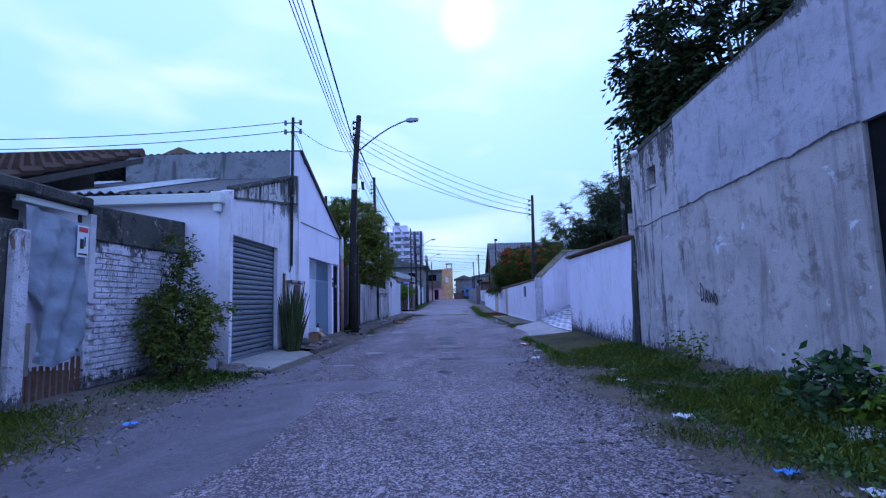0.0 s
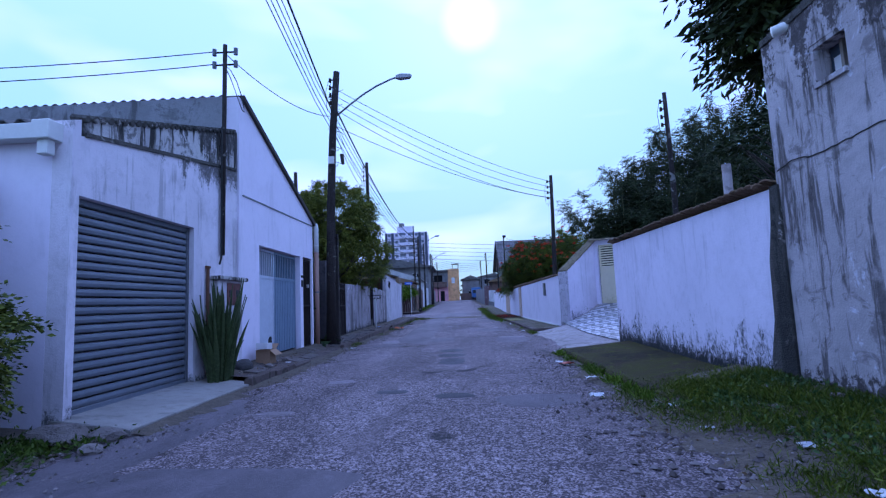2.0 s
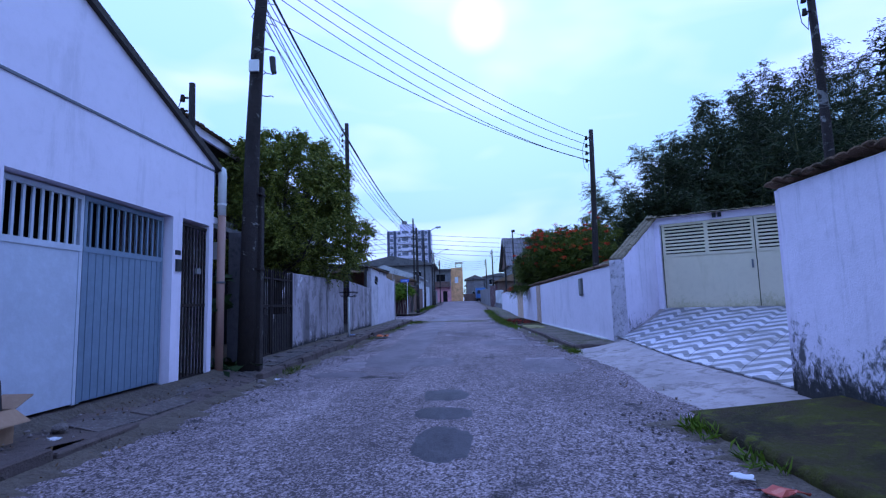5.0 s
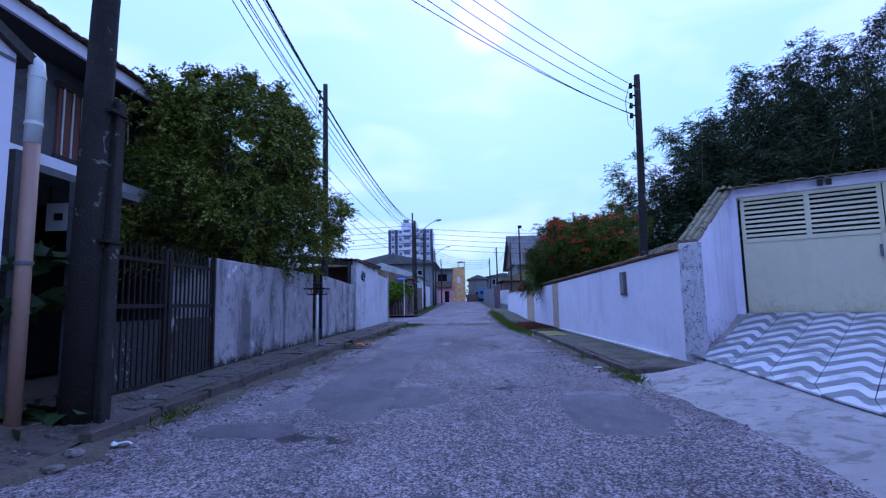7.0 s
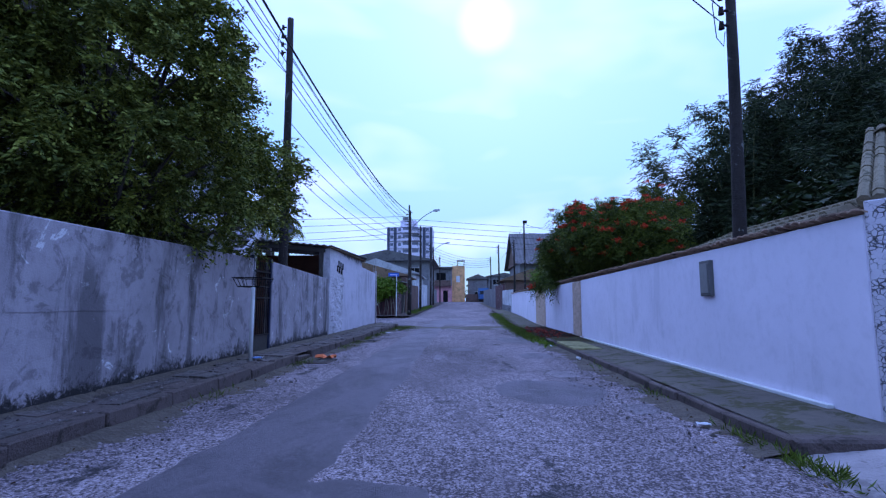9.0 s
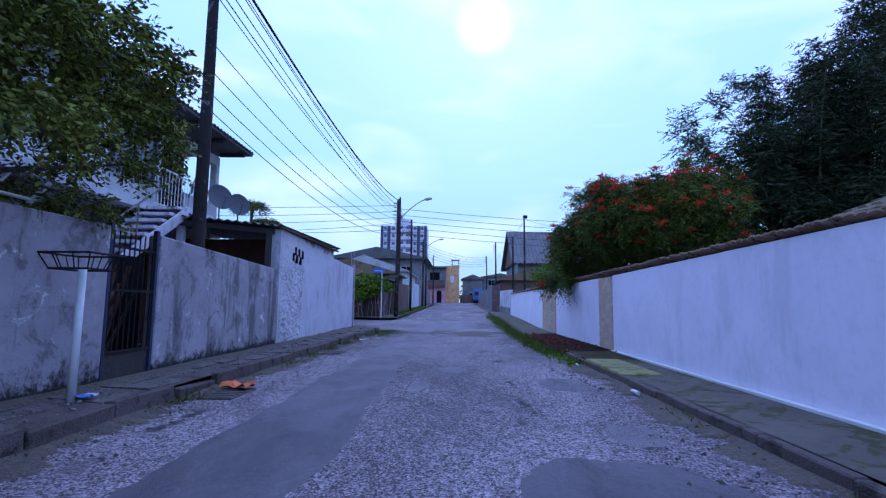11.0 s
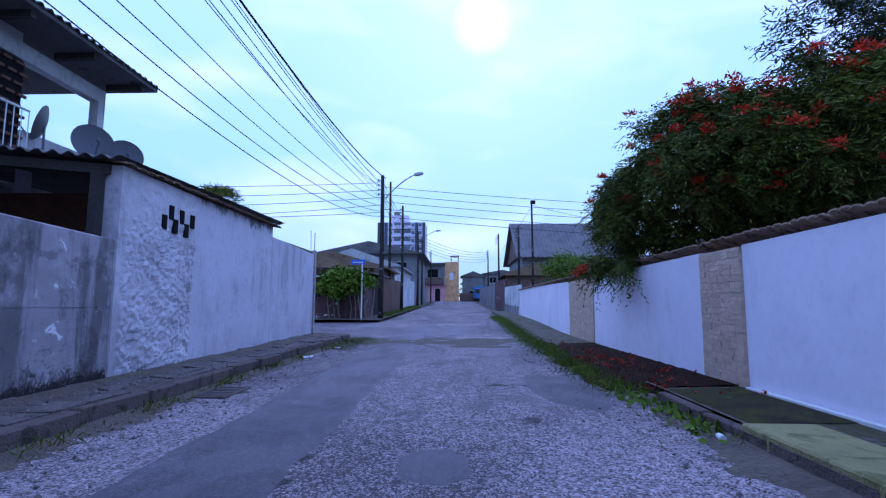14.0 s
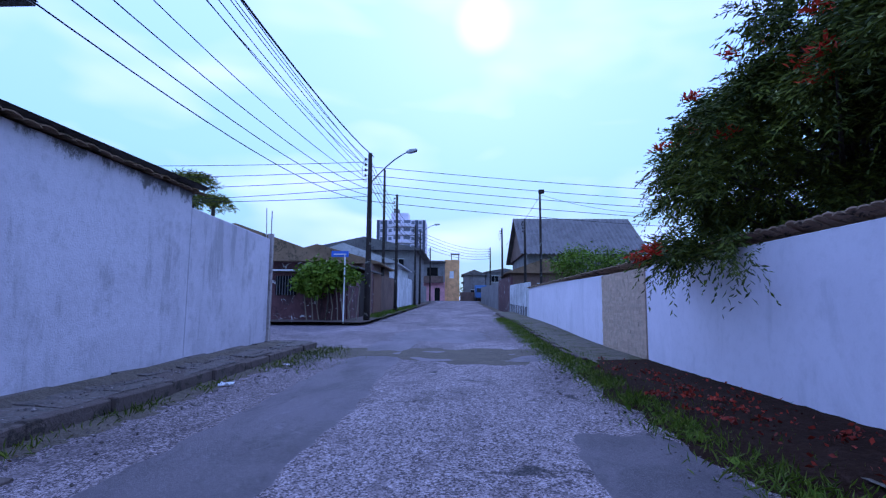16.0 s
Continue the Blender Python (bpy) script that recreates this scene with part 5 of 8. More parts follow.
tile_row(g, (-5.75, 16.5), (-5.75, 25.7), 5.2, 5.2, 0.5, 0.2)
part("eave_tiles", g, TILE_ROOF, h57)
part("roof", Geo().prism([(-5.7, 5.12), (-5.7, 5.2), (-9.2, 6.6), (-12.6, 5.2), (-12.6, 5.1)][::-1], 1, 16.5, 25.7), TILE_ROOF, h57)
part("carport_roof", Geo().box(-7.6, -4.2, 17.0, 18.9, 2.52, 2.6), FIBRE, h57, "dark carport roof")
win = part("window", Geo().box(-6.29, -6.25, 19.9, 21.5, 3.55, 4.65), plain("red_curtain", (0.2, 0.07, 0.06), 0.8, 12, 0.4), h57, "window with reddish curtain")
for i in range(9):
    part("bar", Geo().box(-6.23, -6.21, 19.95 + i * 0.19, 19.97 + i * 0.19, 3.55, 4.65), PVC_WHITE, win)
part("lintel", Geo().box(-6.26, -6.2, 19.82, 21.58, 4.65, 4.73), WOOD, win)
part("sill", Geo().box(-6.26, -6.2, 19.82, 21.58, 3.47, 3.55), WOOD, win)
for yy in (17.2, 20.4, 24.8):
    part("post", Geo().box(-6.1, -5.9, yy, yy + 0.18, 0, 3.05), DULL, h57)
hp = thing("house_plate", (-4.5, 18.0, 2.05), "white plate with a dark number bar", "sign")
part("plate", Geo().box(-4.68, -4.38, 18.0, 18.02, 2.02, 2.34), PVC_WHITE, hp)
part("number_bar", Geo().box(-4.58, -4.48, 17.99, 17.998, 2.14, 2.22), BLACK, hp)
part("bracket", Geo().box(-4.66, -4.64, 18.0, 18.02, 2.34, 2.53).box(-4.42, -4.4, 18.0, 18.02, 2.34, 2.53), IRON, hp)

# iron double gate
ig = thing("iron_gate", (-3.65, 18.7, 0.15), "dark rusty double-leaf iron gate with spear bars", "gate")
for y0, y1 in ((17.5, 18.68), (18.72, 19.9)):
    lf = part("leaf", Geo().box(-3.68, -3.64, y0, y1, 0.2, 0.25).box(-3.68, -3.64, y0, y1, 1.12, 1.17).box(-3.68, -3.64, y0, y1, 1.66, 1.7).box(-3.68, -3.63, y0, y0 + 0.05, 0.18, 1.85).box(-3.68, -3.63, y1 - 0.05, y1, 0.18, 1.85), IRON, ig)
    part("sheet", Geo().box(-3.672, -3.662, y0 + 0.05, y1 - 0.05, 0.25, 0.98), stucco("worn_gate_sheet", (0.05, 0.043, 0.042), (0.015, 0.014, 0.014), 0.5, 0.8, chips=0.2, under=(0.3, 0.28, 0.28), spot=5), lf, "worn dark steel sheet")
    for i in range(1, 12):
        yy = y0 + i * (y1 - y0) / 12
        part("bar", Geo().box(-3.668, -3.65, yy - 0.009, yy + 0.009, 0.25, 1.8).tube([(-3.659, yy, 1.8), (-3.659, yy, 1.9)], 0.014, 4, 0.002), IRON, lf)
solid("gate_pier", Geo().box(-3.85, -3.58, 17.3, 17.5, 0.1, 2.4), DULL, "dark rendered gate pier", "pier", kind="structure", bevel=0.01)
LEAFY_BIG = leafy("climber_leaves", (0.03, 0.06, 0.025), (0.06, 0.1, 0.035))
grass("climber", [(-3.95, 17.0, 1.6, 0.12, 0.12, 0.5), (-3.95, 17.0, 1.2, 0.1, 0.12, 0.4), (-3.7, 16.95, 0.2, 0.15, 0.15, 0.6)], 60, 0.28, 41, "large-leaved climber beside the rain pipe", LEAFY_BIG, 0.7, "plant", droop=0.2)
# stub post bolted to the lamp pole
part("stub_post", Geo().hexa([(-3.3, 16.96, 0.1), (-3.15, 16.96, 0.1), (-3.15, 17.1, 0.1), (-3.3, 17.1, 0.1), (-3.28, 17.0, 3.1), (-3.16, 17.0, 3.1), (-3.16, 17.12, 3.1), (-3.28, 17.12, 3.1)]), POLE_WOOD, P2, "second shorter post", bevel=0.012)
for zz in (1.72, 2.95):
    part("clamp", Geo().box(-3.3, -3.14, 16.9, 17.11, zz, zz + 0.03), IRON, P2)
part("meter_plate", Geo().box(-3.32, -3.16, 16.78, 16.83, 5.0, 5.2), PVC_WHITE, P2, "small white plate", bevel=0.005)

# waste basket on a post
wb = thing("waste_basket", (-3.38, 24.25, 0.18), "wire waste basket on a white post", "basket")
part("post", Geo().tube([(-3.38, 24.25, 0.15), (-3.38, 24.25, 1.4)], 0.035, 8), PVC_WHITE, wb, smooth=True)
for zz, s in ((1.38, 0.18), (1.52, 0.24)):
    part("ring", Geo().tube([(-3.38 - s, 24.25 - s, zz), (-3.38 + s, 24.25 - s, zz), (-3.38 + s, 24.25 + s, zz), (-3.38 - s, 24.25 + s, zz), (-3.38 - s, 24.25 - s, zz)], 0.01, 5), IRON, wb)
for i in range(16):
    f = i % 4 / 3 * 2 - 1
    a, b = [(f, -1), (f, 1), (-1, f), (1, f)][i // 4]
    part("wire", Geo().tube([(-3.38 + a * 0.18, 24.25 + b * 0.18, 1.38), (-3.38 + a * 0.24, 24.25 + b * 0.24, 1.52)], 0.006, 4), IRON, wb)

# barred gate in the low wall, boards leaning behind
yg = thing("yard_gate", (-3.78, 25.55, 0.15), "open rusty yard gate with blue posts", "gate")
for yy in (25.12, 25.98):
    part("post", Geo().box(-3.82, -3.76, yy, yy + 0.055, 0.1, 2.0), plain("blue_paint", (0.012, 0.017, 0.055), 0.6, 14, 0.5), yg, "blue painted post", bevel=0.006)
for i in range(9):
    yy = 25.22 + i * 0.093
    part("bar", Geo().tube([(-3.79, yy, 0.5), (-3.79, yy, 1.9)], 0.009, 5), IRON, yg)
for zz in (0.5, 1.2, 1.7):
    part("rail", Geo().box(-3.8, -3.775, 25.19, 25.98, zz, zz + 0.03), IRON, yg)
r = random.Random(3)
for i in range(15):
    yy, tilt, top = 25.12 + i * 0.05, r.uniform(-0.5, 0.55), r.uniform(0.85, 1.65)
    x = -4.2 - 0.05 * (i % 4)
    solid("plank", Geo().hexa([(x - 0.1, yy, 0.15), (x - 0.08, yy, 0.15), (x - 0.08, yy + 0.07, 0.15), (x - 0.1, yy + 0.07, 0.15), (x + 0.1, yy + tilt, top), (x + 0.12, yy + tilt, top), (x + 0.12, yy + tilt + 0.07, top), (x + 0.1, yy + tilt + 0.07, top)]), (WOOD_PALE, WOOD, RUST)[i % 3], "old board leaning inside the yard gate", "plank", "leaning boards")
part("kick_sheet", Geo().box(-3.81, -3.795, 25.18, 25.98, 0.15, 0.52), WOOD, yg, "dark rotten sheet at the foot")
# Added near-black sheet stands in for the shade behind the yard gate.
solid("yard_screen", Geo().box(-4.75, -4.7, 24.4, 27.2, 0.1, 1.75), DARK, "near-black sheet behind the yard gate, painted for shade", "screen")
lad = thing("ladder", (-4.5, 23.6, 1.5), "old white ladder lying behind the low wall", "ladder")
for dy in (0, 0.45):
    part("stile", Geo().tube([(-4.6, 22.9 + dy, 0.3), (-3.95, 24.0 + dy, 2.25)], 0.025, 6), PVC_WHITE, lad)
for k in range(8):
    f = 0.2 + k * 0.1
    a = Vector((-4.6, 22.9, 0.3)).lerp(Vector((-3.95, 24.0, 2.25)), f)
    part("rung", Geo().tube([a, a + Vector((0, 0.45, 0))], 0.018, 6), PVC_WHITE, lad)

# ---- white two-storey house with outside stair ----
vh = thing("veranda_house", (-9, 31, 0), "white two-storey house with veranda and outside stair", "house")
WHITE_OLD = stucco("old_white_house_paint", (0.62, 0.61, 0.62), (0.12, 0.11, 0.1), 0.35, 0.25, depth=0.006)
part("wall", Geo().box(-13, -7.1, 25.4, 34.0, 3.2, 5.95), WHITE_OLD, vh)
# Ground floor paint is darker: the shade under the balcony is in its colour.
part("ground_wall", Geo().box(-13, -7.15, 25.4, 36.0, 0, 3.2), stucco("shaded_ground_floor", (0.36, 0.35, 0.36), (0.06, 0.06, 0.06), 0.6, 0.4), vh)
part("balcony_slab", Geo().box(-7.1, -6.2, 25.4, 31.6, 3.12, 3.3).box(-13, -6.9, 33.2, 36.1, 3.1, 3.25), WHITE_OLD, vh)
part("beam", Geo().box(-7.25, -7.05, 33.2, 36.1, 5.45, 5.75), WHITE_OLD, vh)
part("post", Geo().box(-7.25, -7.05, 35.9, 36.1, 3.25, 5.45), WHITE_OLD, vh)
part("roof", Geo().prism([(-6.2, 5.95), (-6.2, 6.03), (-9.8, 6.95), (-13.4, 6.0), (-13.4, 5.92)][::-1], 1, 25.0, 36.6), FIBRE, vh, "dark corrugated roof")
g = Geo()
corrugated(g, (-6.15, 25.0, 6.05), (-6.15, 36.6, 6.05), (-7.5, 25.0, 6.4), 0.2, 0.03)
part("roof_edge", g, FIBRE, vh)
for i in range(8):
    yy = 26 + i * 1.45
    part("rafter", Geo().box(-7.1, -6.3, yy, yy + 0.1, 5.82, 5.94), WOOD, vh)
w = part("window", Geo().box(-7.09, -7.06, 31.2, 32.7, 4.15, 5.25), plain("dark_glass", (0.03, 0.035, 0.045), 0.12, 10, 0.1), vh, "dark window with grey curtains")
part("frame", Geo().box(-7.08, -7.0, 31.12, 31.2, 4.07, 5.33).box(-7.08, -7.0, 32.7, 32.78, 4.07, 5.33).box(-7.08, -7.0, 31.2, 32.7, 5.25, 5.33).box(-7.08, -6.98, 31.2, 32.7, 4.07, 4.15).box(-7.07, -7.02, 31.92, 31.98, 4.15, 5.25), IRON_GREY, w)
CURTAIN = plain("grey_curtain", (0.22, 0.22, 0.26), 0.9, 12, 0.3)
part("curtain", Geo().box(-7.062, -7.055, 31.25, 31.6, 4.15, 5.25), CURTAIN, w)
part("curtain", Geo().box(-7.062, -7.055, 32.2, 32.5, 4.15, 5.25), CURTAIN, w)
# Doorway is a near-black sheet with its inner shade painted.
d = part("door", Geo().box(-7.09, -7.06, 33.1, 33.9, 3.3, 5.3), DARK, vh, "dark doorway")
for i in range(7):
    part("grille_bar", Geo().box(-7.05, -7.035, 33.1, 33.9, 3.5 + i * 0.25, 3.52 + i * 0.25), IRON, d)


def railing(parent, p, q, z, zq, h, m, step=0.13):
    n = int((Vector(q) - Vector(p)).length / step)
    part("rail", Geo().tube([(*p, z + h), (*q, zq + h)], 0.02, 6).tube([(*p, z + 0.08), (*q, zq + 0.08)], 0.015, 6), m, parent)
    for i in range(n + 1):
        f = i / n
        x, y_, zz = p[0] + (q[0] - p[0]) * f, p[1] + (q[1] - p[1]) * f, z + (zq - z) * f
        part("baluster", Geo().tube([(x, y_, zz), (x, y_, zz + h)], 0.011, 4), m, parent)


part("parapet", Geo().box(-7.12, -7.0, 34.05, 36.0, 3.25, 4.15), WHITE_OLD, vh, "white low parapet")
# Near-black sheet behind the bricks paints the shade in the gaps.
lat = part("lattice_screen", Geo().box(-7.06, -7.03, 33.05, 34.0, 3.3, 5.4), DARK, vh, "brown pierced brick screen")
for i in range(11):
    z = 3.4 + i * 0.19
    for k in range(4):
        yy = 33.08 + k * 0.24 + (0.1 if i % 2 else 0)
        part("screen_brick", Geo().box(-7.03, -6.99, yy, yy + 0.17, z, z + 0.05), RUST, lat)
br = thing("balcony_railing", (-6.25, 28, 3.3), "white painted steel balcony railing", "railing")
railing(br, (-6.25, 25.5), (-6.25, 29.9), 3.3, 3.3, 0.95, PVC_WHITE)
vr = thing("veranda_railing", (-6.95, 34, 3.25), "white painted veranda railing", "railing")
railing(vr, (-6.3, 31.6), (-6.3, 33.4), 3.28, 3.28, 0.95, PVC_WHITE)
st = thing("outside_stair", (-6, 29.5, 0), "concrete outside stair with pipe handrail", "stairs")
for i in range(11):
    z = 3.2 - i * 0.185
    y0 = 31.5 - i * 0.27
    part("step", Geo().box(-6.3, -5.5, y0 - 0.3, y0, z - 0.07, z), SHED_WALL, st, bevel=0.008)
for x in (-6.32, -5.46):
    part("stringer", Geo().hexa([(x, 28.2, 0.95), (x + 0.06, 28.2, 0.95), (x + 0.06, 31.5, 3.0), (x, 31.5, 3.0), (x, 28.2, 1.2), (x + 0.06, 28.2, 1.2), (x + 0.06, 31.5, 3.24), (x, 31.5, 3.24)]), SHED_WALL, st)
part("landing", Geo().box(-6.3, -5.4, 31.5, 32.6, 3.1, 3.22), SHED_WALL, st)
part("handrail", Geo().tube([(-5.45, 28.3, 1.95), (-5.45, 31.4, 4.05)], 0.02, 6).tube([(-5.45, 29.8, 2.0), (-5.45, 29.8, 2.98)], 0.016, 6), WOOD_PALE, st)
for yy in (28.4, 31.4, 32.5):
    part("support", Geo().box(-5.6, -5.45, yy, yy + 0.12, 0, 1.0 if yy < 29 else 3.1), SHED_WALL, st)

for ob in (vh, br, vr, st):
    ob.location.x -= 0.6
    ob.location.y -= 0.8

# shed roof behind the rough-cast wall
ys = thing("yard_shed", (-6, 34, 0), "dark corrugated yard roof over brick wall", "shed")
g = Geo()
corrugated(g, (-9, 30.4, 3.25), (-3.75, 30.4, 2.78), (-9, 36.0, 3.35), 0.2, 0.025)
part("roof", g, FIBRE, ys)
part("roof_beam", Geo().slab((-7.1, 30.5), (-3.95, 30.5), 0.1, 2.88, 3.0, 2.6, 2.72), WOOD, ys)
part("brick_infill", Geo().box(-8.4, -3.99, 31.6, 31.75, 0.1, 2.62), stucco("bare_red_brick", (0.22, 0.1, 0.07), (0.06, 0.04, 0.035), 0.3, 0.6), ys, "bare red brick infill")
part("post", Geo().box(-4.1, -4.0, 30.42, 30.54, 0.1, 2.66), WOOD, ys)


def dish(at, yaw, tilt, s, group="satellite dishes"):
    d = thing("satellite_dish", at, "grey satellite dish on a bent steel foot", "satellite dish", group)
    m = Matrix.Translation(Vector(at) + Vector((0, 0, 1.12))) @ Euler((radians(tilt), 0, radians(yaw))).to_matrix().to_4x4()
    g = Geo()
    n, rr_ = 24, 4
    for side in (0, -0.012):
        base = len(g.v)
        g.v.append(tuple(m @ Vector((0, 0, side))))
        for j in range(1, rr_ + 1):
            for i in range(n):
                a = 2 * math.pi * i / n
                q = j / rr_
                g.v.append(tuple(m @ Vector((s * q * math.cos(a), s * q * 1.08 * math.sin(a), 0.22 * s * q * q + side))))
        g.f += [(base, base + 1 + i, base + 1 + (i + 1) % n) for i in range(n)]
        g.f += [(base + 1 + (j - 1) * n + i, base + 1 + j * n + i, base + 1 + j * n + (i + 1) % n, base + 1 + (j - 1) * n + (i + 1) % n) for j in range(1, rr_) for i in range(n)]
    part("reflector", g, plain("grey_dish_paint", (0.07, 0.07, 0.08), 0.5, 20, 0.3), d, smooth=True)
    tip = m @ Vector((0, -s * 0.35, s * 1.1))
    part("feed_arm", Geo().tube([m @ Vector((0, -s, 0.2 * s)), tip], 0.014, 5), IRON_GREY, d)
    part("receiver", Geo().tube([tip, m @ Vector((0, -s * 0.3, s * 0.95))], 0.035, 8), IRON_GREY, d)
    part("foot", Geo().tube([Vector(at), Vector(at) + Vector((0.02, 0, 0.3)), Vector(m.translation)], 0.022, 6), IRON_GREY, d)


dish((-7.1, 34.3, 3.1), 52, 72, 0.38)
dish((-7.5, 33.6, 3.24), -60, 75, 0.34)
dish((-6.7, 34.7, 2.95), 45, 72, 0.34)

# pierced vent blocks: near-black boxes paint the openings' shade on the rough-cast panel
for yy, zz in (((31.42, 2.08), (31.58, 2.24), (31.7, 2.06), (31.86, 2.22), (32.0, 2.04), (32.16, 2.2))):
    x = left_wall_x(yy) + 0.042
    part("vent_block", Geo().box(x - 0.02, x + 0.012, yy, yy + 0.1, zz, zz + 0.2), DARK, tw)
# ---- right side ----
# small window high in the tall wall
hw = thing("small_window", (3.1, 7.5, 2.72), "small high window with blue-grey shutter panes", "window")
part("frame", Geo().box(3.1, 3.3, 7.3, 7.34, 2.72, 3.1).box(3.1, 3.3, 7.68, 7.72, 2.72, 3.1).box(3.1, 3.3, 7.34, 7.68, 3.06, 3.1).box(3.07, 3.3, 7.34, 7.68, 2.72, 2.76), BIG_RUNS, hw)
part("pane", Geo().box(3.24, 3.25, 7.34, 7.68, 2.76, 3.06), plain("blue_grey_glass", (0.05, 0.065, 0.09), 0.15, 12, 0.2), hw)
part("mullion", Geo().box(3.2, 3.26, 7.5, 7.53, 2.76, 3.06), WOOD_PALE, hw)
part("paper", Geo().box(3.232, 3.238, 7.54, 7.64, 2.84, 2.96), PVC_WHITE, hw)
solid("eave_pipe", Geo().tube([(3.0, 8.0, 3.4), (3.5, 7.75, 3.52)], 0.05, 10), PVC_WHITE, "white pipe end over the wall", "pipe", smooth=True)
# scrawled word on the stucco, as strokes of dark paint
gf = thing("graffiti", (3.1, 6.7, 1.0), "short black scrawl painted on the stucco", "graffiti")


def wall_x(y):
    return 3.22 - (y - 3.72) * 0.0335


def stroke(pts):
    g = Geo()
    for (y0, z0), (y1, z1) in zip(pts, pts[1:]):
        a = Vector((wall_x(y0) - 0.004, y0, z0))
        b = Vector((wall_x(y1) - 0.004, y1, z1))
        d = (b - a).normalized()
        s = Vector((0, -d.z, d.y)) * 0.007
        o = Vector((-0.003, 0, 0))
        g.hexa([a - s, b - s, b + s, a + s, a - s + o, b - s + o, b + s + o, a + s + o])
    part("stroke", g, BLACK, gf)


for k, letter in enumerate((((0, 0), (0, 0.2), (-0.08, 0.13), (-0.06, 0.02), (0, 0)), ((-0.1, -0.02), (-0.14, 0.13), (-0.18, -0.02), (-0.12, 0.05)), ((-0.2, 0.12), (-0.22, -0.02), (-0.25, 0.08), (-0.28, -0.02), (-0.3, 0.12)), ((-0.34, 0.08), (-0.38, 0.0), (-0.34, -0.05), (-0.31, 0.03), (-0.34, 0.08)))):
    stroke([(6.32 + a * 0.95, 1.02 + b * 1.1) for a, b in letter])
# fine wide crack with a step below the upper coat, as ragged lip
g = Geo()
pts = [(3.1 + 0.001, 8.25, 2.2)]
for i in range(32):
    yy = 8.25 - i * 0.05
    pts.append((wall_x(yy) - 0.002, yy, 2.18 + (8.25 - yy) * 0.05 + 0.05 * noise.noise(Vector((yy * 2.3, 1, 0))) + 0.025 * noise.noise(Vector((yy * 9, 4, 0)))))
g.tube(pts[1:], 0.006, 4)
solid("crack_lip", g, BLACK_TOP, "ragged dark crack lip across the stucco", "crack", kind="structure")
g = Geo()
for i in range(40):
    yy = 3.8 + i * 0.112
    g.hexa([(wall_x(yy) - 0.01, yy, 3.66 - (yy - 3.72) * 0.058), (wall_x(yy) + 0.26, yy, 3.66 - (yy - 3.72) * 0.058), (wall_x(yy) + 0.26, yy + 0.12, 3.66 - (yy - 3.72) * 0.058), (wall_x(yy) - 0.01, yy + 0.12, 3.66 - (yy - 3.72) * 0.058)] + [(a, b, 3.75 - (yy - 3.72) * 0.062 + 0.03 * noise.noise(Vector((yy * 3, 2, 0)))) for a, b in ((wall_x(yy) - 0.01, yy), (wall_x(yy) + 0.26, yy), (wall_x(yy) + 0.26, yy + 0.12), (wall_x(yy) - 0.01, yy + 0.12))])
part("ragged_top", g, BLACK_TOP, big, "blackened ragged wall top")
# Dark strip on the white wall's near end, widening downwards.
solid("wall_gap_strip", Geo().prism([(8.27, 0.1), (8.66, 0.1), (8.6, 0.5), (8.52, 0.8), (8.5, 1.35), (8.42, 1.7), (8.38, 2.06), (8.27, 2.06)], 0, 3.055, 3.14), BLACK_TOP, "dark strip between the two walls, wider towards the foot", "trim", kind="structure")
solid("concrete_post", Geo().tube([(7.95, 17.95, 0.5), (7.95, 17.95, 4.55)], 0.11, 10), PALE_CONCRETE, "bare concrete post behind the white wall", "post")
solid("wall_hook", Geo().hexa([(3.24, 10.95, 1.0), (3.25, 10.95, 1.0), (3.25, 11.02, 0.96), (3.24, 11.02, 0.96), (3.25, 10.93, 1.14), (3.26, 10.93, 1.14), (3.26, 11.0, 1.14), (3.25, 11.0, 1.14)]), IRON, "dark rusted metal tab on the white wall", "hook")

# cream gate with louvres, two leaves
cgt = thing("cream_gate", (6.5, 21.1, 0.8), "cream steel garage gate with louvred top", "gate")
gn = Vector((-gd.y, gd.x)) * 0.06
G0 = Vector(GL) + gd * 0.18 + gn


def on_gate(s, z, o=0.0):
    q = G0 + gd * s - gn.normalized() * o
    return (q.x, q.y, z)


def gate_box(g, s0, s1, z0, z1, o0=0.0, o1=0.03):
    return g.hexa([on_gate(s0, z0, o1), on_gate(s1, z0, o1), on_gate(s1, z0, o0), on_gate(s0, z0, o0), on_gate(s0, z1, o1), on_gate(s1, z1, o1), on_gate(s1, z1, o0), on_gate(s0, z1, o0)])


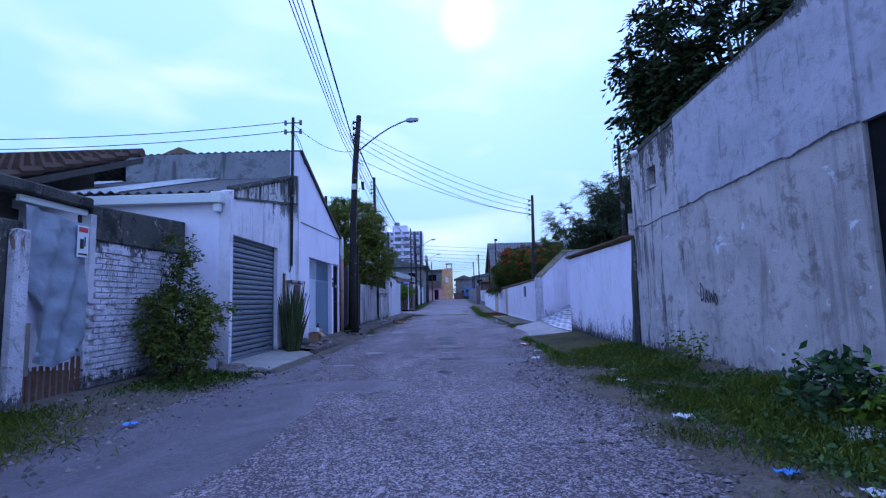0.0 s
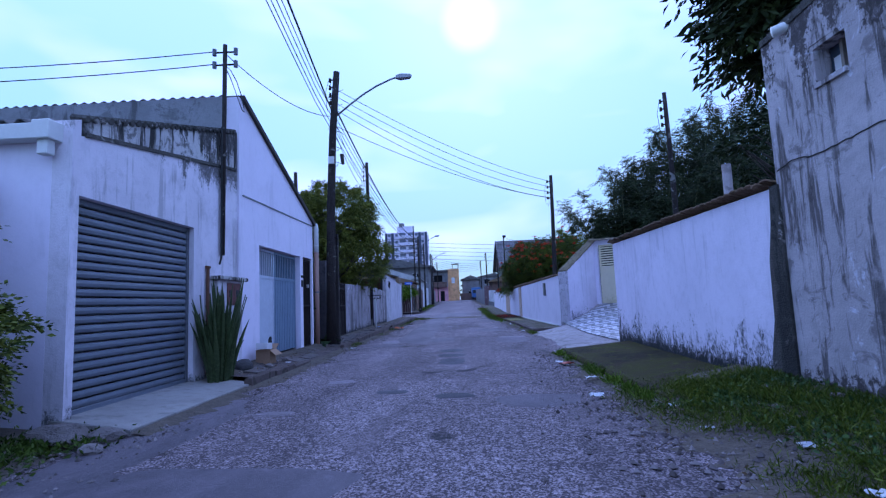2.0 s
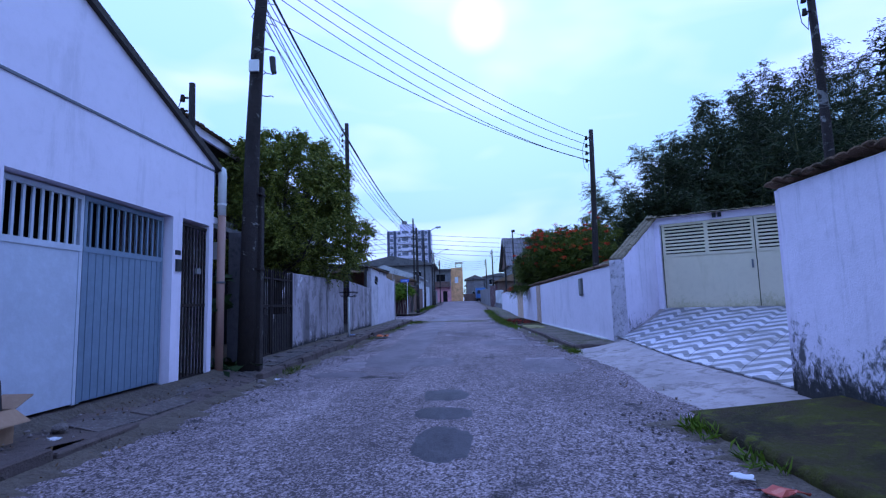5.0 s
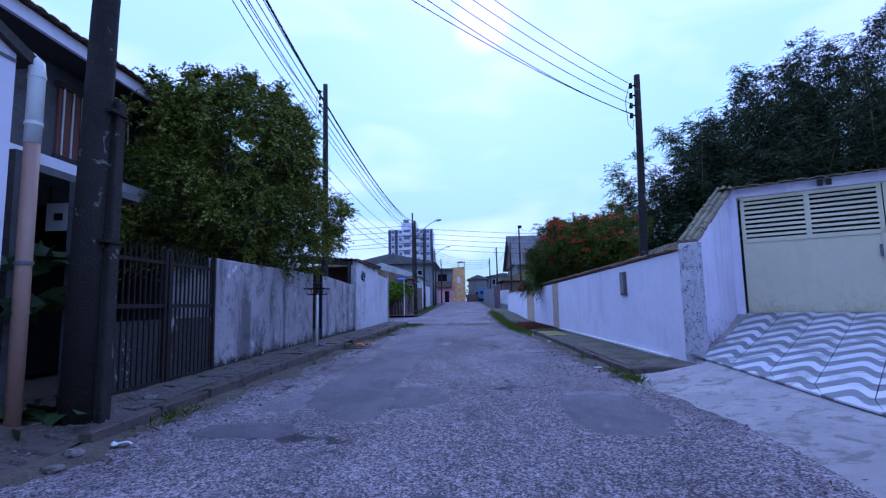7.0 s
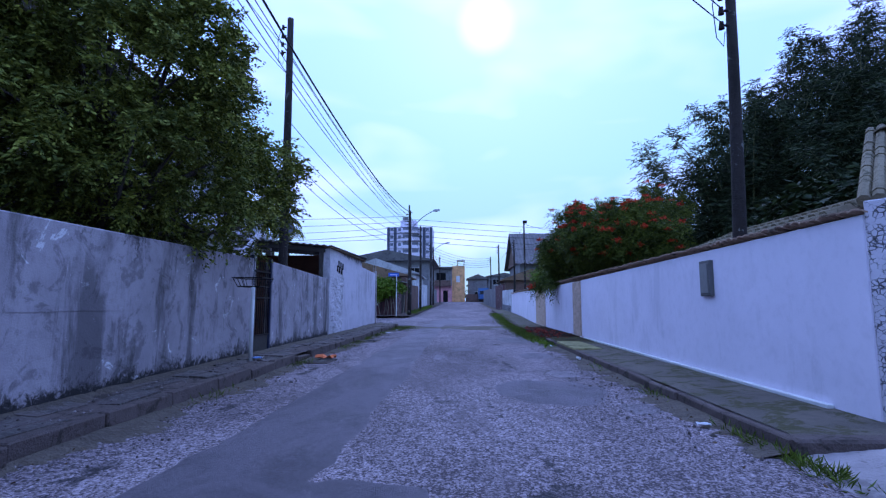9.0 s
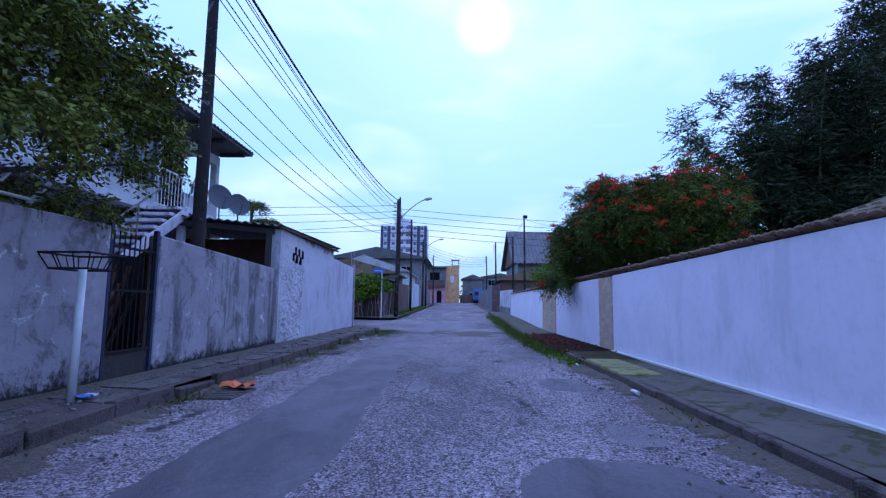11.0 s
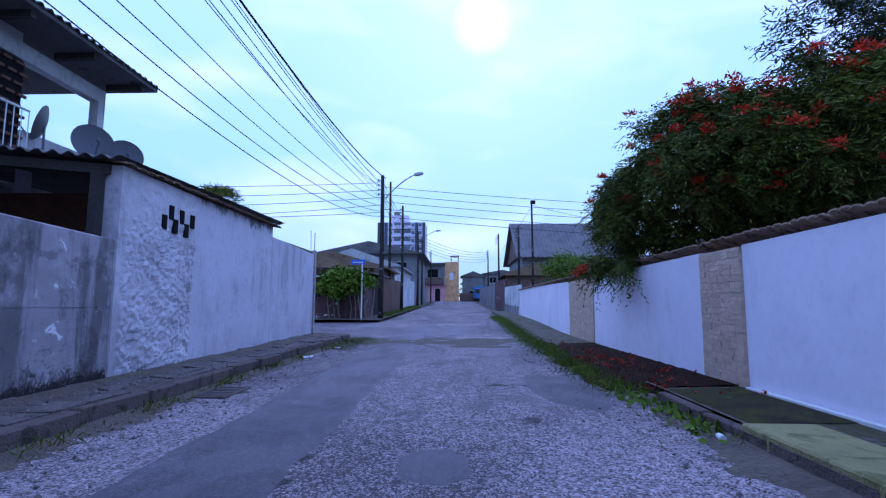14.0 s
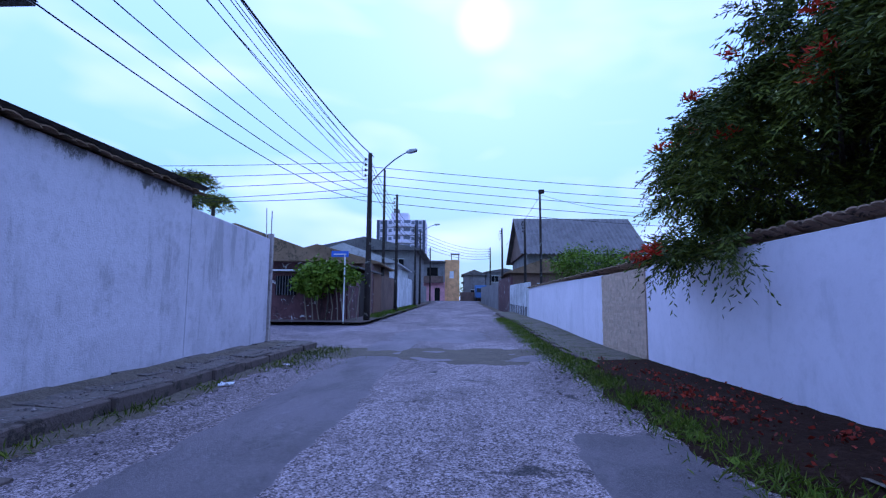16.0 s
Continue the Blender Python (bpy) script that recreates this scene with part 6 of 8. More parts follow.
for s0, s1 in ((0.0, 2.0), (2.02, 3.9)):
    lf = part("leaf", gate_box(Geo(), s0, s1, 0.8, 2.12, 0, 0.02), CREAM, cgt, "plain cream sheet, mouldy below", bevel=0.004)
    g = Geo()
    for a, b, c, d_ in ((s0, s1, 2.1, 2.17), (s0, s1, 2.88, 2.94), (s0, s0 + 0.06, 0.8, 2.9), (s1 - 0.06, s1, 0.8, 2.9), ((s0 + s1) / 2 - 0.04, (s0 + s1) / 2 + 0.04, 2.1, 2.9), (s0, s1, 0.8, 0.87)):
        gate_box(g, a, b, c, d_, 0, 0.04)
    part("frame", g, CREAM, lf)
    for c0, c1 in ((s0 + 0.06, (s0 + s1) / 2 - 0.04), ((s0 + s1) / 2 + 0.04, s1 - 0.06)):
        for k in range(8):
            z = 2.2 + k * 0.086
            part("louvre", Geo().hexa([on_gate(c0, z, 0.035), on_gate(c1, z, 0.035), on_gate(c1, z + 0.045, 0.0), on_gate(c0, z + 0.045, 0.0), on_gate(c0, z + 0.008, 0.035), on_gate(c1, z + 0.008, 0.035), on_gate(c1, z + 0.053, 0.0), on_gate(c0, z + 0.053, 0.0)]), CREAM, lf)
part("handle", gate_box(Geo(), 1.9, 1.94, 1.72, 1.92, 0.03, 0.07), IRON_GREY, cgt, "steel pull handle", bevel=0.004)
# Added near-black sheet behind the louvres paints the yard's shade.
part("dark_yard", gate_box(Geo(), 0, 3.9, 2.1, 2.95, -0.5, -0.45), DARK, cgt)
hn = thing("house_number", (6.6, 21.1, 3.0), "dark number bar on the gate beam", "sign")
for s in (1.35, 1.47):
    q0, q1 = Vector(GL) + gd * s, Vector(GL) + gd * (s + 0.08)
    o = -gn.normalized() * 0.03 - gn.normalized() * 0.05
    part("number_bar", Geo().hexa([(q0.x + o.x, q0.y + o.y, 2.99), (q1.x + o.x, q1.y + o.y, 2.99), (q1.x, q1.y, 2.99), (q0.x, q0.y, 2.99), (q0.x + o.x, q0.y + o.y, 3.09), (q1.x + o.x, q1.y + o.y, 3.09), (q1.x, q1.y, 3.09), (q0.x, q0.y, 3.09)]), BLACK, hn)
# sloping tiled coping on the side wall: overlapping courses
jit = random.Random(6)
g = Geo()
a0, a1 = Vector((3.6, 20.42)), Vector((5.08, 22.1))
dd = (a1 - a0).normalized()
nn = Vector((-dd.y, dd.x))
for i in range(22):
    for row in range(-1, 2):
        c = a0.lerp(a1, i / 21) + nn * (row * 0.1) + dd * jit.uniform(-0.01, 0.01)
        z = 2.0 + i / 21 * 1.15 - abs(row) * 0.012 + jit.uniform(-0.012, 0.012)
        lo, hi = c - dd * 0.06, c + dd * 0.06
        g.tube([(lo.x, lo.y, z - 0.025), (hi.x, hi.y, z + 0.05)], 0.054, 7, 0.044)
part("slope_tiles", g, TILE_PALE, rec, "lichened roof tiles on the slope")

# wave-pattern tiles of the driveway, one by one
WAVE = Nodes("wave_pattern_tiles")
sx = WAVE.t.nodes.new("ShaderNodeVectorMath")
sx.operation = "DOT_PRODUCT"
WAVE.put(sx.inputs[0], WAVE.pos)
sx.inputs[1].default_value = (0.738, -0.675, 0)
sy = WAVE.t.nodes.new("ShaderNodeVectorMath")
sy.operation = "DOT_PRODUCT"
WAVE.put(sy.inputs[0], WAVE.pos)
sy.inputs[1].default_value = (0.675, 0.738, 0)
wave_x = WAVE.math("MULTIPLY", sx.outputs["Value"], 2 * math.pi / 0.5)
wave_x = WAVE.math("ADD", wave_x, WAVE.math("MULTIPLY", WAVE.math("SINE", wave_x), 0.45))
ph = WAVE.math("ADD", WAVE.math("MULTIPLY", sy.outputs["Value"], 2 * math.pi / 0.48), WAVE.math("MULTIPLY", WAVE.math("SINE", wave_x), 1.9))
band = WAVE.ramp(WAVE.math("SINE", ph), -0.12, 0.12)
wcol = WAVE.mix(band, (0.19, 0.185, 0.2), (0.66, 0.63, 0.66))
wcol = WAVE.mix(WAVE.ramp(WAVE.noise(1.6, 7, distort=0.8), 0.5, 0.66, 0, 0.7), wcol, (0.16, 0.14, 0.11))
wcol = WAVE.mix(WAVE.ramp(WAVE.random(), 0, 1, 0, 0.18), wcol, (0.2, 0.2, 0.2))
WAVE_M = WAVE.done(wcol, 0.55, WAVE.noise(40, 3), 0.003)
tf = thing("tile_floor", (5.0, 19.0, 0.3), "black and white wave-pattern driveway tiles", "tiles", kind="structure")
def flat_drive(x, y):
    return drive(x, y) + 0.012


tile_side = 0.5
TU, TV = Vector((0.675, 0.738)), Vector((0.738, -0.675))
for i in range(-2, 13):
    for j in range(-12, 5):
        c = Vector((4.02, 20.6)) + TV * (i * tile_side + 0.28) + TU * (j * tile_side)
        e = tile_side / 2 - 0.005
        p4_ = [c - TV * e - TU * e, c + TV * e - TU * e, c + TV * e + TU * e, c - TV * e + TU * e]
        gate_d = [(5.1 - p.x) * 0.532 + (22.0 - p.y) * 0.847 for p in p4_]
        if max(p.x for p in p4_) < 3.52 or max(gate_d) < 0.12 or c.x > 8.5 or c.y - 14.4 < (c.x - 3.5) * 0.8 - 0.1 or c.y - 20.4 > (c.x - 3.75) * 0.95 + 0.15:
            continue
        p4_ = [Vector((max(3.45, p.x), p.y)) for p in p4_]
        p4_ = [p + Vector((0.532, 0.847)) * min(0.0, d_ - 0.02) for p, d_ in zip(p4_, gate_d)]
        part("tile", Geo().hexa([(p.x, p.y, flat_drive(p.x, p.y) - 0.02) for p in p4_] + [(p.x, p.y, flat_drive(p.x, p.y)) for p in p4_]), WAVE_M, tf)

# meter box on the low white wall, stone panels
mbx = thing("wall_meter_box", (3.4, 23.1, 1.15), "old grey meter box set in the white wall", "meter box")
part("case", Geo().box(3.37, 3.5, 22.93, 23.22, 1.2, 1.68), plain("old_grey_box", (0.12, 0.115, 0.11), 0.7, 20, 0.5), mbx, bevel=0.01)
part("lid", Geo().box(3.355, 3.372, 22.97, 23.18, 1.24, 1.64), plain("old_grey_lid", (0.2, 0.19, 0.18), 0.6, 20, 0.4), mbx, bevel=0.004)
STONE = Nodes("split_stone_cladding")
sc_ = STONE.mix(STONE.random(), (0.56, 0.385, 0.285), (0.68, 0.49, 0.37))
sc_ = STONE.mix(STONE.ramp(STONE.noise(9, 6), 0.42, 0.64, 0, 0.6), sc_, (0.42, 0.31, 0.23))
STONE_M = STONE.done(sc_, 0.9, STONE.noise(30, 6), 0.02)
r = random.Random(17)


def stone_panel(y0, y1, x, zt):
    st_ = thing("stone_panel", (x, (y0 + y1) / 2, 0.1), "split-stone clad wall panel", "wall", kind="structure")
    part("backing", Geo().box(x - 0.005, x + 0.16, y0, y1, 0.05, zt), STONE_M, st_)
    z = 0.14
    while z < zt - 0.05:
        h = r.uniform(0.045, 0.085)
        y_ = y0
        while y_ < y1 - 0.02:
            w_ = min(r.uniform(0.14, 0.34), y1 - y_)
            d_ = r.uniform(0.008, 0.018)
            part("stone", Geo().box(x - d_, x + 0.0, y_ + 0.003, y_ + w_ - 0.003, z + 0.003, min(zt, z + h) - 0.003), STONE_M, st_)
            y_ += w_
        z += h


stone_panel(30.56, 31.5, 3.42, 1.74)
stone_panel(36.8, 39.35, 3.44, 1.72)
sheet("algae_film", 2.56, 3.41, 28.95, 30.6, 8, 12, lambda x, y: right_pave(x, y) + 0.008, MOSSY, "dark green algae film on the pavement", "pavement")
solid("yellow_slab", Geo().box(2.42, 3.0, 26.9, 28.9, 0.02, 0.165), YELLOW_MOSS, "yellow-green mossy pavement slab", "slab", kind="structure", bevel=0.015)
solid("plinth_strip", Geo().box(3.36, 3.425, 20.9, 30.5, 0.1, 0.19), PVC_WHITE, "white painted plinth strip at the wall foot", "trim", kind="structure", bevel=0.006)

# ---- verges: grass, weeds, litter ----
def vz(x, y):
    return right_verge(x, y)


spots = []
r2 = np.random.default_rng(5)
for i in range(150):
    x, y_ = r2.uniform(1.85, 3.15) if i < 75 else r2.uniform(2.3, 3.15), r2.uniform(0.5, 9.0)
    spots.append((x, y_, vz(x, y_), 0.16, 0.2, 1))
grass("verge_grass", spots, 560, 0.062, 51, "low weedy grass on the verge below the tall wall")
spots = [(x, y_, vz(x, y_), 0.14, 0.16, 1) for x, y_ in zip(r2.uniform(2.2, 3.1, 60), r2.uniform(1.5, 8.8, 60))]
grass("verge_weeds", spots, 330, 0.042, 52, "broad-leaved weeds on the verge", leafy("weed_leaves", (0.045, 0.09, 0.03), (0.09, 0.15, 0.04)), 0.6, "weeds", droop=-0.3)
tree("tall_weed", (2.75, 3.75, 0.2), [((2.75, 3.75, 0.42), (0.28, 0.35, 0.2), 1)], 34, 16, 0.08, 0.085, leafy("dark_weed_leaves", (0.03, 0.065, 0.025), (0.06, 0.12, 0.04)), "dark-leaved weed against the wall", 53, slim=0.5, trunk=0.012, limbs=20, category="weed")
tree("tall_weed", (3.0, 3.1, 0.22), [((2.95, 3.1, 0.36), (0.25, 0.5, 0.2), 1)], 30, 18, 0.09, 0.08, LEAF_BRIGHT, "leafy green weed against the wall", 54, slim=0.5, trunk=0.012, limbs=20, category="weed")
tree("thin_weed", (2.75, 6.0, 0.2), [((2.75, 6.0, 0.5), (0.2, 0.3, 0.22), 1)], 22, 10, 0.06, 0.06, GRASS, "thin straggling weed at the wall foot", 58, slim=0.4, trunk=0.008, limbs=18, category="weed")
grass("kerb_grass_mossy", [(1.93, y_, 0.02, 0.05, 0.14, w) for y_, w in ((8.9, 1), (9.4, 1.3), (10.0, 1), (10.8, 1.5), (11.2, 0.6), (12.4, 0.5), (13.2, 1))], 120, 0.12, 55, "grass tufts along the mossy kerb", LEAF_BRIGHT, 0.1)
grass("kerb_grass_right", [(2.36, y_, height(y_) + 0.01, 0.05, 0.2, w) for y_, w in ((19.6, 1.2), (20.3, 0.8), (22.3, 0.4), (24.8, 0.3), (29.2, 0.8))] + [(2.4 + 0.28 * (k % 3 - 1), 31.2 + k * 0.4, height(31.2 + k * 0.4) + 0.06, 0.16, 0.3, 2.0) for k in range(50)], 190, 0.09, 56, "grass strip along the kerb", leafy("kerb_grass_blades", (0.075, 0.13, 0.012), (0.2, 0.25, 0.03)))
grass("kerb_grass_left", [(-2.85, y_, 0.02, 0.08, 0.3, w) for y_, w in ((17.6, 1), (22, 0.3), (25.2, 0.7), (28.5, 0.5), (30, 0.7), (31.5, 0.8), (33, 0.9), (34.5, 0.7))] + [(-2.75, y_, 0.03, 0.35, 0.5, 2.5) for y_ in (36.6, 37.6, 38.4, 39.2)], 170, 0.09, 57, "grass growing from the gutter")
grass("kerb_weeds_right", [(2.3, y_, 0.03, 0.14, 0.2, 1) for y_ in (29.4, 29.9, 30.4, 31.0, 31.6, 32.4, 33.1, 34.0)], 60, 0.1, 59, "broad-leaved weeds along the kerb", LEAF_BRIGHT, 0.5, "weeds", droop=-0.3)
DRY = leafy("dry_leaves", (0.12, 0.07, 0.04), (0.22, 0.14, 0.07), 0.9)
r3 = np.random.default_rng(9)
lit = thing("fallen_leaves", (-2.9, 20, 0.02), "dry leaves and grit in the gutters", "leaves", kind="stuff")
p = np.concatenate([np.stack([r3.normal(-2.85, 0.12, 900), r3.uniform(10, 40, 900), np.full(900, 0.02)], 1), np.stack([r3.normal(2.2, 0.16, 500), r3.uniform(8, 40, 500), np.full(500, 0.025)], 1), np.stack([r3.normal(1.75, 0.2, 260), r3.uniform(1, 9, 260), np.full(260, 0.03)], 1), np.stack([r3.normal(-3.35, 0.2, 160), r3.uniform(11, 16, 160), np.full(160, 0.155)], 1)])
tagged(leaves("leaf_litter", p, 0.032, DRY, lit, r3, 0.5, 0.0), kind="stuff")
ptl = thing("fallen_petals", (2.9, 33.5, 0.15), "red fallen blossoms on the pavement", "petals", kind="stuff")
p = np.stack([np.clip(r3.normal(2.8, 0.32, 330), 2.3, 3.38), np.clip(r3.normal(33.2, 1.5, 330), 30.2, 37), np.full(330, 0.176)], 1)
p = np.concatenate([p] + [c + r3.normal(size=(14, 3)) * [0.04, 0.05, 0.003] for c in p[:32]])
tagged(leaves("petals", p, 0.045, PETAL, ptl, r3, 0.6, 0.0), kind="stuff")
def litter_bank(x, y):
    f = 0.05 * noise.noise(Vector((y * 1.3, 2, 0)))
    if x < 2.56:
        f += 0.2 * max(0, 31.3 - y, y - 36.2)
    return min(right_pave(x, y) + 0.016, max(-0.03, 0.0 + (x - 2.05 - f * 3) * 0.4)) + 0.014 * noise.noise(Vector((x * 5, y * 5, 0)))


sheet("leaf_mould", 1.9, 3.41, 30.7, 36.8, 22, 60, litter_bank, plain("rotting_litter", (0.03, 0.014, 0.009), 0.95, 22, 0.8, depth=0.02, spec=0.05), "dark rotting blossom litter on the pavement", "litter")


def scrap(x, y, z, s, material, label, seed, category="litter"):
    q = random.Random(seed)
    g = Geo()
    n = 5
    vs = [(x + s * (i / (n - 1) - 0.5) * q.uniform(0.8, 1.2), y + s * 0.7 * (j / (n - 1) - 0.5) * q.uniform(0.8, 1.2), z + 0.006 + q.uniform(0, s * 0.22)) for j in range(n) for i in range(n)]
    vs += [(a, b, c - 0.004) for a, b, c in vs]
    m = n * n
    fs = [(j * n + i, j * n + i + 1, (j + 1) * n + i + 1, (j + 1) * n + i) for j in range(n - 1) for i in range(n - 1)]
    g.add(vs, fs + [tuple(k + m for k in f[::-1]) for f in fs])
    return solid("litter_scrap", g, material, label, category, "street litter")


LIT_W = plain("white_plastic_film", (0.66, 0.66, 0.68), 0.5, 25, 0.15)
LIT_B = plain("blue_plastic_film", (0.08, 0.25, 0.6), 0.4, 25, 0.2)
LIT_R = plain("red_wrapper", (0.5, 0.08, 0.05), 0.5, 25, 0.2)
ORANGE = plain("orange_cloth", (0.75, 0.17, 0.05), 0.8, 20, 0.25)
for k, (x, y, z, s, m, w) in enumerate(((-3.0, 4.7, 0.03, 0.13, LIT_B, "crumpled blue plastic scrap on the road edge"), (1.95, 4.4, 0.05, 0.18, LIT_W, "crumpled white plastic on the verge"), (2.15, 5.3, 0.1, 0.1, LIT_W, "white paper scrap in the grass"), (2.05, 6.2, 0.08, 0.12, LIT_W, "white cup lying in the grass"), (2.2, 6.9, 0.1, 0.13, LIT_W, "white plastic bag scrap in weeds"), (1.9, 7.6, 0.05, 0.1, LIT_W, "small white paper scrap in weeds"), (2.0, 8.4, 0.06, 0.12, LIT_W, "crumpled paper on the verge"), (1.9, 3.0, 0.06, 0.12, LIT_B, "small blue plastic piece"), (2.1, 2.6, 0.08, 0.16, LIT_W, "white plastic bag scrap"), (1.75, 10.35, 0.02, 0.17, LIT_W, "white paper scrap by the kerb"), (1.75, 11.9, 0.02, 0.2, LIT_R, "red and white wrapper by the kerb"), (1.68, 12.15, 0.02, 0.12, LIT_W, "white wrapper by the kerb"), (2.2, 20.8, 0.02, 0.12, LIT_W, "pale leaf scrap by the kerb"), (1.5, 9.2, 0.02, 0.15, LIT_W, "flattened white wrapper on the asphalt"), (-2.7, 16.6, 0.02, 0.14, LIT_W, "pale scrap in the gutter"), (-3.3, 24.3, 0.2, 0.16, LIT_B, "blue and white bag below the basket"), (-3.28, 24.38, 0.21, 0.12, LIT_W, "white bag below the basket"), (-2.7, 34.6, 0.02, 0.18, LIT_W, "white paper in the gutter"), (-2.6, 36.6, 0.03, 0.14, LIT_W, "white paper in the gutter grass"), (2.35, 26.2, 0.02, 0.12, LIT_W, "white scrap at the kerb"), (2.3, 34.6, 0.03, 0.12, LIT_W, "white scrap in the grass"), (-3.3, 12.3, 0.1, 0.1, LIT_W, "paper scrap near the carton"), (-3.2, 13.0, 0.1, 0.12, LIT_W, "paper scrap near the carton"))):
    scrap(x, y, z, s, m, w, 100 + k)
scrap(-2.62, 26.05, 0.03, 0.36, ORANGE, "crumpled bright orange cloth at the drain", 77, "cloth")
board = Geo().hexa([(2.45, 3.2, 0.17), (2.85, 3.1, 0.23), (2.9, 3.35, 0.24), (2.5, 3.42, 0.18), (2.45, 3.2, 0.19), (2.85, 3.1, 0.25), (2.9, 3.35, 0.26), (2.5, 3.42, 0.2)])
solid("discarded_board", board, stucco("dirty_white_board", (0.5, 0.49, 0.46), (0.15, 0.13, 0.1), 0, 0.5), "dirty white board dumped in the weeds", "board", bevel=0.004)
solid("plastic_bottle", Geo().tube([(2.32, 26.0, 0.05), (2.32, 26.16, 0.05), (2.32, 26.2, 0.05), (2.32, 26.24, 0.05)], 0.026, 10, 0.012), LIT_W, "clear crushed plastic bottle at the kerb", "bottle")
solid("crushed_cup", Geo().tube([(2.28, 28.9, 0.04), (2.28, 28.97, 0.05)], 0.03, 10, 0.024), LIT_W, "white crushed cup in the weeds", "cup")

def dirt(name, y0, y1, xin, xout, seed, label, base=None):
    """A ragged ribbon of earth washed against the kerb."""
    g = Geo()
    n = int((y1 - y0) / 0.05)
    vs = []
    for j in range(n + 1):
        yy = y0 + (y1 - y0) * j / n
        w_ = 0.5 + 0.7 * noise.noise(Vector((yy * 0.9, seed, 0))) + 0.4 * noise.noise(Vector((yy * 3.1, seed, 4))) + 0.3 * noise.noise(Vector((yy * 9.0, seed, 2))) + 0.2 * noise.noise(Vector((yy * 23.0, seed, 6)))
        for k in range(4):
            x = xin + (xout - xin) * max(0.1, w_) * k / 3
            vs.append((x, yy, (base(x, yy) if base else height(yy) + rough_z(x, yy)) + (0.045, 0.03, 0.014, -0.006)[k]))
    g.add(vs, [(j * 4 + k, j * 4 + k + 1, j * 4 + k + 5, j * 4 + k + 4) for j in range(n) for k in range(3)])
    solid(name, g, EARTH, label, "dirt", kind="structure", smooth=True)


dirt("gutter_dirt_left", 8.2, 39.6, -2.98, -2.45, 1, "earth and grit washed into the gutter")
dirt("wall_foot_dirt", 16.9, 39.2, -3.72, -3.3, 6, "earth and leaf litter along the wall foot", left_pave)
dirt("wall_foot_dirt", 11.2, 16.7, -3.68, -3.15, 7, "earth and rubble along the wall foot", left_pave)
dirt("gutter_dirt_right", 19.9, 57, 2.42, 1.9, 2, "earth and grit washed against the kerb")
dirt("gutter_dirt_mossy", 8.6, 13.6, 2.02, 1.4, 3, "brown earth below the mossy kerb")
dirt("verge_dirt", -2, 9.0, 1.95, 1.15, 4, "brown earth spilling from the verge on to the road")

def gravel(name, boxes, n, seed, label, size=(0.006, 0.022)):
    """Loose grit and crumbs: small uneven stones, one joined mesh."""
    q = np.random.default_rng(seed)
    t = thing(name, (boxes[0][0], boxes[0][2], 0.02), label, "gravel", kind="stuff")
    g = Geo()
    for x0, x1, y0, y1, zf, w in boxes:
        for _ in range(int(n * w)):
            x, y_ = q.normal((x0 + x1) / 2, (x1 - x0) / 3.2), q.uniform(y0, y1)
            z, r_ = zf(x, y_), q.uniform(*size) * q.uniform(0.6, 1.3)
            a = q.uniform(0, 6.28)
            c_, s_ = math.cos(a), math.sin(a)
            vs = [(r_ * q.uniform(0.7, 1.4), 0, 0), (0, r_ * q.uniform(0.6, 1), 0), (-r_ * q.uniform(0.7, 1.4), 0, 0), (0, -r_ * q.uniform(0.6, 1), 0), (0, 0, r_ * q.uniform(0.5, 1)), (0, 0, -r_ * 0.4)]
            g.add([(x + u * c_ - v * s_, y_ + u * s_ + v * c_, z + w_) for u, v, w_ in vs], ((0, 1, 4), (1, 2, 4), (2, 3, 4), (3, 0, 4), (1, 0, 5), (2, 1, 5), (3, 2, 5), (0, 3, 5)))
    tagged(part("grit", g, GRIT, t), kind="stuff")


gk = Nodes("loose_grit")
GRIT = gk.done(gk.mix(gk.island(), (0.07, 0.055, 0.05), (0.3, 0.25, 0.24)), 0.92, spec=0.2)


def road_z(x, y):
    return height(y) + rough_z(x, y) + 0.006


gravel("gutter_grit", [(-3.0, -2.2, 8, 40, road_z, 1.2), (1.3, 2.2, 9, 14, road_z, 0.5), (1.6, 2.4, 19.8, 40, road_z, 0.8), (-3.6, -3.1, 11, 39, lambda x, y: left_pave(x, y) + 0.012, 0.8)], 1500, 91, "loose grit in the gutters and on the pavement")
gravel("verge_grit", [(1.1, 2.1, 0.8, 9, lambda x, y: max(road_z(x, y), right_verge(x, y)) + 0.004, 1.2), (-3.9, -2.6, 2.5, 8.6, lambda x, y: max(road_z(x, y), max(0.0, min(0.14, (-3.1 - x) * 0.1)) - 0.012 + 2.2 * rough_z(x, y, 0.018)) + 0.004, 0.7)], 1500, 92, "loose grit and crumbs along the verges", (0.008, 0.028))


def rubble(x, y, z, sx, sy, sz, seed, label):
    bm = bmesh.new()
    bmesh.ops.create_icosphere(bm, subdivisions=2, radius=1)
    g = Geo()
    g.add([(x + v.co.x * sx * (1 + 0.5 * noise.noise(v.co * 1.3 + Vector((seed, 0, 0)))), y + v.co.y * sy * (1 + 0.5 * noise.noise(v.co * 1.6 + Vector((0, seed, 0)))), z + v.co.z * sz * (1 + 0.4 * noise.noise(v.co * 1.4 + Vector((0, 0, seed))))) for v in bm.verts], [tuple(v.index for v in f.verts) for f in bm.faces])
    bm.free()
    solid("rubble_stone", g, RUBBLE, label, "stone", "loose rubble")


RUBBLE = stucco("broken_concrete", (0.24, 0.2, 0.185), (0.05, 0.042, 0.035), 0.0, 0.8, depth=0.02, spot=6)
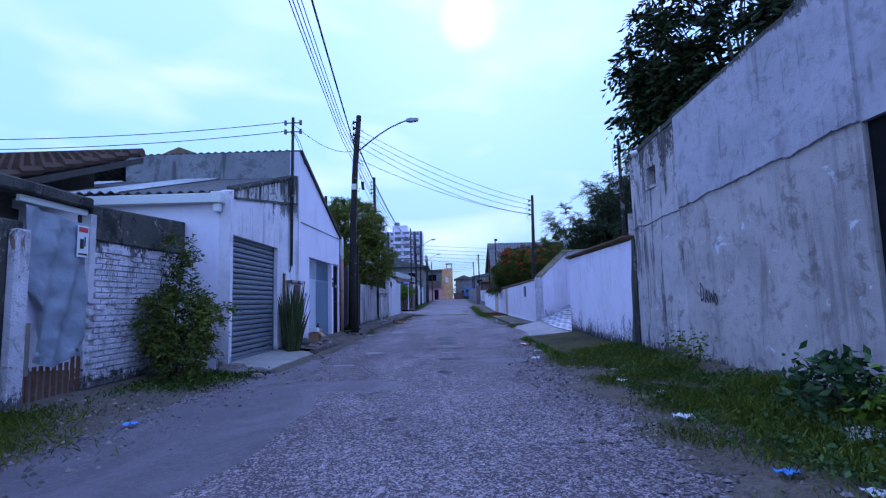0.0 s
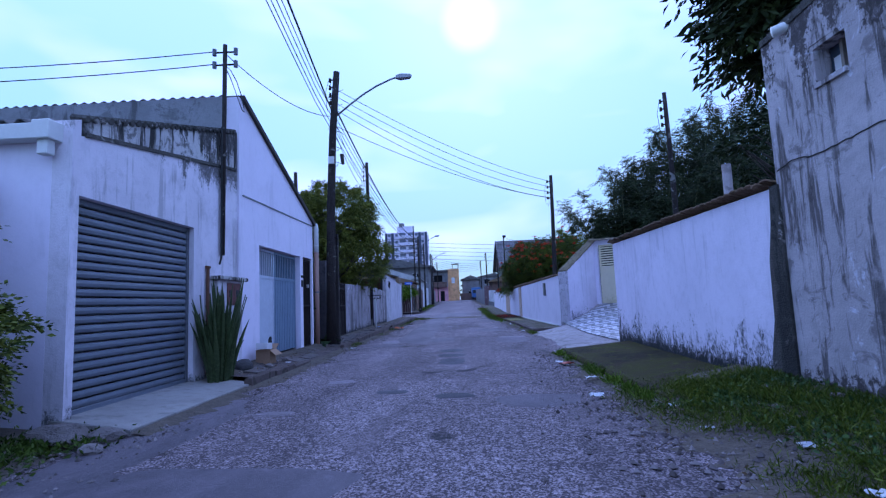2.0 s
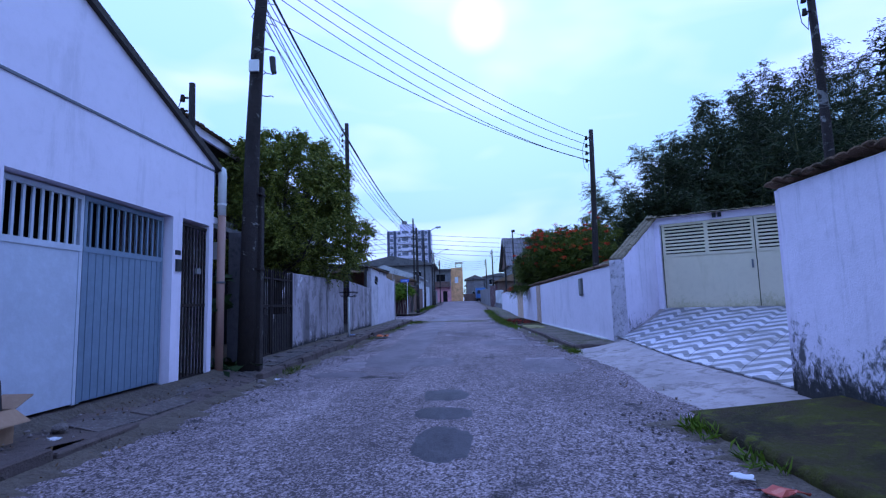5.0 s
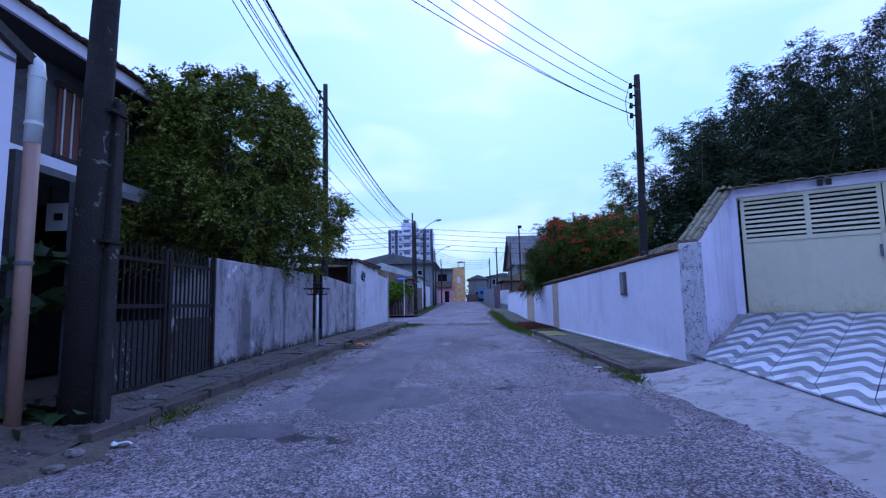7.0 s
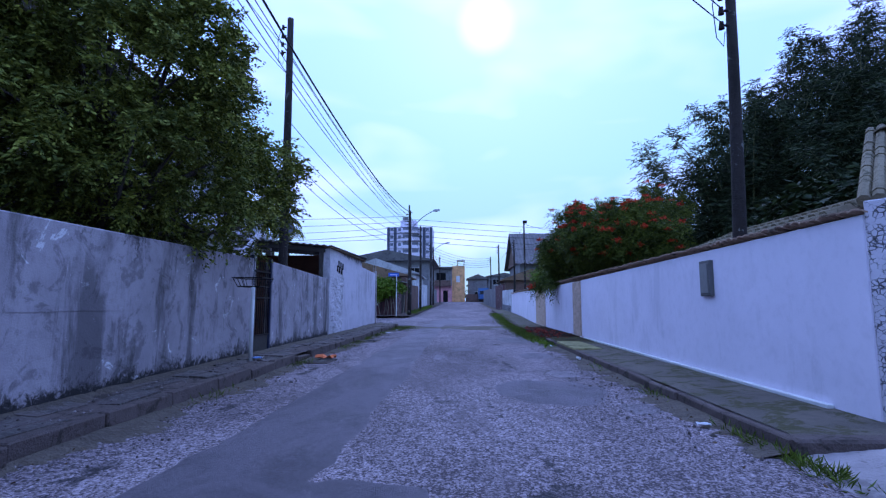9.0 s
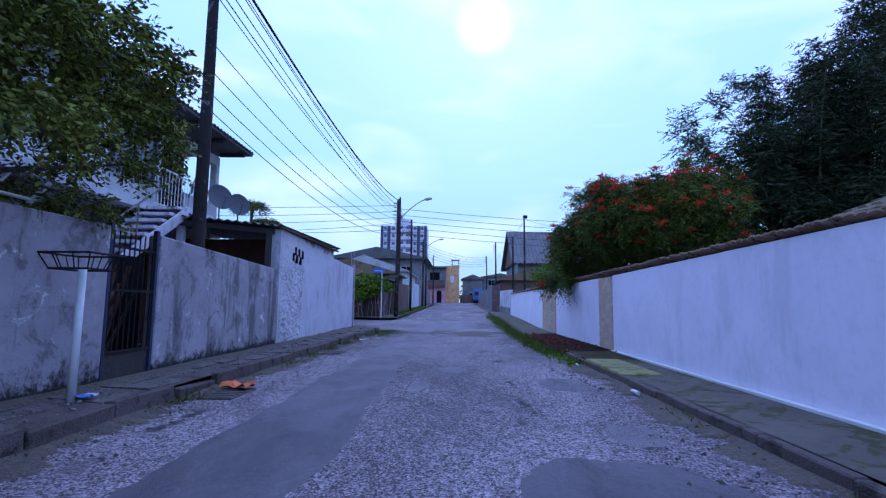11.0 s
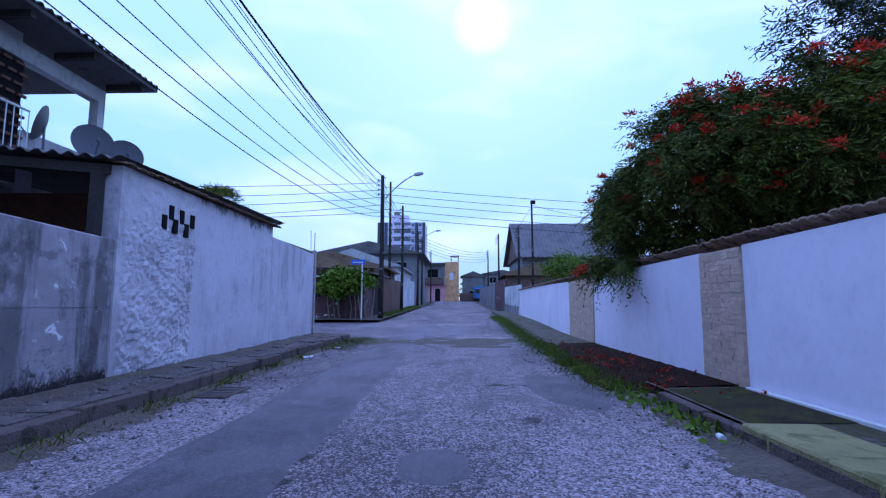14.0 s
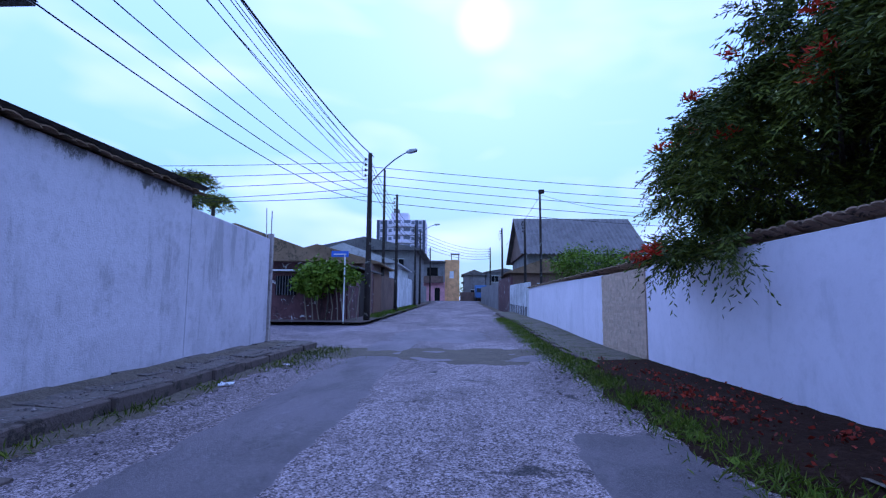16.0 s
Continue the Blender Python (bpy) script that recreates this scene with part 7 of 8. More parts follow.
for k, (x, y, z, sx_, sy_, sz_) in enumerate(((-3.45, 8.0, 0.08, 0.26, 0.16, 0.12), (-3.15, 8.12, 0.05, 0.16, 0.13, 0.07), (-3.0, 7.75, 0.03, 0.1, 0.09, 0.05), (2.75, 8.2, 0.2, 0.11, 0.09, 0.06), (2.5, 7.7, 0.16, 0.07, 0.06, 0.04), (2.9, 7.6, 0.24, 0.08, 0.06, 0.05), (2.3, 7.2, 0.12, 0.06, 0.07, 0.04), (-3.3, 17.9, 0.16, 0.07, 0.09, 0.04), (-2.85, 16.3, 0.04, 0.09, 0.07, 0.04), (-2.75, 16.0, 0.03, 0.06, 0.06, 0.03), (-3.2, 12.1, 0.16, 0.07, 0.08, 0.05), (-3.3, 13.2, 0.16, 0.06, 0.06, 0.04))):
    rubble(x, y, z, sx_, sy_, sz_, k * 3.7, "broken lump of concrete lying in the dirt")

# drains and road patches
def grate(x, y):
    g_ = thing("drain_grate", (x, y, 0.0), "concrete gutter grate with dark slots", "drain")
    part("frame", Geo().box(x - 0.2, x + 0.2, y - 0.36, y + 0.36, -0.05, 0.022), CONCRETE, g_, bevel=0.006)
    for k in range(6):
        part("slot", Geo().box(x - 0.16, x + 0.16, y - 0.31 + k * 0.11, y - 0.26 + k * 0.11, -0.04, 0.026), BLACK, g_)


grate(-2.62, 25.75)
grate(-2.62, 30.9)



def patch(name, c, rx, ry, material, label, seed, n=40):
    q = random.Random(seed)
    o = [q.uniform(0, 9) for _ in range(2)]
    ring = []
    for k in range(n):
        a = 2 * math.pi * k / n
        f = 1 + 0.22 * noise.noise(Vector((math.cos(a) * 1.6 + o[0], math.sin(a) * 1.6 + o[1], 1))) + 0.1 * noise.noise(Vector((math.cos(a) * 6 + o[0], math.sin(a) * 6, 5)))
        ring.append((c[0] + rx * f * math.copysign(abs(math.cos(a)) ** 0.7, math.cos(a)), c[1] + ry * f * math.copysign(abs(math.sin(a)) ** 0.7, math.sin(a))))
    g = Geo()
    m = 5
    vs = [(c[0] + (p[0] - c[0]) * (j + 1) / m, c[1] + (p[1] - c[1]) * (j + 1) / m) for j in range(m) for p in ring]
    g.add([(c[0], c[1], height(c[1]) + rough_z(c[0], c[1]) + 0.008)] + [(a, b, height(b) + rough_z(a, b) + (0.008 if i < n * (m - 1) else -0.004)) for i, (a, b) in enumerate(vs)],
          [(0, 1 + k, 1 + (k + 1) % n) for k in range(n)] + [(1 + j * n + k, 1 + (j + 1) * n + k, 1 + (j + 1) * n + (k + 1) % n, 1 + j * n + (k + 1) % n) for j in range(m - 1) for k in range(n)])
    solid(name, g, material, label, "road patch", kind="structure")


patch("road_patch", (-0.15, 15.2), 0.28, 0.4, TAR, "round dark tar patch over a manhole", 1)
patch("road_patch", (-0.14, 14.2), 0.28, 0.3, TAR, "dark tar patch", 6)
patch("road_patch", (-0.12, 13.15), 0.25, 0.5, TAR, "dark tar patch", 2)
patch("road_patch", (-0.05, 9.72), 0.27, 0.14, TAR, "dark tar patch", 3)
patch("road_patch", (-0.85, 10.1), 0.22, 0.13, TAR, "dark tar patch", 4)
for k, (x, y, rx, ry) in enumerate(((-1.72, 11.05, 0.2, 0.16), (-1.95, 9.0, 0.22, 0.1), (1.6, 18.6, 0.4, 0.22), (1.65, 24.2, 0.25, 0.4), (-0.42, 26.6, 0.12, 0.5), (-1.95, 18.4, 0.3, 0.5), (1.95, 21.6, 0.2, 0.3))):
    patch("road_scab", (x, y), rx, ry, SCAB, "pale worn patch of bare road base", 60 + k)
strip = Geo()
m = 120
vs = []
for j in range(m + 1):
    yy = 17.5 + j * 0.2
    for k in range(6):
        f = k / 5
        xl = -1.98 + 0.12 * noise.noise(Vector((yy * 0.5, 1, 0))) + 0.06 * noise.noise(Vector((yy * 2.5, 8, 0)))
        xr = -0.72 + 0.14 * noise.noise(Vector((yy * 0.4, 5, 0))) + 0.06 * noise.noise(Vector((yy * 2.0, 3, 0)))
        x = xl + (xr - xl) * f
        yy2 = yy + (0.9 * (1 - f) - 0.5 * f + 0.25 * noise.noise(Vector((x * 3, 2, 6)))) * max(0, 1 - j / 8)
        vs.append((x, yy2, height(yy2) + rough_z(x, yy2) + (0.009 if 0 < k < 5 and 0 < j < m else -0.008)))
strip.add(vs, [(j * 6 + k, j * 6 + k + 1, j * 6 + k + 7, j * 6 + k + 6) for j in range(m) for k in range(5)])
solid("resurfaced_strip", strip, ASPHALT_SMOOTH, "smoother resurfaced strip of asphalt", "road patch", kind="structure", smooth=True)
for k, (x, y, rx, ry) in enumerate(((1.5, 17.8, 0.5, 1.0), (1.2, 22.6, 0.7, 0.9), (1.6, 26.9, 0.35, 0.6), (0.05, 28.3, 0.27, 0.36), (-2.4, 4.6, 0.95, 2.6), (1.6, 31.4, 0.5, 1.3), (0.6, 38.5, 1.6, 1.0), (-0.3, 43.0, 1.4, 2.0), (-1.6, 6.8, 1.0, 0.5), (0.9, 9.3, 0.5, 0.4), (-0.62, 18.7, 0.55, 0.75), (-2.75, 8.3, 0.42, 1.7), (-1.9, 17.1, 0.5, 0.3))):
    patch("road_patch", (x, y), rx, ry, ASPHALT_SMOOTH, "smoother grey asphalt patch", 20 + k)
# ---- beyond the side street, left ----
H5 = height(48)
MAROON = stucco("maroon_paint", (0.13, 0.06, 0.065), (0.03, 0.025, 0.025), 0.5, 0.5, depth=0.01, chips=0.35, under=(0.55, 0.54, 0.55))
sheet("pavement_corner", -30, -3.1, 46.3, 49.2, 40, 6, lambda x, y: height(y) + 0.13, CONCRETE, "cracked corner pavement", "pavement")
sheet("pavement_far_left", -4.3, -3.1, 49.2, 100, 6, 60, lambda x, y: height(y) + 0.12, CONCRETE, "pavement in front of the far houses", "pavement")
mh = thing("maroon_house", (-8, 53, H5), "maroon house with flaking paint and grey tiled roof", "house")
part("yard_wall", Geo().box(-14, -4.15, 47.6, 47.8, 0.2, 2.25), MAROON, mh, "flaking maroon yard wall")
part("house_wall", Geo().box(-14, -5.6, 49.4, 57, 0.2, 2.9), MAROON, mh)
part("roof", Geo().prism([(-14.5, 2.8), (-4.9, 2.8), (-4.9, 2.9), (-9.2, 4.4), (-14.5, 3.4)], 1, 48.8, 57.5), TILE_ROOF, mh, "dark hip roof")
part("eave_sheet", Geo().box(-14, -5.4, 47.3, 49.2, 2.28, 2.34), PVC_WHITE, mh)
w = part("window", Geo().box(-6.9, -6.1, 47.56, 47.6, 1.35, 2.1), DARK, mh, "dark barred window")
for i in range(7):
    part("bar", Geo().box(-6.85 + i * 0.11, -6.83 + i * 0.11, 47.52, 47.55, 1.35, 2.1), IRON_GREY, w)
for k, (y0, y1, m, h) in enumerate(((48.0, 50.4, MAROON, 1.9), (50.5, 52.6, IRON, 2.1), (52.7, 54.0, MAROON, 2.6), (54.1, 56.6, RUST, 2.2))):
    hh = height(y0)
    part("street_wall", Geo().box(-4.3, -4.15, y0, y1, hh, hh + h), m, mh)
part("pillar", Geo().box(-4.45, -4.05, 52.6, 53.0, H5, H5 + 2.75), stucco("brown_pillar", (0.2, 0.12, 0.09), (0.05, 0.04, 0.04), 0.4, 0.4), mh, "brown brick pillar")
part("porch_roof", Geo().hexa([(-6, 49.5, 2.75), (-4.0, 49.5, 2.55), (-4.0, 56, 2.65), (-6, 56, 2.85), (-6, 49.5, 2.82), (-4.0, 49.5, 2.62), (-4.0, 56, 2.72), (-6, 56, 2.92)]), FIBRE, mh)
tree("corner_shrub", (-4.9, 47.25, H5), [((-4.7, 47.2, 2.15), (1.1, 0.7, 0.5), 1), ((-5.3, 47.2, 1.9), (0.7, 0.6, 0.5), 0.5)], 70, 36, 0.16, 0.2, LEAF_BRIGHT, "broad bright-leaved shrub trained over the wall", 61, slim=0.5, droop=0.4, trunk=0.06, limbs=16, category="shrub")
r = random.Random(4)
for i in range(9):
    x = -5.6 + i * 0.24
    solid("bare_stem", Geo().tube([(x, 47.45, H5 + 0.1), (x + r.uniform(-0.1, 0.1), 47.4, 0.9), (x + r.uniform(-0.2, 0.2), 47.42, 1.7)], 0.025, 5), WOOD_PALE, "pale crooked stem against the maroon wall", "stem", "shrub stems")
ss = thing("street_sign", (-4.0, 46.7, H5 + 0.13), "street name sign with blue plate on a steel post", "sign")
part("post", Geo().tube([(-4.0, 46.7, 0.3), (-4.0, 46.7, 2.85)], 0.03, 8), PVC_WHITE, ss)
part("plate", Geo().hexa([(-4.5, 46.66, 2.78), (-3.86, 46.68, 2.78), (-3.86, 46.7, 2.78), (-4.5, 46.68, 2.78), (-4.5, 46.66, 3.0), (-3.86, 46.68, 3.0), (-3.86, 46.7, 3.0), (-4.5, 46.68, 3.0)]), plain("sign_blue", (0.02, 0.12, 0.55), 0.4, 20, 0.1), ss, "blue enamel plate")
part("text_bar", Geo().box(-4.4, -3.95, 46.65, 46.658, 2.86, 2.9), PVC_WHITE, ss)
grass("corner_grass", [(-3.3 - 0.15 * (k % 3), 50 + k * 1.5, height(50 + k * 1.5) + 0.12, 0.15, 0.5, 1) for k in range(14)], 120, 0.18, 63, "grass on the far pavement", LEAF_BRIGHT, 0.1)
FARW = stucco("far_white_paint", (0.72, 0.72, 0.74), (0.12, 0.12, 0.12), 0.4, 0.3)
FARB = stucco("far_grey_paint", (0.25, 0.24, 0.25), (0.08, 0.08, 0.08), 0.4, 0.4)
FARBR = stucco("far_brown_paint", (0.18, 0.11, 0.09), (0.05, 0.04, 0.04), 0.4, 0.4)


def house(name, x0, x1, y0, y1, h, wall, roof, label, storeys=1, front="x", rise=1.2, over=0.4, base=None):
    """A plain far house with windows on the street side and on the side facing down the street."""
    b = height(y0) if base is None else base
    t = thing(name, ((x0 + x1) / 2, (y0 + y1) / 2, b), label, "house")
    part("wall", Geo().box(x0, x1, y0, y1, b - 0.2, b + h), wall, t)
    xm = (x0 + x1) / 2
    part("roof", Geo().prism([(x0 - over, b + h), (x1 + over, b + h), (x1 + over, b + h + 0.1), (xm, b + h + rise), (x0 - over, b + h + 0.1)], 1, y0 - over, y1 + over), roof, t)
    for s in range(storeys):
        for k in range(max(1, int((x1 - x0) / 3))):
            xc = x0 + (k + 0.5) * (x1 - x0) / max(1, int((x1 - x0) / 3))
            z = b + 0.95 + s * h / storeys
            w_ = part("window", Geo().box(xc - 0.6, xc + 0.6, y0 - 0.03, y0 - 0.005, z, z + 1.1), DARK, t)
            part("frame", Geo().box(xc - 0.66, xc + 0.66, y0 - 0.06, y0 - 0.005, z - 0.08, z).box(xc - 0.66, xc + 0.66, y0 - 0.05, y0 - 0.005, z + 1.1, z + 1.16).box(xc - 0.02, xc + 0.02, y0 - 0.05, y0 - 0.03, z, z + 1.1), PVC_WHITE, w_)
    return t


def fence_wall(name, p, q, h, m, label, base=None):
    b0, b1 = height(p[1]), height(q[1])
    solid(name, Geo().slab(p, q, 0.15, b0 - 0.1, b0 + h, b1 - 0.1, b1 + h), m, label, "wall", kind="structure")


fence_wall("wall_far_left_brown", (-4.2, 57), (-4.2, 64), 2.2, FARBR, "brown far yard wall")
fence_wall("wall_far_left_white", (-4.2, 64.2), (-4.2, 76), 2.5, FARW, "pale blue-white far yard wall")
fence_wall("wall_far_left_grey", (-4.2, 76.2), (-4.2, 98), 2.2, FARB, "grey far yard wall")
house("far_house", -12, -5, 59, 66, 3.0, FARBR, TILE_ROOF, "far brown single-storey house")
house("far_house", -13, -5, 68, 80, 3.6, FARW, FIBRE_PALE, "far pale house with white roof", rise=1.6)
house("far_two_storey_house", -16, -4.6, 84, 98, 6.0, FARB, FIBRE, "far grey two-storey house with wide flat roof", 2, rise=1.5, over=0.9)

# pink and orange corner building at the street's end
EB = height(112)
pb = thing("corner_building", (-3, 116, EB), "two-storey corner building, pink below and orange beside", "building")
PINK, ORG = stucco("pink_paint", (0.72, 0.34, 0.38), (0.12, 0.08, 0.08), 0.3, 0.2), stucco("orange_paint", (0.8, 0.42, 0.2), (0.15, 0.1, 0.07), 0.3, 0.2)
part("ground_floor", Geo().box(-6.6, -2.0, 112, 121, EB - 0.1, EB + 3.1), PINK, pb, "pink ground floor")
part("upper_floor", Geo().box(-6.6, -2.0, 112.0, 121, EB + 3.1, EB + 6.4), FARB, pb)
part("orange_side", Geo().box(-2.0, 0.45, 112.2, 121, EB - 0.1, EB + 6.9), ORG, pb, "orange rendered part")
part("balcony", Geo().box(-6.4, -2.2, 111.0, 112, EB + 3.0, EB + 3.2).box(-6.4, -2.2, 111.0, 111.1, EB + 3.2, EB + 4.1), FARBR, pb, "balcony parapet")
part("door", Geo().box(-3.7, -2.8, 111.95, 112, EB, EB + 2.2), DARK, pb)
part("window", Geo().box(-5.0, -3.2, 111.95, 112, EB + 4.2, EB + 5.6), DARK, pb)
part("window", Geo().box(-1.2, -0.5, 112.15, 112.2, EB + 3.8, EB + 5.0), FARW, pb)
part("roof_slab", Geo().box(-7.2, -1.9, 111, 121.5, EB + 6.4, EB + 6.7), FIBRE, pb)
part("water_tank_stand", Geo().box(-1.0, 0.4, 114, 115, EB + 6.9, EB + 7.1).box(-1.0, -0.85, 114, 114.2, EB + 7.1, EB + 8.0).box(0.25, 0.4, 114, 114.2, EB + 7.1, EB + 8.0).box(-1.1, 0.5, 113.9, 115.1, EB + 8.0, EB + 8.2), FARB, pb)
house("end_house", 1.2, 5.0, 117, 124, 4.6, FARB, FIBRE, "grey house closing the street", 1, rise=1.0, base=EB)
house("end_house", 5.2, 12.0, 119, 128, 5.2, FARB, FIBRE, "grey house closing the street", 2, rise=0.8, base=EB)
solid("end_fence", Geo().box(0.6, 5.5, 112.3, 112.5, EB - 0.1, EB + 1.5), FARBR, "low brown fence at the crossing", "fence")
tr = thing("blue_truck", (3.9, 110.5, EB), "small blue delivery truck parked at the crossing", "truck")
part("box_body", Geo().box(3.0, 4.9, 110, 113, EB + 0.6, EB + 2.6), plain("truck_blue", (0.05, 0.16, 0.35), 0.5, 15, 0.2), tr, bevel=0.04)
part("cab", Geo().box(3.1, 4.8, 108.6, 109.95, EB + 0.5, EB + 2.2), plain("truck_blue_cab", (0.04, 0.12, 0.3), 0.4, 15, 0.2), tr, bevel=0.1)
part("windscreen", Geo().box(3.25, 4.65, 108.57, 108.6, EB + 1.4, EB + 2.05), BLACK, tr)
for x in (3.05, 4.6):
    for yy in (109.2, 112.2):
        part("wheel", Geo().tube([(x, yy, EB + 0.4), (x + 0.25, yy, EB + 0.4)], 0.4, 14), BLACK, tr)

# ---- right side beyond the low wall ----
wf = thing("white_fence", (3.55, 55.5, height(55)), "white rendered fence with ribbed panels and grey base", "fence")
for k in range(9):
    yy = 51.4 + k * 0.95
    hh = height(yy)
    part("panel", Geo().box(3.5, 3.62, yy, yy + 0.55, hh, hh + 1.75), FARW, wf, bevel=0.01)
    part("base", Geo().box(3.46, 3.68, yy + 0.56, yy + 0.94, hh, hh + 0.6), FARB, wf)
    part("slat", Geo().box(3.52, 3.6, yy + 0.56, yy + 0.94, hh + 0.6, hh + 1.7), FARW, wf)
fence_wall("wall_far_right_maroon", (3.75, 60.2), (3.6, 68), 2.3, MAROON, "maroon far gate wall")
fence_wall("wall_far_right_grey", (3.75, 68.2), (3.6, 98), 2.1, FARB, "grey far yard wall")
house("far_house", 4.6, 10, 69, 76, 2.9, FARBR, TILE_ROOF, "far dim house behind the wall")
gh = thing("grey_roof_house", (12, 82, 0.9), "large house with steep grey corrugated roof", "house")
part("wall", Geo().box(7.2, 18.5, 78.4, 92, 0.6, 6.3), FARB, gh)
g = Geo()
corrugated(g, (6.4, 77.4, 6.0), (19.2, 77.4, 6.0), (6.4, 84.0, 10.6), 0.45, 0.07)
part("roof_slope", g, stucco("grey_brown_roof", (0.2, 0.18, 0.18), (0.07, 0.065, 0.06), 0.0, 0.6), gh, "grey-brown corrugated slope")
part("roof_back", Geo().hexa([(6.4, 84.0, 10.5), (19.2, 84.0, 10.5), (19.2, 92.5, 6.0), (6.4, 92.5, 6.0), (6.4, 84.0, 10.6), (19.2, 84.0, 10.6), (19.2, 92.5, 6.1), (6.4, 92.5, 6.1)]), FIBRE, gh)
part("gable", Geo().prism([(78.4, 6.2), (84.0, 10.4), (92, 6.2)][::-1], 0, 6.9, 7.1), FARBR, gh)
for x in (8.5, 11.5, 14.5):
    part("window", Geo().box(x, x + 1.4, 78.36, 78.4, 3.9, 5.3), DARK, gh)
tree("garden_tree", (8.5, 58, height(58)), [((8.4, 58, 3.2), (2.6, 2.2, 1.3), 1)], 80, 60, 0.3, 0.2, LEAF_BRIGHT, "bright green garden tree behind the wall", 71, limbs=20)
P6 = pole((5.5, 60, height(60)), 8.2, 0.1, arms=False)
part("floodlight", Geo().box(5.4, 5.75, 59.8, 60.0, 8.15, 8.4), IRON, P6, "small floodlight", bevel=0.02)
for x, y, h in ((-3.5, 58, 7.2), (-3.6, 78, 7.4), (4.1, 72, 7.0), (4.2, 90, 7.0), (-3.6, 96, 7.5), (4.9, 63, 6.5)):
    pole((x, y, height(y)), height(y) + h, 0.11, arms=True)
PT = pole((-4.9, 62, height(62)), 10.3, 0.12, arms=False)
P7 = pole((-3.4, 70, height(70)), height(70) + 7.0, 0.11)
street_lamp_arm(P7, (-3.3, 70, height(70) + 6.0), (-1.6, 69.6, height(70) + 6.9))

fz = height(122)
eh = thing("far_end_house", (4, 124, fz), "small blue-grey house closing the street", "house")
part("wall", Geo().box(1.2, 6.5, 121, 127, fz - 0.5, fz + 3.4), plain("far_blue_grey_paint", (0.26, 0.26, 0.32), 0.9, 6, 0.3), eh)
part("roof", Geo().prism([(0.8, fz + 3.3), (6.9, fz + 3.3), (3.9, fz + 5.0)], 1, 120.6, 127.4), FARB, eh)
for wx in (2.2, 4.6):
    part("window", Geo().box(wx, wx + 1.0, 120.93, 120.99, fz + 1.1, fz + 2.2), TOWER_GLASS, eh)

# ---- apartment tower ----
TZ = 1.5
TOWER_WHITE = plain("tower_white_paint", (0.74, 0.68, 0.78), 0.8, 6, 0.15)
tb = thing("apartment_tower", (-18, 190, TZ), "white apartment tower with balconies and dark strips", "building")
part("core", Geo().box(-25.8, -10.4, 185.5, 197, TZ, 27.5), TOWER_WHITE, tb)
part("roof_block", Geo().box(-21.5, -16, 187, 193, 27.5, 30.0), TOWER_WHITE, tb)
part("tank", Geo().tube([(-20, 189, 30.0), (-20, 189, 31.4)], 1.0, 12), FARB, tb)
for x0, x1 in ((-25.9, -25.0), (-23.6, -22.6), (-13.6, -12.6), (-11.2, -10.3)):
    part("dark_strip", Geo().box(x0, x1, 185.2, 185.5, TZ, 27.3), plain("dark_strip_paint", (0.06, 0.07, 0.11), 0.6, 10, 0.2), tb)
for s in range(10):
    z = TZ + 0.2 + s * 2.6
    for x in (-19.4, -16.2):
        b_ = part("balcony", Geo().box(x - 1.3, x + 1.3, 184.3, 185.5, z + 0.1, z + 1.15), TOWER_WHITE, tb)
        part("opening", Geo().box(x - 1.1, x + 1.1, 185.4, 185.49, z + 1.15, z + 2.3), TOWER_GLASS, b_)
    for x in (-21.6, -14.3, -12.0, -24.3):
        part("window", Geo().box(x - 0.5, x + 0.5, 185.42, 185.49, z + 1.0, z + 2.0), TOWER_GLASS, tb)
    part("floor_line", Geo().box(-25.8, -10.4, 185.4, 185.48, z - 0.1, z + 0.05), FARB, tb)

# palms behind the low houses
for k, (px, pz) in enumerate(((-16.2, 8.3), (-14.9, 6.9))):
    pm = thing("palm", (px, 58, 0.3), "slender palm behind the houses", "palm tree", "palms")
    part("trunk", Geo().tube([(px, 58, 0.2), (px + 0.05, 58, pz)], 0.16, 8, 0.12), BARK, pm, smooth=True)
    r = np.random.default_rng(77 + k)
    pts = []
    for i in range(18):
        a, l = r.uniform(0, 6.28), r.uniform(1.0, 1.6)
        for f in np.linspace(0.1, 1, 22):
            pts += list(np.array([px + math.cos(a) * l * f, 58 + math.sin(a) * l * f, pz + 0.8 * math.sin(f * 2.3) - 0.7 * f * f]) + r.normal(size=(5, 3)) * 0.06)
    leaves("fronds", pts, 0.34, LEAF_TREE, pm, r, 0.12, 0.5)

# roadside woods closing the view behind the houses
for k, (x, y, h, rx) in enumerate(((-26, 70, 5, 7), (24, 66, 6, 6), (30, 110, 7, 9), (-34, 120, 6, 10), (14, 135, 5, 8), (-8, 132, 6, 9))):
    tree("distant_tree", (x, y, height(min(y, 112))), [((x, y, h * 0.6), (rx, rx * 0.7, h * 0.45), 1)], 70, 40, 0.7, 0.5, LEAF_TREE, "distant leafy tree behind houses", 80 + k, limbs=12)


# ---- overhead cables ----
def cable(p, q, sag, rad=0.011, n=22, label="thin black overhead cable between poles", name="cable"):
    p, q = Vector(p), Vector(q)
    pts = [p.lerp(q, i / n) - Vector((0, 0, 4 * sag * (i / n) * (1 - i / n))) for i in range(n + 1)]
    solid(name, Geo().tube(pts, rad, 4), BLACK, label, "cable", "overhead cables", smooth=True)


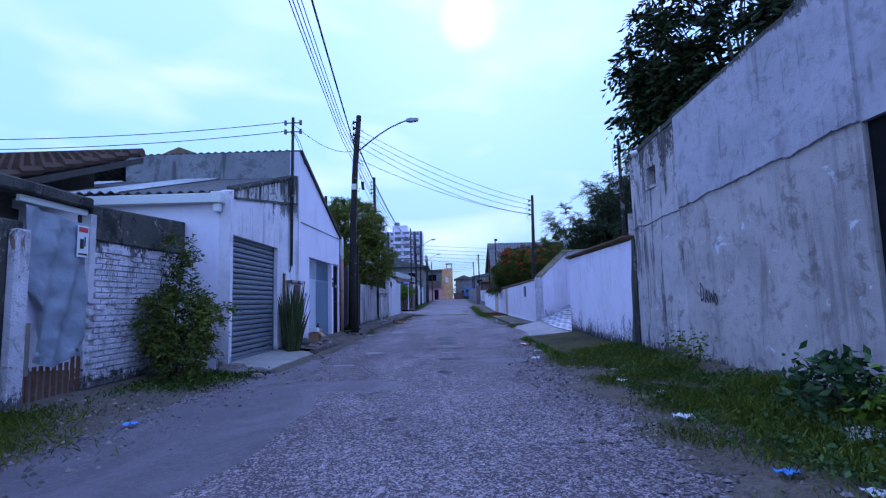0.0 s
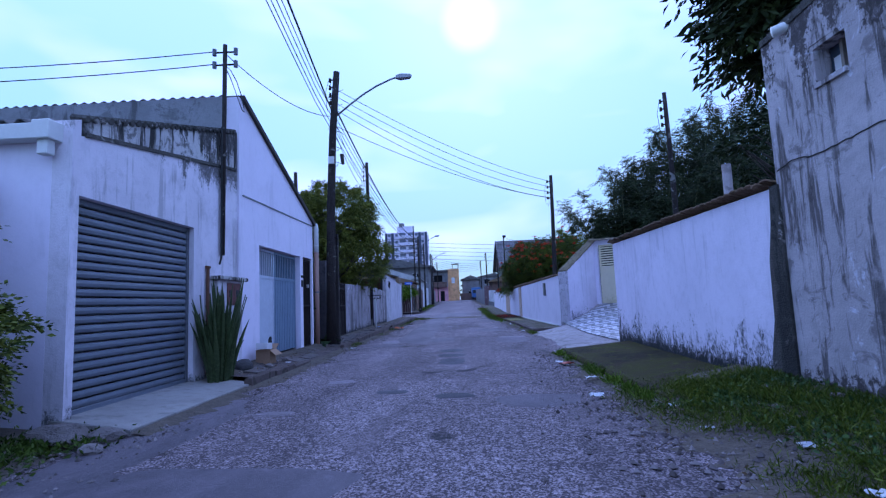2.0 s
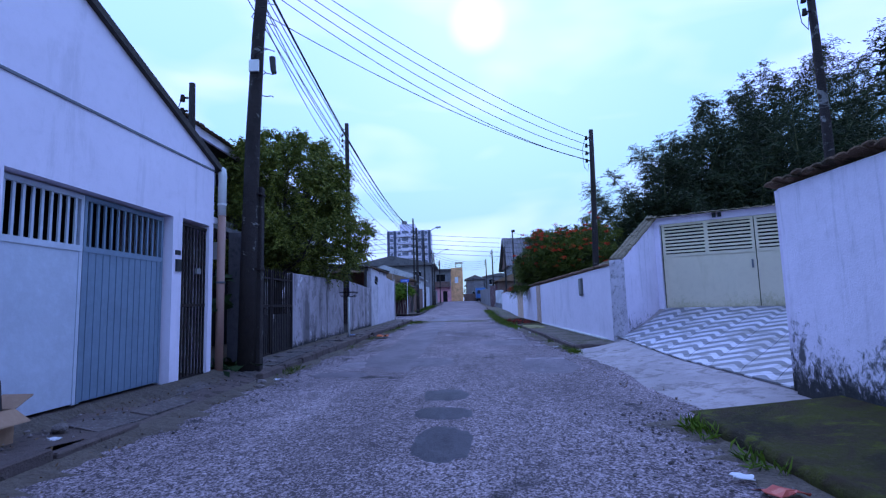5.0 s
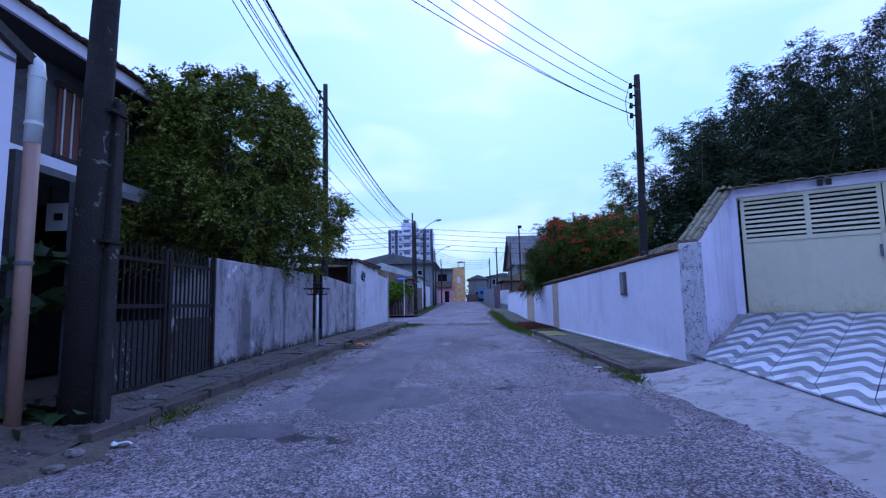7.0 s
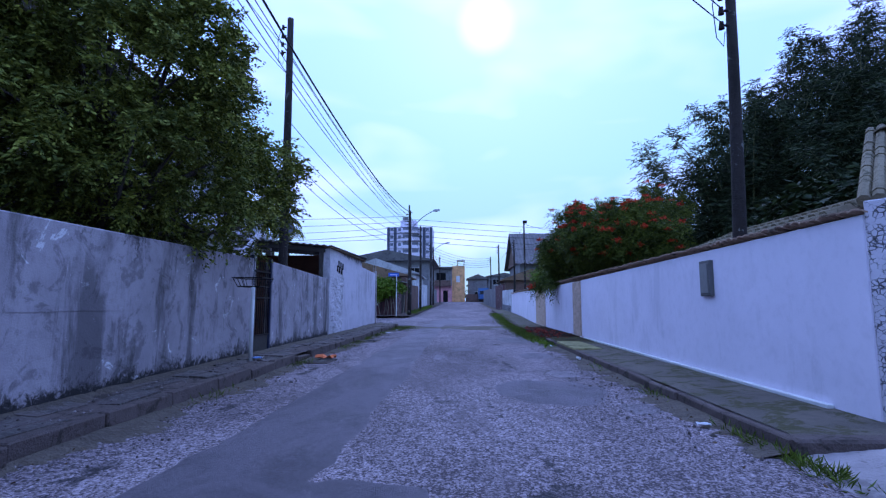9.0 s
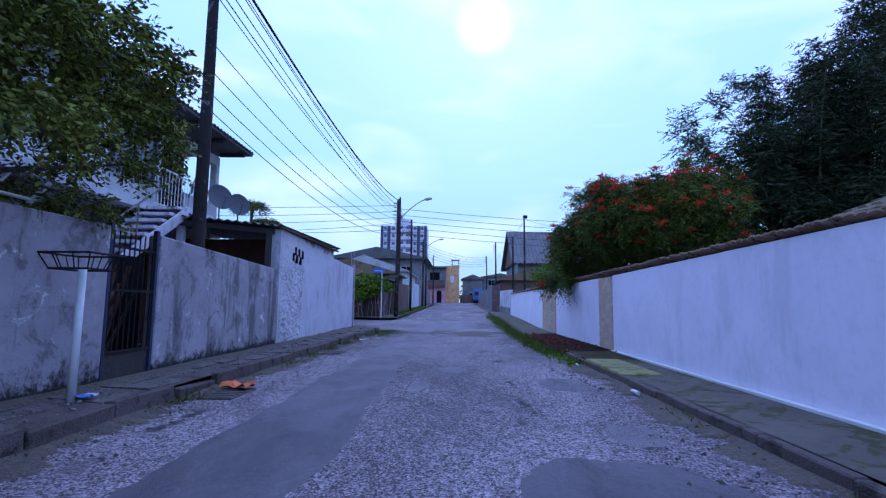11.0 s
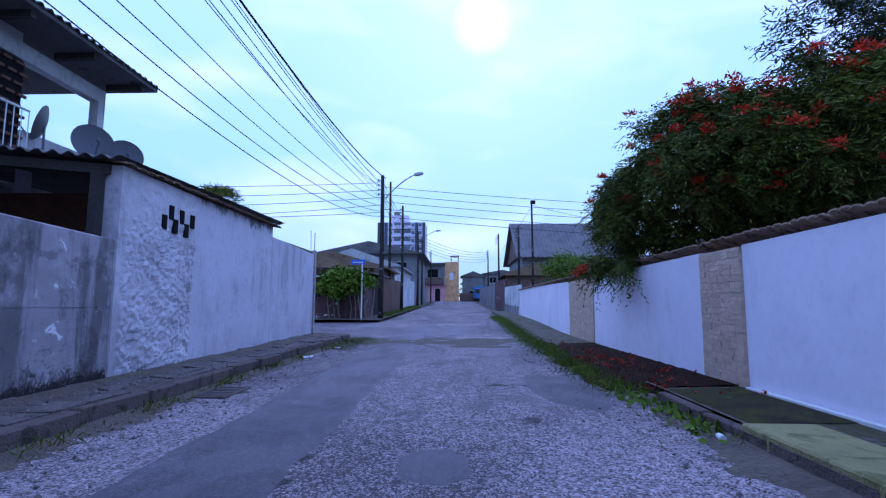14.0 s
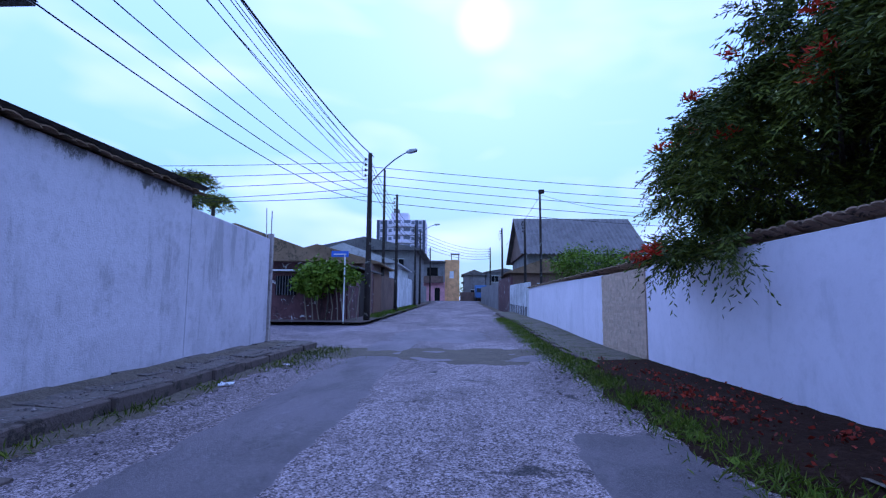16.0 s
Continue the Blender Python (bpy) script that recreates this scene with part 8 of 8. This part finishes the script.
for k, (z, dx) in enumerate(((7.5, -0.25), (7.3, -0.27), (7.05, -0.27), (6.8, -0.25))):
    cable((0.6 + dx, -20, z + 0.1), (-3.42 + dx, 16.95, z), 0.5)
    cable((-3.42 + dx, 16.95, z), (-3.3 + dx, 47.6, z - 0.7), 0.75)
cable((0.8, -20, 7.2), (-3.25, 16.95, 6.6), 0.5, 0.02, label="thick black overhead cable between poles")
cable((-3.25, 16.95, 6.9), (-3.15, 47.6, 6.9), 1.1, 0.024, label="thick black overhead cable between poles")
for k, z in enumerate((7.3, 7.1, 6.9, 6.7)):
    cable((-3.3, 16.95, z), (3.78, 22.94, 5.68 - 0.22 * k), 0.3 + 0.05 * k, 0.009)
cable((-3.3, 16.95, 6.2), (3.8, 22.94, 5.0), 0.3, 0.009)
for k, (z, z1) in enumerate(((7.3, 6.75), (6.5, 6.5), (5.6, 5.9), (5.1, 5.6), (4.7, 5.35), (4.4, 5.1))):
    cable((-4.2, 27.76, z), (-3.4, 47.6, z1), 0.5 + 0.04 * k, 0.011)
for k in range(2):
    cable((-3.25, 16.95, 6.2 + 0.3 * k), (-4.2, 27.76, 6.7 + 0.6 * k), 0.4, 0.009)
for k, (x0, z0, x1, z1) in enumerate(((-34, 7.4, 30, 6.2), (-34, 6.9, 30, 5.7), (-34, 6.5, 30, 5.4), (-34, 6.0, 30, 4.9), (-34, 7.0, 30, 4.6))):
    cable((x0, 47 + 0.2 * k, z0), (-3.3, 47.6, 6.7 - 0.35 * k), 0.5 + 0.1 * k, 0.012)
    cable((-3.3, 47.6, 6.5 - 0.35 * k), (x1, 52 + 0.3 * k, z1), 0.5, 0.012)
for k in range(5):
    cable((-3.3, 47.6, 6.8 - 0.25 * k), (-3.5, 70, height(70) + 6.7 - 0.3 * k), 0.5, 0.014)
    cable((-3.5, 70, height(70) + 6.7 - 0.3 * k), (4.1, 90, height(90) + 6.8 - 0.3 * k), 0.6, 0.016)
    cable((-3.5, 70, height(70) + 6.7 - 0.3 * k), (-3.6, 96, height(96) + 7 - 0.3 * k), 0.5, 0.016)
cable((-3.3, 16.95, 6.4), (-3.68, 11.46, 5.42), 0.25, 0.01)
for z in (5.22, 5.44):
    cable((-3.84, 11.46, z), (-13, 9.6, z - 0.7), 0.2, 0.009)
cable((5.5, 60, 8.1), (12, 60.5, 7.0), 0.2, 0.012)
cable((5.5, 60, 8.0), (3.9, 66, 5.5), 0.1, 0.012)

# ---- bricks of the whitewashed wall, and loose pavement slabs ----
brick_g = Geo().box(-0.012, 0.03, -0.098, 0.098, -0.031, 0.031)
brick_me = brick_g.mesh("brick", BRICK_WHITE, bevel=0.005)
r = random.Random(12)
for row in range(24):
    z = 0.18 + row * 0.0735
    y = 6.24 + (0.1 if row % 2 else 0.0)
    while y < 8.24:
        if r.random() > 0.03:
            piece("brick", brick_me, bw, (WX - 0.016 + r.uniform(-0.006, 0.006), y, z), (r.uniform(-0.02, 0.02), r.uniform(-0.03, 0.03), r.uniform(-0.02, 0.02)))
        y += 0.205
SLAB = Nodes("worn_slab")
sl_c = SLAB.mix(SLAB.random(), (0.092, 0.068, 0.06), (0.13, 0.098, 0.086))
sl_c = SLAB.mix(SLAB.ramp(SLAB.noise(3.5, 8, distort=0.8, rough=0.72), 0.46, 0.6, 0, 0.85), sl_c, (0.045, 0.037, 0.03))
sl_c = SLAB.mix(SLAB.ramp(SLAB.noise(30, 5), 0.5, 0.65, 0, 0.4), sl_c, (0.24, 0.23, 0.22))
SLAB_M = SLAB.done(sl_c, 0.92, SLAB.noise(35, 6), 0.012)
pv = thing("slab_row", (-3.5, 26, 0.15), "uneven row of worn pavement slabs", "pavement", kind="structure")
y = 11.4
while y < 39.2:
    L = r.uniform(0.4, 0.95)
    cuts = (-3.1, -3.4 + r.uniform(-0.07, 0.07), left_wall_x(y) - 0.02) if L < 0.8 else (-3.1, -3.3 + r.uniform(-0.05, 0.05), -3.5 + r.uniform(-0.05, 0.05), left_wall_x(y) - 0.02)
    for a, b in zip(cuts, cuts[1:]):
        if r.random() < (0.5 if y < 17 else 0.16):
            continue
        j = [r.uniform(-0.03, 0.008) for _ in range(4)]
        c = [(a - 0.008, y + 0.008), (a - 0.008, y + L - 0.008), (b + 0.008, y + L - 0.008), (b + 0.008, y + 0.008)]
        part("slab", Geo().hexa([(p[0], p[1], left_pave(p[0], p[1]) - 0.03) for p in c] + [(p[0], p[1], left_pave(p[0], p[1]) + 0.022 + k) for p, k in zip(c, j)]), SLAB_M, pv)
    y += L
